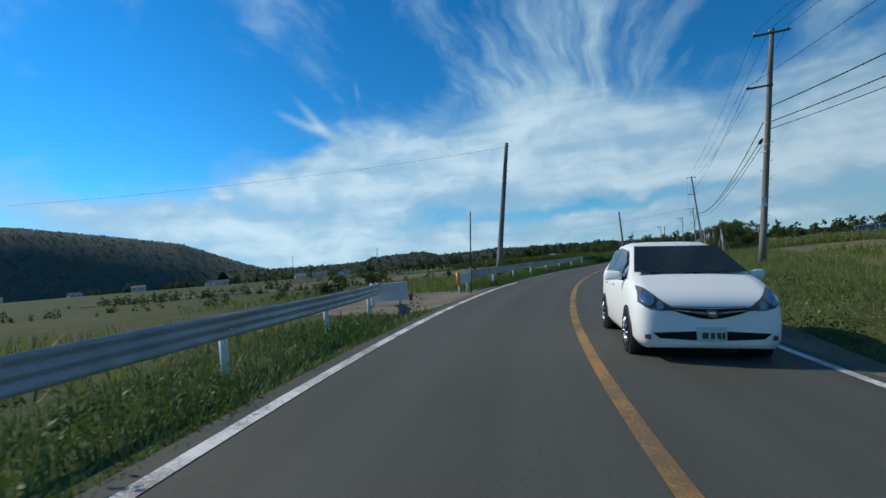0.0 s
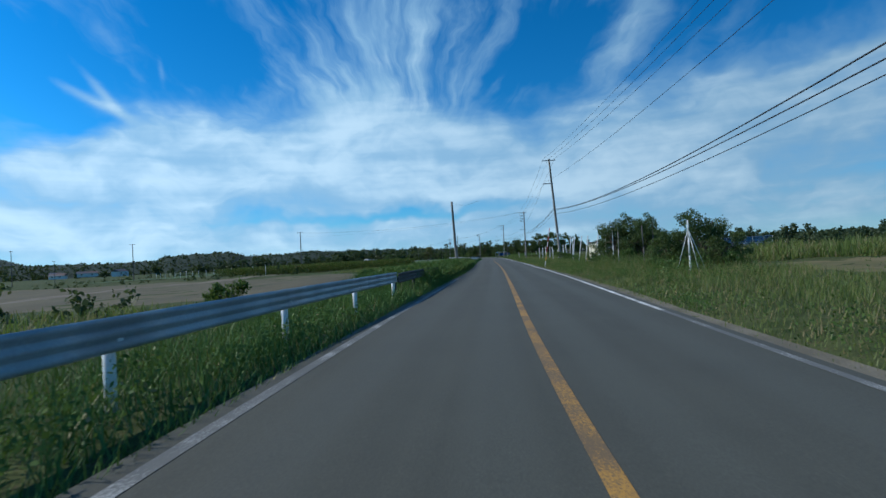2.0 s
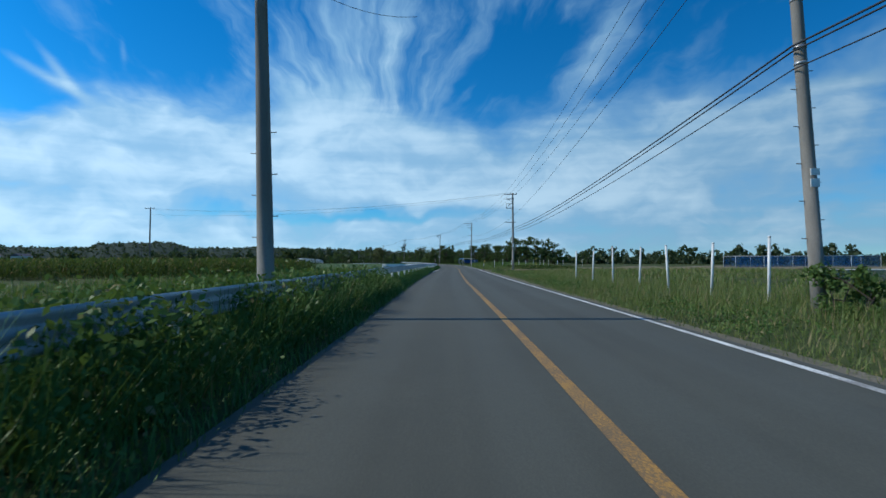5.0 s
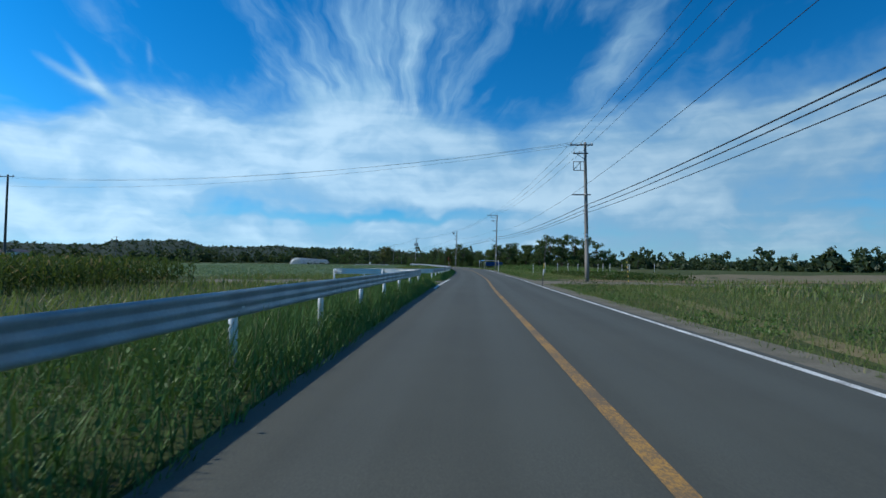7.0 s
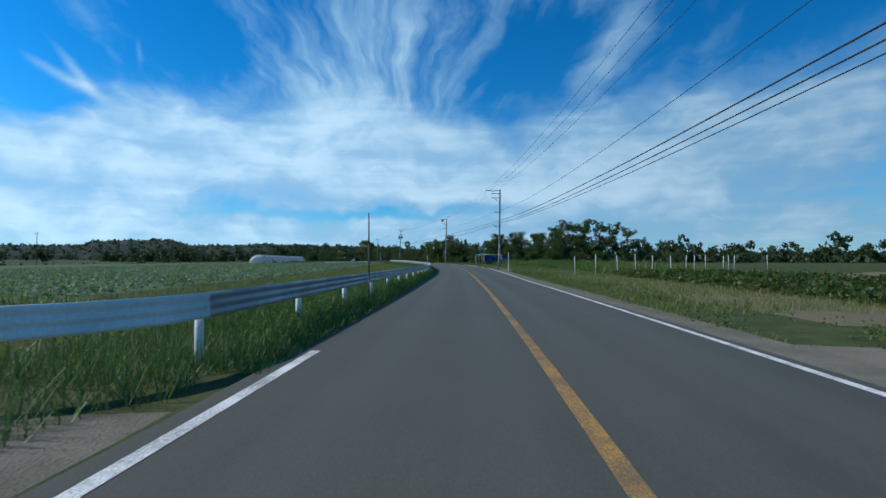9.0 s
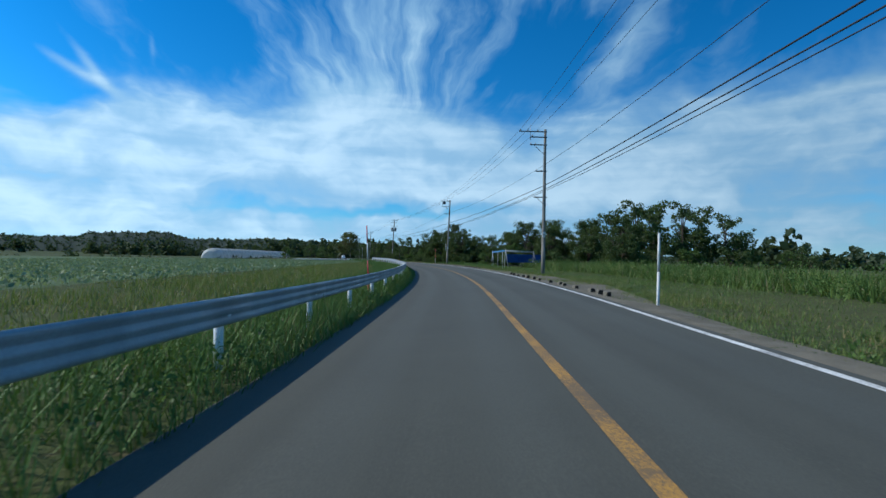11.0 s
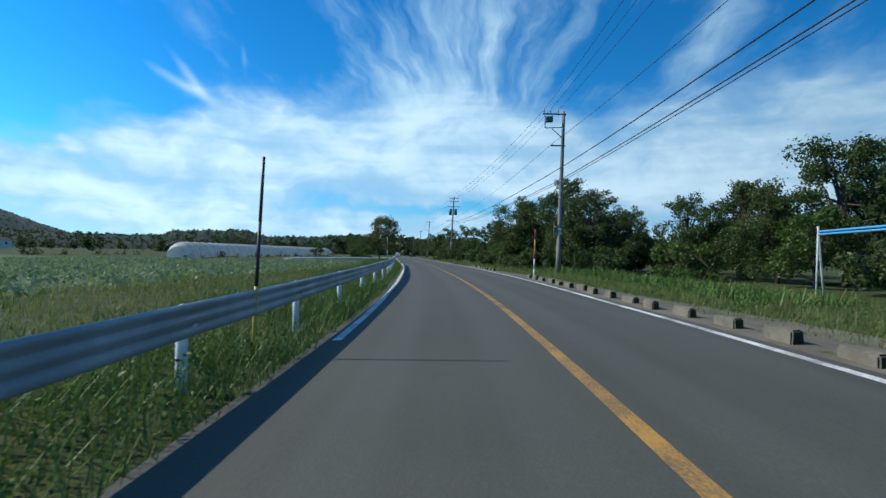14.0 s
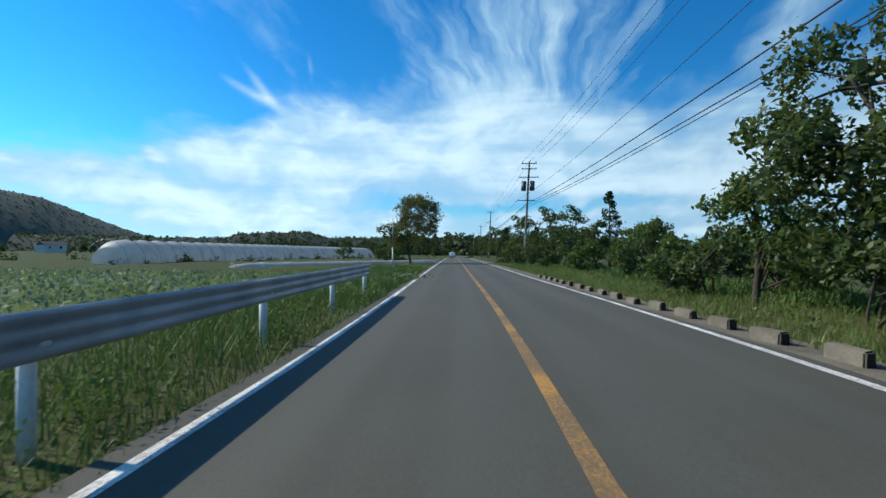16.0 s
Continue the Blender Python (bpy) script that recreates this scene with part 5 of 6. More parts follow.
# ---- cars ----
def hatchback():
    """A small hatchback, nose towards -y, on its wheels at the origin. The sides are lofted from stations along its length."""
    ob = thing("car", "white five-door hatchback with dark glass on the oncoming lane", "car")
    L, W = 3.9, 0.845
    # station: y, half-width, sill, belt height, roof half-width, roof height
    st = [(-1.95, 0.60, 0.25, 0.58, 0.55, 0.61), (-1.935, 0.70, 0.21, 0.66, 0.64, 0.70), (-1.87, 0.80, 0.19, 0.74, 0.71, 0.785), (-1.70, 0.84, 0.19, 0.83, 0.745, 0.885), (-1.38, 0.845, 0.19, 0.92, 0.755, 0.985),
          (-1.05, 0.845, 0.19, 0.98, 0.745, 1.055), (-0.22, 0.845, 0.19, 0.98, 0.60, 1.45), (0.35, 0.845, 0.19, 1.00, 0.61, 1.525), (1.0, 0.845, 0.19, 1.02, 0.60, 1.505), (1.45, 0.84, 0.20, 1.05, 0.58, 1.43),
          (1.75, 0.82, 0.24, 1.06, 0.60, 1.15), (1.90, 0.76, 0.30, 0.90, 0.60, 0.95), (1.95, 0.66, 0.34, 0.70, 0.55, 0.74)]
    bm = bmesh.new()
    rings = []
    for y, w, s, b, rw, rh in st:
        half = [(w * 0.90, s), (w * 0.985, s + 0.10), (w, (s + b) / 2), (w * 0.985, b - 0.08), (w * 0.95, b), ((w * 0.95 + rw) / 2, (b + rh) / 2 + (rh - b) * 0.04), (rw, rh - 0.03 * (rh > 1.1)), (rw * 0.85, rh), (rw * 0.4, rh + 0.012)]
        ring = [(x, z) for x, z in half] + [(-x, z) for x, z in reversed(half)]
        rings.append([bm.verts.new((x, y, z)) for x, z in ring])
    k = len(rings[0])
    for a, b in zip(rings, rings[1:]):
        for i in range(k):
            f = bm.faces.new((a[i], a[(i + 1) % k], b[(i + 1) % k], b[i]))
            f.smooth = True
    bm.faces.new(rings[0][::-1])
    bm.faces.new(rings[-1])
    bmesh.ops.recalc_face_normals(bm, faces=bm.faces)
    shell = BVHTree.FromBMesh(bm)

    def drape(name, upper, lower, mat, lift, parent, label="", cols=14, rows=5, thick=0.02):
        """A panel laid on the nose: two curves of (x, z) seen from ahead, projected back onto the body."""
        b = bmesh.new()
        grid = []
        for r in range(rows + 1):
            row = []
            for c in range(cols + 1):
                k = c / cols * (len(upper) - 1)
                i = min(int(k), len(upper) - 2)
                p = Vector(upper[i]).lerp(Vector(upper[i + 1]), k - i)
                q = Vector(lower[i]).lerp(Vector(lower[i + 1]), k - i)
                x, z = p.lerp(q, r / rows)
                hit, nrm, _, _ = shell.ray_cast(Vector((x, -4, z)), Vector((0, 1, 0)))
                row.append(b.verts.new((hit if hit else Vector((x, -1.2, z))) + Vector((0, -lift, 0)) + (nrm * lift if nrm else Vector())))
            grid.append(row)
        for r0, r1 in zip(grid, grid[1:]):
            for c in range(cols):
                b.faces.new((r0[c], r0[c + 1], r1[c + 1], r1[c])).smooth = True
        bmesh.ops.solidify(b, geom=list(b.faces), thickness=thick)
        bmesh.ops.recalc_face_normals(b, faces=b.faces)
        return part(name, b, mat, parent, label)

    body = part("body", bm, M_CARPAINT, ob, "white painted bodywork")

    def skin(name, pts, mat, lift, label=""):
        """A flush panel of glass or trim laid over the body; mirrored when it lies on a side."""
        b = bmesh.new()
        vs = [b.verts.new(Vector(p) + Vector(lift)) for p in pts]
        b.faces.new(vs)
        bmesh.ops.solidify(b, geom=list(b.faces), thickness=0.012)
        bmesh.ops.recalc_face_normals(b, faces=b.faces)
        return part(name, b, mat, ob, label)

    skin("windscreen", [(-0.72, -1.05, 1.06), (0.72, -1.05, 1.06), (0.585, -0.26, 1.43), (-0.585, -0.26, 1.43)], M_CARGLASS, (0, -0.03, 0.03), "dark raked windscreen")
    skin("rear_window", [(0.56, 1.50, 1.38), (-0.56, 1.50, 1.38), (-0.60, 1.75, 1.14), (0.60, 1.75, 1.14)], M_CARGLASS, (0, 0.03, 0.02), "dark rear window")
    for s in (-1, 1):
        q = lambda x, y, z: (s * x, y, z)
        for nm, pts in (("quarter_window", [q(0.80, -0.92, 1.00), q(0.80, -0.62, 1.00), q(0.705, -0.62, 1.19)]),
                        ("front_window", [q(0.805, -0.56, 1.01), q(0.805, 0.34, 1.02), q(0.64, 0.34, 1.44), q(0.635, -0.14, 1.40), q(0.705, -0.56, 1.215)]),
                        ("rear_side_window", [q(0.805, 0.40, 1.02), q(0.80, 1.10, 1.05), q(0.64, 1.16, 1.40), q(0.635, 0.40, 1.44)])):
            skin(nm, pts, M_CARGLASS, (s * 0.028, 0, 0.008), "dark tinted side glass")
        # headlamp: a dark housing swept up the wing, with two bright reflectors
        lamp = drape("headlight", [(s * x, z) for x, z in ((0.775, 0.93), (0.70, 0.90), (0.58, 0.79), (0.40, 0.665))], [(s * x, z) for x, z in ((0.80, 0.74), (0.72, 0.675), (0.58, 0.645), (0.40, 0.645))], M_LAMPHOUSE, 0.006, ob, "dark glassy headlight swept up the wing")
        for x, z, r in ((0.70, 0.775, 0.075), (0.575, 0.70, 0.045)):
            ring = [(s * (x + r * math.cos(a * math.tau / 12)), z + r * math.sin(a * math.tau / 12)) for a in range(7)]
            low = [(s * (x + r * math.cos(a * math.tau / 12)), z - r * math.sin(a * math.tau / 12)) for a in range(7)]
            drape("lamp_bulb", ring, low, M_CHROME, 0.012, lamp, "bright round reflector", 10, 4, 0.01)
        # mirror
        b = bmesh.new()
        box(b, (-0.115, -0.05, -0.075), (0.115, 0.055, 0.075), 0.045)
        for v in b.verts:
            v.co.z *= 1.0 - 0.30 * (s * v.co.x / 0.115 < 0) * abs(v.co.x) / 0.115
            v.co.y += 0.06 * s * v.co.x / 0.115
        for f in b.faces:
            f.smooth = True
        bmesh.ops.transform(b, verts=b.verts, matrix=pose(s * 0.955, -0.74, 1.04))
        part("mirror_arm", rodded((s * 0.80, -0.74, 0.99), (s * 0.90, -0.74, 1.01), 0.03, sides=8), M_BLACKPLASTIC, ob, "black mirror arm")
        part("wing_mirror", b, M_CARPAINT, ob, "white wing mirror")
        for y in (-0.02, 0.78):
            part("door_handle", boxed((s * 0.84 - 0.02, y + 0.1, 0.86), (s * 0.84 + 0.02, y + 0.3, 0.895), 0.012), M_CARPAINT, ob)
        for y in (-1.20, 1.28):
            part("wheel_arch", rodded((s * 0.60, y, 0.31), (s * 0.855, y, 0.31), 0.345, sides=28), M_BLACKPLASTIC, ob, "dark wheel arch")
            tyre = part("wheel", tyre_ring(s * 0.78, y), M_TYRE, ob, "black tyre")
            b = bmesh.new()
            rod(b, (s * 0.79, y, 0.30), (s * 0.872, y, 0.30), 0.055, 0.05, 12)
            for i in range(10):
                a = i * math.tau / 10
                rod(b, (s * 0.872, y + 0.04 * math.cos(a), 0.30 + 0.04 * math.sin(a)), (s * 0.865, y + 0.205 * math.cos(a), 0.30 + 0.205 * math.sin(a)), 0.020, 0.014, 6)
            part("rim", b, M_RIM, tyre, "ten-spoke alloy rim")
    us = [-1 + k / 4 for k in range(9)]
    drape("grille", [(0.44 * u, 0.668 + 0.012 * abs(u)) for u in us], [(0.44 * u, 0.545 + 0.105 * abs(u) ** 1.6) for u in us], M_BLACKPLASTIC, 0.006, ob, "curved black grille")
    drape("grille_bar", [(0.42 * u, 0.625 + 0.036 * abs(u)) for u in us], [(0.42 * u, 0.590 + 0.058 * abs(u)) for u in us], M_CHROME, 0.014, ob, "chrome grille bar", rows=2)
    drape("badge", [(-0.075, 0.655), (0.075, 0.655)], [(-0.055, 0.565), (0.055, 0.565)], M_CHROME, 0.03, ob, "plain chrome badge", 4, 3)
    drape("lower_intake", [(0.66 * u, 0.41 - 0.03 * abs(u)) for u in us], [(0.58 * u, 0.285 + 0.03 * abs(u)) for u in us], M_BLACKPLASTIC, 0.005, ob, "wide dark lower air intake")
    drape("bonnet_gap", [(0.60 * u, 0.690 + 0.010 * abs(u)) for u in us], [(0.60 * u, 0.680 + 0.010 * abs(u)) for u in us], M_BLACKPLASTIC, 0.003, ob, "dark gap under the bonnet", rows=1, thick=0.005)
    for s in (-1, 1):
        drape("fog_lamp", [(s * 0.68, 0.36), (s * 0.74, 0.35)], [(s * 0.68, 0.30), (s * 0.74, 0.30)], M_LAMPHOUSE, 0.006, ob, "small dark fog lamp", 4, 3)
    plate = part("number_plate", boxed((-0.165, -1.985, 0.29), (0.165, -1.94, 0.455), 0.006), M_PLATE, ob, "white number plate")
    for x0, x1 in ((-0.11, -0.04), (-0.015, 0.03), (0.055, 0.10), (0.11, 0.145)):
        part("plate_bar", boxed((x0, -1.990, 0.315), (x1, -1.984, 0.39), 0.0), M_PLATEBAR, plate)
    for x0, y0 in ((-0.50, -1.06), (0.06, -1.06)):
        part("wiper", rodded((x0, y0, 1.06), (x0 + 0.48, y0 + 0.12, 1.125), 0.009, sides=6), M_BLACKPLASTIC, ob)
    part("sill_trim", boxed((-0.70, -1.6, 0.155), (0.70, 1.7, 0.21), 0.02), M_BLACKPLASTIC, ob)
    for s in (-1, 1):
        part("tail_light", boxed((s * 0.70 - 0.07, 1.72, 0.82), (s * 0.70 + 0.07, 1.90, 1.08), 0.03), M_RED, ob, "red tail light")
    return ob


def tyre_ring(x, y):
    """A tyre: a rounded ring with a tread face and side walls."""
    b = bmesh.new()
    prof = [(-0.085, 0.205), (-0.095, 0.25), (-0.08, 0.29), (-0.04, 0.302), (0.04, 0.302), (0.08, 0.29), (0.095, 0.25), (0.085, 0.205)]
    n = 28
    rings = [[b.verts.new((x + dx, y + r * math.cos(i * math.tau / n), 0.302 + r * math.sin(i * math.tau / n))) for dx, r in prof] for i in range(n)]
    for i in range(n):
        p, q = rings[i], rings[(i + 1) % n]
        for j in range(len(prof)):
            f = b.faces.new((p[j], p[(j + 1) % len(prof)], q[(j + 1) % len(prof)], q[j]))
            f.smooth = True
    bmesh.ops.recalc_face_normals(b, faces=b.faces)
    return b


car = hatchback()
car.matrix_basis = pose(-0.38, 9.0, float(rise(9) + tilt(9, 1.8)) + 0.004, 0, 4.5, 14.5)
far_car = copy_thing(car, Matrix.Translation(at(445, -1.4)) @ Matrix.Rotation(radians(heading(445) + 180), 4, "Z"))
tagged(far_car, "small white car far ahead on the straight road", "car")


# ---- trees ----
def leaf_cloud(centres, radii, per, size, rg, flat=0.8, stray=0.14):
    """Leaf quads scattered in clumps round the given centres."""
    vs = []
    for c, r in zip(centres, radii):
        n = int(per * (r ** 1.6))
        d = rg.normal(size=(n, 3))
        d /= np.linalg.norm(d, axis=1)[:, None]
        p = np.asarray(c) + d * (r * rg.uniform(0.25, 1.0, n) ** 0.5 * (1 + 0.45 * (rg.uniform(0, 1, n) < stray)))[:, None] * np.array([1, 1, flat])
        t = rg.normal(size=(n, 3))
        t /= np.linalg.norm(t, axis=1)[:, None]
        nn = d * 0.7 + rg.normal(size=(n, 3)) * 0.5 + np.array([0, 0, 0.5])
        b = np.cross(nn, t)
        b /= np.linalg.norm(b, axis=1)[:, None] + 1e-9
        s = size * rg.uniform(0.6, 1.35, n)[:, None]
        vs.append(np.stack([p - t * s, p + b * s * 0.55, p + t * s, p - b * s * 0.55], 1).reshape(-1, 3))
    v = np.concatenate(vs)
    return v, np.arange(len(v)).reshape(-1, 4)


def tree_proto(name, seed, h, spread, mat, label, clumps=46, per=190, leaf=0.11, low=0.28, trunk_r=0.16, category="tree", stems=1):
    rg = np.random.RandomState(seed)
    rr = random.Random(seed)
    ob = thing(name, label, category, "roadside trees" if category == "tree" else "roadside bushes")
    bm = bmesh.new()
    centres, radii = [], []
    for st in range(stems):
        lean = Vector((rr.uniform(-0.12, 0.12), rr.uniform(-0.12, 0.12), 1)) if stems == 1 else Vector((rr.uniform(-0.4, 0.4), rr.uniform(-0.4, 0.4), 1))
        p, r = Vector((rr.uniform(-0.2, 0.2), rr.uniform(-0.2, 0.2), -0.2)) * (stems > 1) + Vector((0, 0, -0.2)), trunk_r
        pts = [p.copy()]
        for i in range(5):
            q = p + (lean + Vector((rr.uniform(-0.15, 0.15), rr.uniform(-0.15, 0.15), 0))) * (h * 0.15)
            rod(bm, p, q, r, r * 0.8, 9, caps=False)
            p, r = q, r * 0.8
            pts.append(p.copy())
        nl = max(3, clumps // stems // 3)
        for i in range(nl):
            b0 = pts[1 + rr.randrange(len(pts) - 1)]
            a = rr.uniform(0, math.tau)
            z = h * rr.uniform(low, 0.98)
            k = (z / h - low) / (1 - low)
            reach = spread * (math.sin(math.pi * min(1, 0.18 + 0.78 * k)) ** 0.7) * rr.uniform(0.45, 1.0)
            tip = Vector((math.cos(a) * reach, math.sin(a) * reach, z))
            mid = b0.lerp(tip, 0.55) + Vector((rr.uniform(-0.2, 0.2), rr.uniform(-0.2, 0.2), 0.12 * h * rr.random()))
            rod(bm, b0, mid, r * 0.6 + 0.02, r * 0.35 + 0.012, 6, caps=False)
            rod(bm, mid, tip, r * 0.35 + 0.012, 0.01, 6, caps=False)
            for j in range(3):
                c = tip + Vector((rr.gauss(0, 0.3), rr.gauss(0, 0.3), rr.gauss(0, 0.22))) * (spread * 0.42)
                if j == 2:
                    c = mid.lerp(tip, rr.random()) + Vector((rr.gauss(0, 0.2), rr.gauss(0, 0.2), rr.gauss(0, 0.2)))
                c.z = max(c.z, h * low * 0.6)
                centres.append(c)
                radii.append(spread * rr.uniform(0.09, 0.24) * (1.25 if clumps < 60 else 1.0))
    part("trunk", bm, M_BARK, ob)
    v, f = leaf_cloud(centres, radii, per, leaf, rg)
    part_mesh("crown", mesh_fast("crown", v, f, mat), ob)
    return ob


def conifer_proto(name, seed, h, spread, mat, label):
    rg = np.random.RandomState(seed)
    rr = random.Random(seed)
    ob = thing(name, label, "tree", "roadside trees")
    part("trunk", rodded((0, 0, -0.2), (0, 0, h * 0.96), 0.12, 0.02, 9), M_BARK, ob)
    cs, rs = [], []
    for i in range(90):
        k = rr.random() ** 0.8
        z = h * (0.08 + 0.9 * k)
        reach = spread * (1 - k) ** 0.8 * rr.uniform(0.3, 1.0)
        a = rr.uniform(0, math.tau)
        cs.append((math.cos(a) * reach, math.sin(a) * reach, z - reach * 0.15))
        rs.append(0.18 + 0.22 * (1 - k) * rr.uniform(0.6, 1.2) * spread / 1.5)
    v, f = leaf_cloud(cs, rs, 420, 0.075, rg, 0.6)
    part_mesh("crown", mesh_fast("crown", v, f, mat), ob)
    return ob


PROTO = {
    "oak": tree_proto("tree", 11, 6.5, 2.9, M_LEAF, "dense dark green broadleaf tree on the roadside bank", 150, 430, 0.080, 0.16),
    "oak2": tree_proto("tree", 23, 6.0, 2.6, M_LEAF, "full dark green broadleaf tree at the wood's edge", 141, 430, 0.080, 0.14),
    "ash": tree_proto("tree", 37, 7.5, 2.6, M_LEAF, "tall broadleaf tree with an open ragged crown", 132, 430, 0.080, 0.2),
    "light": tree_proto("tree", 41, 4.2, 2.1, M_LEAF2, "lighter green young tree among the bushes", 45, 330, 0.10, 0.12),
    "brown": tree_proto("tree", 53, 8.2, 3.9, M_LEAFBROWN, "broadleaf tree with browning leaves beside the lane", 126, 210, 0.11, 0.30),
    "far_oak": tree_proto("tree", 12, 6.4, 2.9, M_LEAF, "dark green broadleaf tree along the straight road", 66, 130, 0.15, 0.14),
    "far_light": tree_proto("tree", 42, 4.6, 2.3, M_LEAF2, "light green tree along the straight road", 51, 110, 0.15, 0.12),
    "bush": tree_proto("bush", 67, 2.2, 1.5, M_LEAF, "dark green rounded roadside bush", 39, 420, 0.085, 0.1, 0.05, "bush", 3),
    "bush2": tree_proto("bush", 71, 1.7, 1.3, M_LEAF2, "light green leafy roadside bush", 36, 430, 0.085, 0.08, 0.04, "bush", 3),
    "thicket": tree_proto("bush", 91, 3.9, 2.3, M_LEAF, "tall dark green thicket beside the shed", 99, 520, 0.066, 0.06, 0.06, "bush", 3),
    "pine": conifer_proto("conifer", 83, 5.8, 1.7, M_NEEDLE, "dark narrow conifer standing among the trees"),
}
PROTO_USED = set()


def plant(kind, x, y, s, turn=None, sz=None):
    """Sets out one tree; the first of a kind is the built one itself. Far trees take the coarser leaves."""
    if y > 338 or (y > 275 and x > 10):
        kind = {"oak": "far_oak", "oak2": "far_oak", "ash": "far_oak", "light": "far_light"}.get(kind, kind)
    m = Matrix.Translation((x, y, float(rise(y)) - 0.1)) @ Matrix.Rotation(radians(turn if turn is not None else (x * 37 + y * 91) % 360), 4, "Z") @ Matrix.Diagonal((s, s, sz or s, 1))
    if kind in PROTO_USED:
        return copy_thing(PROTO[kind], m)
    PROTO_USED.add(kind)
    PLACED_FIRST.append((PROTO[kind], m))


PLACED_FIRST = []
# thicket by the shed
for kind, x, y, s in (("thicket", 3.7, 76.4, 0.93), ("thicket", 3.4, 78.6, 0.70), ("thicket", 4.9, 74.2, 0.80), ("thicket", 6.2, 77.4, 0.72), ("thicket", 5.2, 75.8, 0.90), ("bush2", 3.6, 73.4, 0.7), ("bush2", 5.4, 71.8, 0.8), ("bush2", 2.2, 100.2, 0.7),
                      ("thicket", 4.2, 62.2, 0.74), ("thicket", 5.0, 61.0, 0.52), ("thicket", 2.9, 63.4, 0.52), ("bush2", 5.3, 60.2, 0.5), ("bush2", 3.6, 63.2, 0.6), ("bush2", 5.6, 68.4, 0.6), ("light", 12.0, 92.0, 0.6), ("bush2", 2.6, 99.0, 0.55), ("bush2", 1.8, 88.2, 0.5), ("bush", 8.5, 99.5, 0.6)):
    plant(kind, x, y, s)
# clump right of the straight and the wood's edge behind the tan field
for kind, x, y, s in (("oak", 9.5, 281, 1.0), ("oak2", 15, 276, 1.35), ("oak", 18.5, 280, 1.4), ("oak2", 22, 277, 1.35), ("oak", 25.5, 281, 1.3), ("oak2", 28.5, 278, 1.15), ("light", 31.5, 280, 1.1), ("oak", 14, 286, 1.35), ("oak2", 20, 287, 1.4),
                      ("bush", 11, 271, 1.5), ("bush", 16, 270, 1.5), ("bush2", 21, 271, 1.6), ("bush", 26, 272, 1.5), ("light", 36, 276, 0.55), ("oak2", 41, 282, 0.5), ("bush", 34, 268, 1.2), ("light", 47, 272, 0.5)):
    plant(kind, x, y, s)
# roadside wood on the bend
for kind, x, y, s in (("oak2", 3.2, 277.5, 1.02), ("oak", 7.5, 272, 1.0), ("oak", 0.5, 284, 1.05), ("oak2", 12, 274, 0.95), ("light", -2.0, 281, 0.8), ("oak2", -1.6, 286, 0.85), ("oak", 4.5, 289, 1.15), ("oak", 10.5, 267, 1.0), ("oak2", 5.6, 280, 0.95),
                      ("oak2", -4.4, 291.5, 0.84), ("oak", -2.4, 288.5, 0.84), ("oak2", -0.5, 295, 1.0), ("oak2", -7.4, 296, 0.72), ("oak2", -10.2, 296.2, 0.98), ("ash", -11.5, 300.4, 1.06), ("oak", -14.3, 304.0, 0.9), ("oak2", -16.2, 306.0, 1.08),
                      ("oak", -10.8, 307, 0.72), ("oak2", -13.4, 309, 0.85), ("oak2", -7.0, 303, 0.9), ("light", -18.1, 309.3, 0.78), ("bush", -17.2, 304.8, 0.95), ("bush", -15.2, 301.8, 1.0), ("bush2", -15.0, 299.6, 0.9), ("bush", -12.6, 298.6, 1.1), ("bush", -10.4, 293.6, 0.9), ("bush", -14.2, 306.4, 1.15), ("bush", -8.6, 292.0, 1.1), ("bush", -6.8, 299, 1.4), ("bush", -4.5, 303, 1.6), ("bush", -3.0, 298, 1.5), ("bush", -1.2, 304, 1.7), ("bush2", -6.0, 289.5, 1.1),
                      ("bush", -18.9, 311.5, 1.0), ("bush", -17.0, 313.0, 1.2), ("bush2", -18.6, 318.5, 1.15), ("light", -19.8, 325, 0.75), ("bush", -20.5, 321.5, 1.0), ("bush", -16.5, 320.0, 1.2), ("pine", -22.2, 334.5, 1.02), ("light", -20.5, 332, 0.75), ("bush2", -23.5, 330, 1.1),
                      ("oak2", -26, 345, 0.8), ("oak", -29, 357, 0.95), ("light", -26.5, 351, 0.8), ("oak2", -33, 366, 0.9), ("oak", -36, 376, 1.0), ("pine", -33, 371, 0.9), ("oak2", -42, 392, 0.9), ("oak", -47, 408, 1.0), ("oak2", -54, 428, 0.95), ("oak", -59, 446, 1.0), ("pine", -40, 384, 1.0),
                      ("bush2", -10.6, 296.2, 0.8), ("bush", -7.5, 294.5, 1.2), ("bush", -1.0, 276.5, 1.2), ("bush2", -5.6, 285.5, 1.2), ("bush", 3.5, 272.5, 1.3), ("oak", -64, 462, 1.0), ("oak2", -70, 480, 1.0), ("oak", -24, 341, 0.55), ("bush", -27.5, 340, 1.2), ("bush", -31, 349, 1.2), ("bush2", -36, 364, 1.2)):
    plant(kind, x, y, s)
# left of the bend
for kind, x, y, s in (("brown", -44.8, 352, 0.95), ("bush", -57, 372, 1.2), ("light", -62, 386, 0.9), ("bush2", -52, 365, 1.2), ("oak2", -76, 420, 0.9), ("oak", -84, 440, 0.9), ("oak2", -90, 458, 0.9), ("oak", -96, 490, 1.0), ("light", -80, 400, 0.9),
                      ("bush", -20, 27, 0.75), ("bush", -26, 40, 0.8), ("bush", -38, 62, 0.9), ("bush2", -14.2, 50, 0.6), ("bush2", -13.0, 62, 0.6)):
    plant(kind, x, y, s)
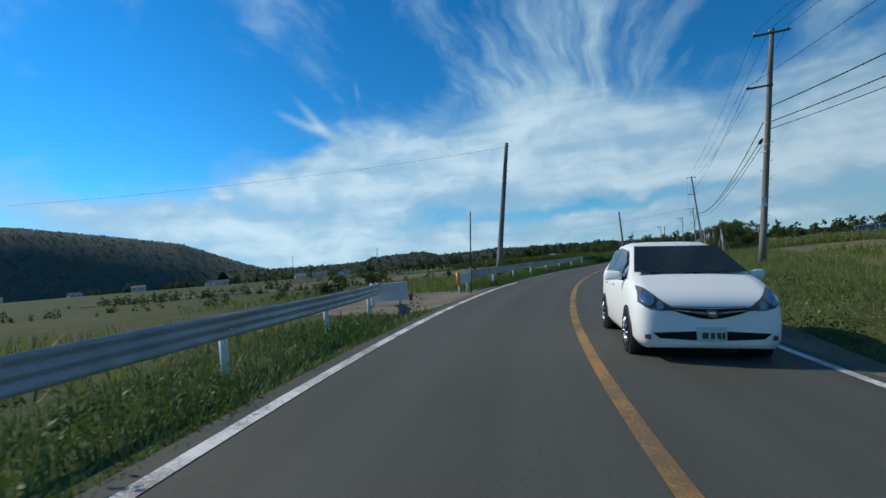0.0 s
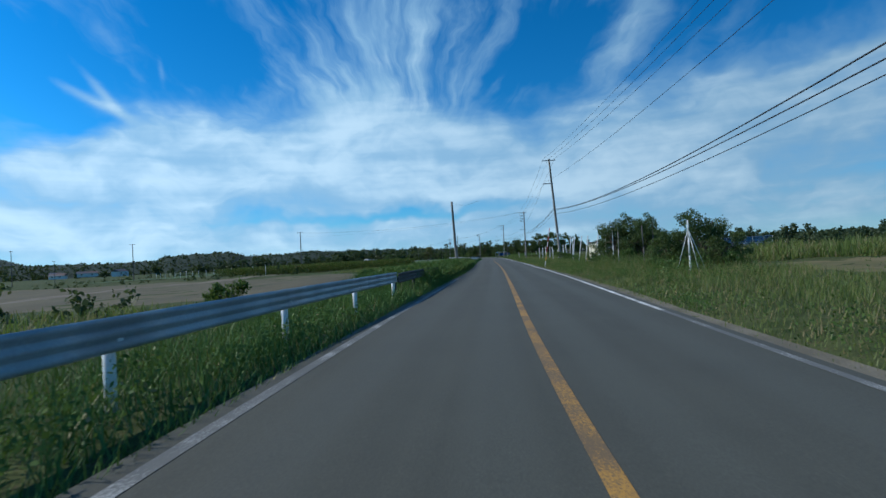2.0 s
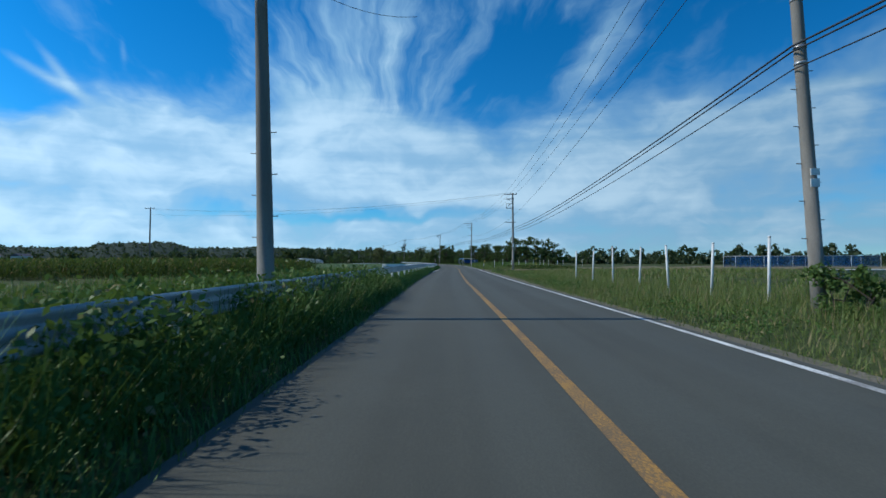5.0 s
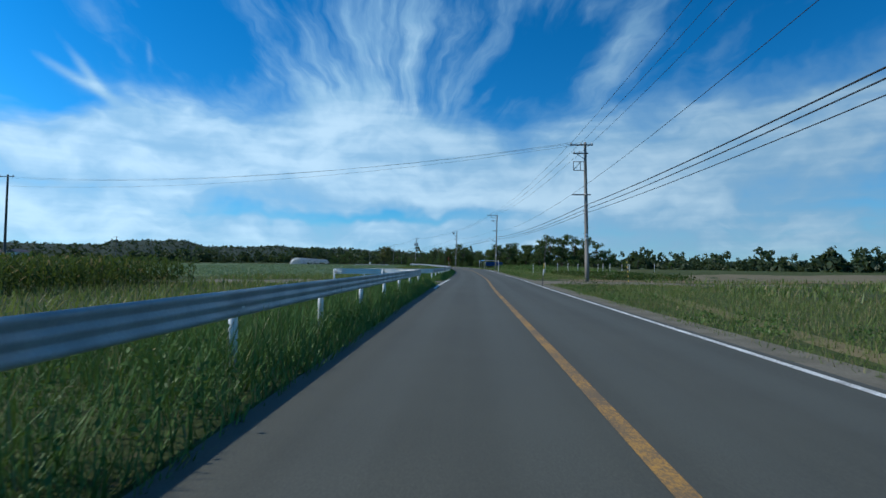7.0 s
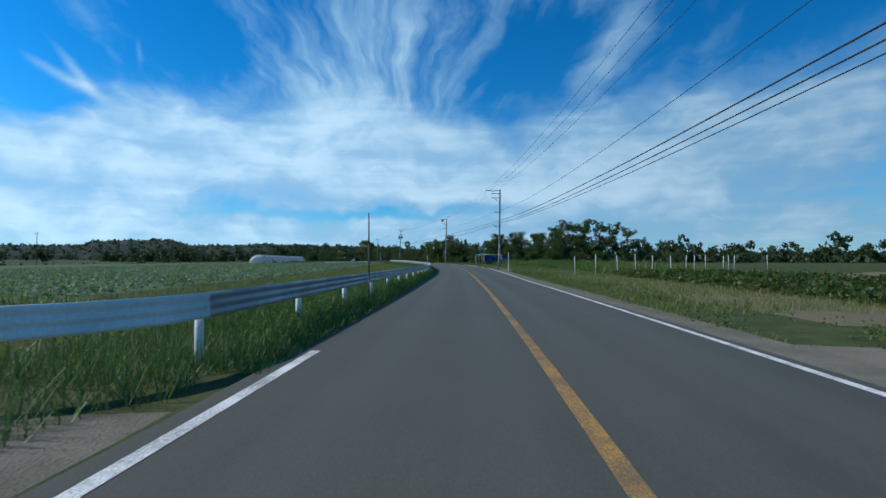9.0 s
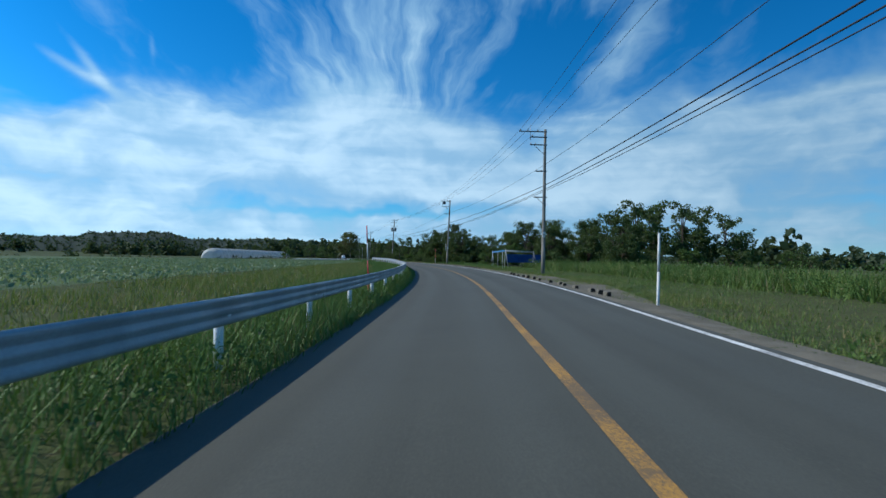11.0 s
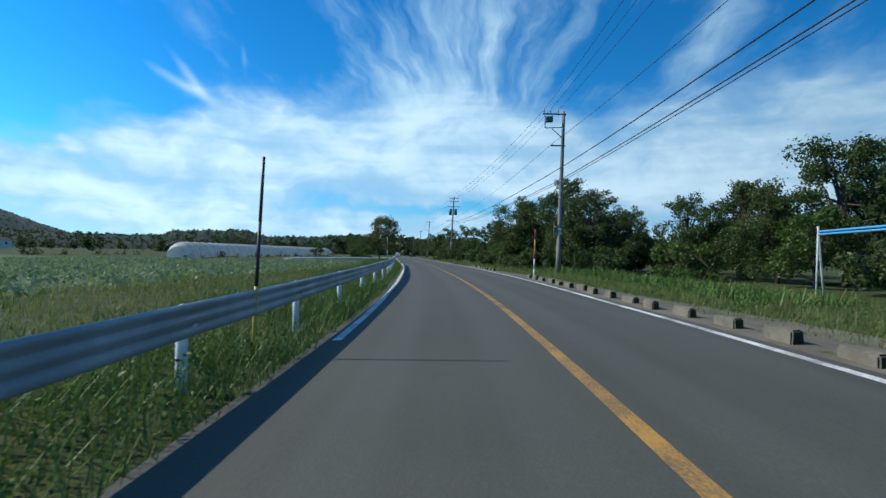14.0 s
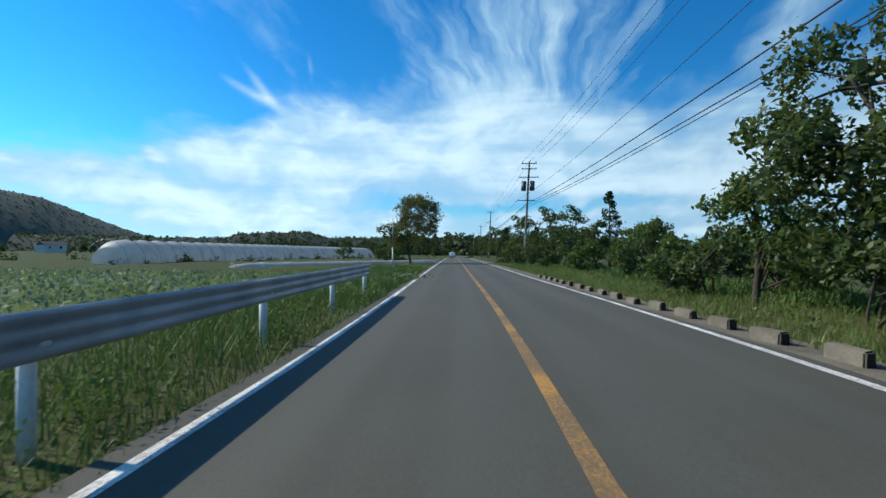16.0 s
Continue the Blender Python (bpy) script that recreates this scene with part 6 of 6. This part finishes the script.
for ob, m in PLACED_FIRST:
    ob.matrix_basis = m


def far_woods(name, pts, label, seed, mat=M_FAR, leaf=0.5, per=1.0):
    """Far tree belts: many ragged crowns in one mesh."""
    rg = np.random.RandomState(seed)
    cs, rs = [], []
    for x, y, z, h in pts:
        n = 7
        for i in range(n):
            k = i / (n - 1)
            cs.append((x + rg.normal() * h * 0.22, y + rg.normal() * h * 0.22, z + h * (0.15 + 0.72 * k)))
            rs.append(h * (0.30 - 0.14 * k) * rg.uniform(0.8, 1.25))
    v, f = [], []
    k = 0
    for c, r in zip(cs, rs):
        n = int(20 * per)
        d = rg.normal(size=(n, 3))
        d /= np.linalg.norm(d, axis=1)[:, None]
        p = np.asarray(c) + d * r * rg.uniform(0.5, 1, n)[:, None]
        t = rg.normal(size=(n, 3))
        t /= np.linalg.norm(t, axis=1)[:, None]
        b = np.cross(d + rg.normal(size=(n, 3)) * 0.4, t)
        b /= np.linalg.norm(b, axis=1)[:, None] + 1e-9
        s = r * 0.47 * rg.uniform(0.6, 1.3, n)[:, None]
        v.append(np.stack([p - t * s, p + b * s * 0.7, p + t * s, p - b * s * 0.7], 1).reshape(-1, 3))
    v = np.concatenate(v)
    return tagged(new(name, mesh_fast(name, v, np.arange(len(v)).reshape(-1, 4), mat)), label, "woods", kind="stuff")


def belt(x0, y0, x1, y1, n, h, seed, jitter=8, z=-1.0):
    rg = np.random.RandomState(seed)
    t = np.sort(rg.uniform(0, 1, n))
    return [(x0 + (x1 - x0) * s + rg.normal() * jitter, y0 + (y1 - y0) * s + rg.normal() * jitter, z, h * float(np.clip(np.exp(rg.normal(-0.22, 0.38)), 0.35, 1.6))) for s in t]


far_woods("far_woods", belt(-420, 760, -60, 660, 150, 12, 1) + belt(-110, 560, -60, 660, 26, 10, 2, 6), "dark belt of woods beyond the fields", 1)
far_woods("far_woods", belt(40, 300, 160, 250, 110, 4.8, 3, 5, -0.6) + belt(160, 250, 330, 170, 90, 3.4, 4, 8), "low dark tree belt along the far field edge", 2)
far_woods("far_woods", belt(-40, 560, 160, 470, 90, 10, 5, 10), "dark woods behind the roadside trees", 3)
far_woods("far_woods", belt(60, 150, 190, 60, 60, 1.9, 6, 6, -0.8) + belt(14, 110, 60, 130, 24, 1.7, 7, 4, -0.4) + belt(28, 112, 62, 128, 46, 1.7, 27, 2.5, -0.4), "scrubby tree belt beyond the dry field", 4)
far_woods("far_woods", belt(-160, 640, -60, 820, 40, 13, 8, 8) + belt(-200, 900, -330, 1150, 40, 13, 9, 8), "dark trees closing the end of the road", 5)
far_woods("far_woods", belt(-700, 420, -420, 700, 80, 9, 10, 14, 3.5), "scattered trees round far houses", 6)
far_woods("hedge_rows", belt(-190, 330, -60, 420, 60, 2.6, 12, 5, -0.7) + belt(-150, 200, -170, 320, 40, 2.2, 13, 4, -0.9) + belt(-95, 108, -30, 118, 40, 1.4, 14, 2, -0.4) + belt(-77, 342, -88, 428, 90, 1.2, 15, 0.9, -0.3) + belt(-70, 44, -18, 52, 90, 0.9, 16, 0.8, -0.3) + belt(-95, 60, -52, 66, 60, 1.2, 17, 2.0, -0.4) + belt(-60, 20, -16, 30, 50, 0.6, 18, 1.5, -0.3), "low hedge rows between the fields", 7, per=0.4)

def ridge(name, az0, az1, dist, prof, seed, label, mat=M_RIDGE, base=-3.0, lumps=1.0, trees=55, size=1.0, woods=M_FAR):
    """A wooded hill line seen far off: a sheet with thickness that rises to its crest and falls behind."""
    n, m = 400, 10
    vs, fs = [], []
    for i in range(n + 1):
        a = az0 + (az1 - az0) * i / n
        e = np.interp(a, [p[0] for p in prof], [p[1] for p in prof])
        crest = dist * math.tan(radians(e)) + lumps * dist * 0.0026 * noise.fractal((a * 1.1, seed, 0), 1.0, 2.0, 5)
        for j in range(m + 1):
            s = j / m
            d = dist * (1 + 0.35 * (s - 0.5))
            z = base + (max(crest, 1) - base) * math.sin(math.pi * s) ** 0.8 
            vs.append((-math.sin(radians(a)) * d, 150 + math.cos(radians(a)) * d, z))
            if i < n and j < m:
                k = i * (m + 1) + j
                fs.append((k, k + m + 1, k + m + 2, k + 1))
    # a wooded skin of ragged crowns on the near slope
    rg = np.random.RandomState(int(seed * 10))
    v = np.array([tuple(p) for p in vs]).reshape(n + 1, m + 1, 3)
    k = int(trees * (az1 - az0))
    i, j = rg.uniform(0, n, k), rg.uniform(0.0, 0.52, k) ** 1.3 * m
    a, b, s, u = i.astype(int), j.astype(int), (i % 1)[:, None], (j % 1)[:, None]
    b1 = np.minimum(b + 1, m)
    q = (v[a, b] * (1 - u) + v[a, b1] * u) * (1 - s) + (v[a + 1, b] * (1 - u) + v[a + 1, b1] * u) * s
    r = dist * 0.0013 * rg.uniform(0.5, 1.3, k) * size
    cs = np.repeat(q + np.stack([0 * r, 0 * r, r * 0.4], 1), 9, 0)
    rs = np.repeat(r, 9)
    d = rg.normal(size=(k * 9, 3))
    d /= np.linalg.norm(d, axis=1)[:, None]
    d[:, 2] = np.abs(d[:, 2]) * 1.2
    c = cs + d * (rs * rg.uniform(0.4, 1, k * 9))[:, None]
    t = rg.normal(size=(k * 9, 3)) * (rs * 0.5)[:, None]
    b = rg.normal(size=(k * 9, 3)) * (rs * 0.4)[:, None]
    w = np.stack([c - t, c + b, c + t, c - b], 1).reshape(-1, 3)
    tagged(new("far_woods", mesh_fast("far_woods", w, np.arange(len(w)).reshape(-1, 4), woods)), "hazy dark woods covering a far hill", "woods", kind="stuff")
    return tagged(new(name, mesh_of(name, vs, fs, mat, True)), label, "hill", kind="structure")


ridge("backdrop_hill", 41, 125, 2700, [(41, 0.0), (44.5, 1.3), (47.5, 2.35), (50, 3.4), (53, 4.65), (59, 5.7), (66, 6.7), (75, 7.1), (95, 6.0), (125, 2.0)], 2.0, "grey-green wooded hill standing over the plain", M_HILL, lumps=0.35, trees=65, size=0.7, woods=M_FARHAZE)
ridge("backdrop_ridge", -10, 52, 1300, [(-10, 0.3), (0, 0.9), (8, 1.25), (14, 1.5), (19, 1.6), (21.5, 1.75), (24, 1.55), (28, 1.55), (30, 2.1), (33, 1.95), (35.4, 1.95), (36.8, 1.5), (40, 1.45), (44, 1.5), (52, 1.6)], 5.0, "low dark wooded ridge beyond the fields")
ridge("backdrop_ridge", -75, -8, 1600, [(-75, 0.3), (-50, 0.35), (-35, 0.45), (-20, 0.5), (-8, 0.45)], 9.0, "faint wooded ridge on the far side")


# ---- grass, weeds and crops ----
def blades(name, pts, h, w, mat, label, seed, cat="grass", bend=0.6):
    """Bent grass blades at the given feet; h and w are a height and a width for each."""
    rg = np.random.RandomState(seed)
    pts = np.asarray(pts, np.float32)
    n = len(pts)
    a = rg.uniform(0, 2 * np.pi, n)
    d = np.stack([np.cos(a), np.sin(a), 0 * a], 1)
    s = np.stack([-np.sin(a), np.cos(a), 0 * a], 1)
    h, w = np.asarray(h)[:, None], np.asarray(w)[:, None]
    b = rg.uniform(0.1, bend * 2, n)[:, None]
    up = np.array([0, 0, 1.0])
    t = pts + up * h * (1 - 0.25 * b) + d * h * b * 0.8
    v = np.stack([pts - s * w * 0.55, pts + s * w * 0.55, t + s * w * 0.12, t - s * w * 0.12], 1).reshape(-1, 3)
    f = np.arange(n * 4).reshape(n, 4)
    return tagged(new(name, mesh_fast(name, v, f, mat)), label, cat, kind="stuff")


_ty = np.arange(-60, 480, 0.5)
_tn = np.array([(at(y, 1) - at(y, 0)) for y in _ty])


def feet(n, y0, y1, o0, o1, rg, power=1.0):
    """Feet along the road between two offsets, in uneven tufts."""
    y = rg.uniform(y0, y1, n)
    u = rg.uniform(0, 1, n) ** power
    lo = np.array([o0(v) for v in y]) if callable(o0) else np.full(n, o0)
    o = lo + (o1 - lo) * u
    y = y + rg.normal(0, 0.04, n)
    nx, ny = np.interp(y, _ty, _tn[:, 0]), np.interp(y, _ty, _tn[:, 1])
    return np.stack([line_x(y) + o * nx, y + o * ny, rise(y) - 0.07 + tilt(y, o)], 1), y, o


def clumpy(p, seed):
    return np.array([noise.noise((x * 0.35, y * 0.35, seed)) for x, y, z in p]) * 0.5 + 0.5


def verge(name, n, y0, y1, o0, o1, hfun, mat, label, seed, wide=1.0, power=1.0, keep=None):
    rg = np.random.RandomState(seed)
    p, y, o = feet(n, y0, y1, o0, o1, rg, power)
    c = clumpy(p, seed * 1.7)
    k = rg.uniform(0, 1, n) < 0.25 + 1.1 * c
    if keep is not None:
        k &= keep(p[:, 0], y, o)
    p, y, o, c = p[k], y[k], o[k], c[k]
    h = hfun(y, o) * (0.6 + 0.75 * c) * rg.uniform(0.45, 1.15, len(p)) * (1 + (rg.uniform(0, 1, len(p)) < 0.012) * 0.25)
    w = (0.012 + 0.022 * rg.uniform(0, 1, len(p))) * wide
    return blades(name, p, h, w, mat, label, seed)


def no_lane(x, y, o):
    """Keeps grass off the side lanes, with an uneven edge."""
    w = y + 0.9 * np.sin(o * 2.1 + y * 0.8) + 0.5 * np.sin(o * 5.3 + y * 2.9)
    return ~(((w > 155.8) & (w < 162.4 + 1.6 * np.clip((o + 5.2) / 2.0, 0, 1))) | ((w > 14.2 - 1.2 * np.clip((o + 5.2) / 2.0, 0, 1)) & (w < 23.2)))



no_track = lambda x, y, o: ~((y > 158.6 + 0.4 * np.sin(o * 3)) & (y < 163.6 + 3.5 * np.clip(1 - (o - 2.9) / 6, 0, 1)) & (o < 24)) & ~((y > 77) & (y < 96) & (o > 8.6) & (o < 20))
bare = lambda x, y: (x > 6.0 + 0.8 * np.sin(y * 0.9)) & (y > 40) & (y < 66 + 0.7 * np.sin(x * 0.7))
LE = lambda y: -width_left(y) - 0.20
RE = lambda y: width_right(y) + np.interp(y, [0, 6, 13, 26, 34, 46, 50, 56, 60, 118, 125, 208, 218, 226, 238, 243, 262, 273, 285, 291, 300, 315], [0.45, 0.4, 0.75, 0.75, 0.32, 0.28, 0.34, 0.32, 0.28, 0.26, 0.55, 0.6, 2.2, 3.4, 3.3, 2.75, 2.9, 2.05, 2.0, 0.8, 0.75, 0.75])
def tall_left(y, o):
    """Low grass at the asphalt, rising under the rail and to tall growth where the rail is missing."""
    low = np.interp(y, [-40, 20, 24, 50, 56, 104, 110, 150, 166, 175, 320], [0.20, 0.22, 0.30, 0.44, 0.44, 0.52, 0.58, 0.50, 0.32, 0.42, 0.44]) * np.clip(0.32 + (-o - 2.9) * 0.95, 0.30, 1.2)
    wild = np.interp(y, [54, 60, 104, 112], [0, 1.05, 1.0, 0]) * np.clip((-o - 3.15) / 0.55, 0, 1)
    return np.maximum(low, wild)


def tall_right(y, o):
    """Verge on the other side: low by the road, man-high weeds before the thicket."""
    low = np.interp(y, [-20, 30, 50, 60, 100, 120, 150, 190, 210, 255, 275, 330], [0.26, 0.20, 0.24, 0.36, 0.40, 0.24, 0.19, 0.18, 0.14, 0.17, 0.30, 0.36]) * np.clip(0.40 + (o - 2.9) * 0.28, 0.35, np.where(y > 205, 0.85, 1.35))
    wild = np.interp(y, [55, 61, 76, 82], [0, 0.8, 0.95, 0]) * np.clip((o - 4.8) / 2.4, 0, 1)
    return np.maximum(low, wild)


verge("verge_grass", 140000, -8, 175, LE, -6.8, tall_left, M_GRASS, "lush green verge grass along the guard rail", 3, 0.62, 1.3, no_lane)
verge("verge_grass", 110000, 164, 335, LE, -6.8, tall_left, M_GRASS, "lush green verge grass along the guard rail", 4, 0.62, 1.35, no_lane)
verge("verge_grass", 185000, -8, 160, RE, 12, tall_right, M_GRASSDRY, "rough green and straw-coloured verge grass", 5, 0.55, 1.25, lambda x, y, o: no_track(x, y, o) & ~bare(x, y))
verge("verge_grass", 60000, 155, 206, RE, 12, tall_right, M_GRASSDRY, "rough green and straw-coloured verge grass", 16, 0.62, 1.25, lambda x, y, o: no_track(x, y, o) & ~((y > 164) & (y < 171.5 + 0.4 * np.sin(o * 2)) & (o > 4.2)))
verge("verge_grass", 110000, 204, 350, RE, 12, tall_right, M_GRASSLIT, "fresh green verge grass behind the kerb blocks", 6, 0.62, 1.25, no_track)
verge("field_grass", 60000, -30, 175, -7.0, -22, lambda y, o: 0.45 + 0 * y, M_GRASSDRY, "rough grass and weeds behind the rail", 7, 1.9, 1.2, lambda x, y, o: no_lane(x, y, o) & ~((y > 53) & (y < 104) & (x < -13.4)))
verge("field_grass", 75000, 170, 335, -6.6, -14, lambda y, o: np.interp(y, [170, 205, 215, 245, 260, 345], [0.2, 0.25, 0.42, 0.42, 0.2, 0.16]), M_GRASSDRY, "rough mixed weeds between rail and cabbage field", 8, 1.0, 1.0, no_lane)
verge("wild_grass", 70000, 55, 110, -3.45, -6.8, lambda y, o: 1.0 + 0 * y, M_GRASS, "tall wild grass and weeds along the field edge", 17, 0.7, 0.9)
verge("field_grass", 70000, 0, 240, 12, 42, lambda y, o: 0.45 + 0 * y, M_GRASSDRY, "rough meadow grass beyond the verge", 9, 2.4, 1.3, lambda x, y, o: no_track(x, y, o) & ~((y > 168) & (x > 2)) & ~bare(x, y))
verge("field_weeds", 22000, 64, 80, 12.5, 48, lambda y, o: 1.15 + 0 * y, M_GRASSDRY, "tall rough weeds along the dry field", 14, 2.2, 1.1, lambda x, y, o: ~bare(x, y))
verge("shoulder_tufts", 60000, 205, 312, lambda y: width_right(y) + 0.45, 7.0, lambda y, o: 0.12 + 0.04 * (o - 3), M_GRASSDRY, "sparse low tufts on the dusty shoulder", 15, 0.6, 0.8, lambda x, y, o: (np.sin(x * 2.3 + y * 1.1) + np.sin(y * 1.7 - x * 0.6) + np.sin(y * 0.53) + 0.55 * (o - 4.2)) > 0.7)
verge("reeds", 34000, 206, 268, 12.2, 22, lambda y, o: 1.0 + 0 * y, M_GRASSLIT, "tall green reeds and weeds before the trees", 10, 1.6, 0.9)
verge("reeds", 9000, 270, 330, 7.4, 10, lambda y, o: 0.5 + 0 * y, M_GRASS, "tall green weeds at the foot of the trees", 12, 1.8, 0.9)


def weeds(name, n, y0, y1, o0, o1, size, mat, label, seed, hmax=0.5, keep=None):
    """Leafy weeds: small whorls of broad leaves."""
    rg = np.random.RandomState(seed)
    p, y, o = feet(n, y0, y1, o0, o1, rg, 1.2)
    k = clumpy(p, seed * 2.3) > 0.44
    if keep is not None:
        k &= keep(p[:, 0], y, o)
    p = p[k]
    cs = p + np.array([0, 0, 1.0]) * rg.uniform(0.08, hmax, len(p))[:, None]
    v, f = leaf_cloud(cs, rg.uniform(0.12, 0.26, len(cs)) * (1 + 0.5 * (hmax > 0.6)), 190, size * 1.15, rg, 0.9, 0.03)
    return tagged(new(name, mesh_fast(name, v, f, mat)), label, "weeds", kind="stuff")


weeds("weeds", 2000, 4, 124, lambda y: RE(y) + 0.22, 5.2, 0.024, M_WEED, "leafy green weeds at the road edge", 21, 0.34)
weeds("weeds", 700, 50, 80, 4.6, 10.5, 0.026, M_WEED, "tall leafy green weeds among the grass", 25, 0.85)
weeds("weeds", 3000, 0, 154, lambda y: LE(y) - 0.30, -5.0, 0.026, M_WEED, "leafy green weeds under the guard rail", 22, 0.42, no_lane)
weeds("weeds", 3600, 56, 108, -3.5, -5.6, 0.040, M_WEED, "tall broad-leaved weeds along the field edge", 27, 0.95)
weeds("weeds", 3100, 164, 330, lambda y: LE(y) - 0.30, -4.8, 0.026, M_WEED, "leafy green weeds under the guard rail", 23, 0.38, no_lane)
weeds("weeds", 800, 124, 206, lambda y: RE(y) + 0.2, 6, 0.030, M_WEED, "low leafy weeds at the meadow's edge", 28, 0.22, no_track)
weeds("weeds", 260, 149, 157.5, 4.2, 9.5, 0.026, M_GRASSWEED, "dark bushy weeds beside the farm track", 29, 0.6)
weeds("weeds", 600, 262, 330, lambda y: RE(y) + 0.2, 9, 0.032, M_WEED, "leafy green weeds behind the kerb blocks", 24, 0.4)
weeds("weeds", 900, 214, 264, 11.8, 16.5, 0.040, M_WEED, "tall bushy green weeds before the trees", 26, 1.15)


def rows_of_plants(name, mat, label, seed, x0, x1, y0, y1, row, step, r, per, leaf, keep=None, height=0.2, flat=0.8):
    rg = np.random.RandomState(seed)
    X, Y = np.meshgrid(np.arange(x0, x1, row), np.arange(y0, y1, step))
    x, y = X.ravel() + rg.normal(0, 0.06, X.size), Y.ravel() + rg.normal(0, step * 0.2, X.size)
    if keep is not None:
        k = keep(x, y)
        x, y = x[k], y[k]
    cs = np.stack([x, y, rise(y) - 0.03 + height * rg.uniform(0.8, 1.2, len(x))], 1)
    v, f = leaf_cloud(cs, rg.uniform(0.7, 1.25, len(x)) * r, per, leaf, rg, flat)
    return tagged(new(name, mesh_fast(name, v, f, mat)), label, "crop", kind="stuff")


rows_of_plants("cabbage_plants", M_CROP, "rows of pale blue-green cabbage plants", 31, -75, -19.5, 169, 320, 0.75, 0.62, 0.25, 42, 0.125, lambda x, y: x < -19.5 - (y - 168) * 0.072, 0.14, 0.55)
rows_of_plants("crop_plants", M_CORN, "rows of dark green root crop", 32, 4.2, 12.6, 170.5, 199.5, 0.7, 0.4, 0.30, 120, 0.11, None, 0.25)


def corn(name, x0, x1, y0, y1, seed, h=1.75):
    """Corn: upright stalks with long drooping leaves."""
    rg = np.random.RandomState(seed)
    X, Y = np.meshgrid(np.arange(x0, x1, 0.75), np.arange(y0, y1, 0.34))
    n = X.size
    p = np.stack([X.ravel() + rg.normal(0, 0.06, n), Y.ravel() + rg.normal(0, 0.08, n), rise(Y.ravel()) - 0.1], 1)
    vs = []
    hh = h * rg.uniform(0.85, 1.12, n)
    for j in range(8):
        a = rg.uniform(0, 2 * np.pi, n)
        d = np.stack([np.cos(a), np.sin(a), 0 * a], 1)
        s = np.stack([-np.sin(a), np.cos(a), 0 * a], 1)
        z = (hh * (0.2 + 0.1 * j))[:, None] * np.array([0, 0, 1.0])
        l, w = 0.5 * rg.uniform(0.7, 1.2, n)[:, None], 0.045
        q = p + z
        m = q + d * l * 0.55 + np.array([0, 0, 0.2])
        t = q + d * l + np.array([0, 0, -0.05])
        vs.append(np.stack([q - s * w * 0.4, q + s * w * 0.4, m + s * w, m - s * w, t + s * 0.01, t - s * 0.01], 1))
    a = rg.uniform(0, 2 * np.pi, n)
    s = np.stack([-np.sin(a), np.cos(a), 0 * a], 1) * 0.015
    top = p + hh[:, None] * np.array([0, 0, 1.0])
    vs.append(np.stack([p - s, p + s, (p + top) / 2 + s, (p + top) / 2 - s, top + s, top - s], 1))
    v = np.concatenate(vs).reshape(-1, 3)
    k = np.arange(len(v) // 6)[:, None] * 6
    f = np.concatenate([k + np.array([0, 1, 2, 3]), k + np.array([3, 2, 4, 5])])
    return tagged(new(name, mesh_fast(name, v, f, M_CORN)), "field of tall green corn with drooping leaves", "corn", kind="stuff")


corn("corn_plants", -56, -23.5, 126, 154, 41, 1.5)
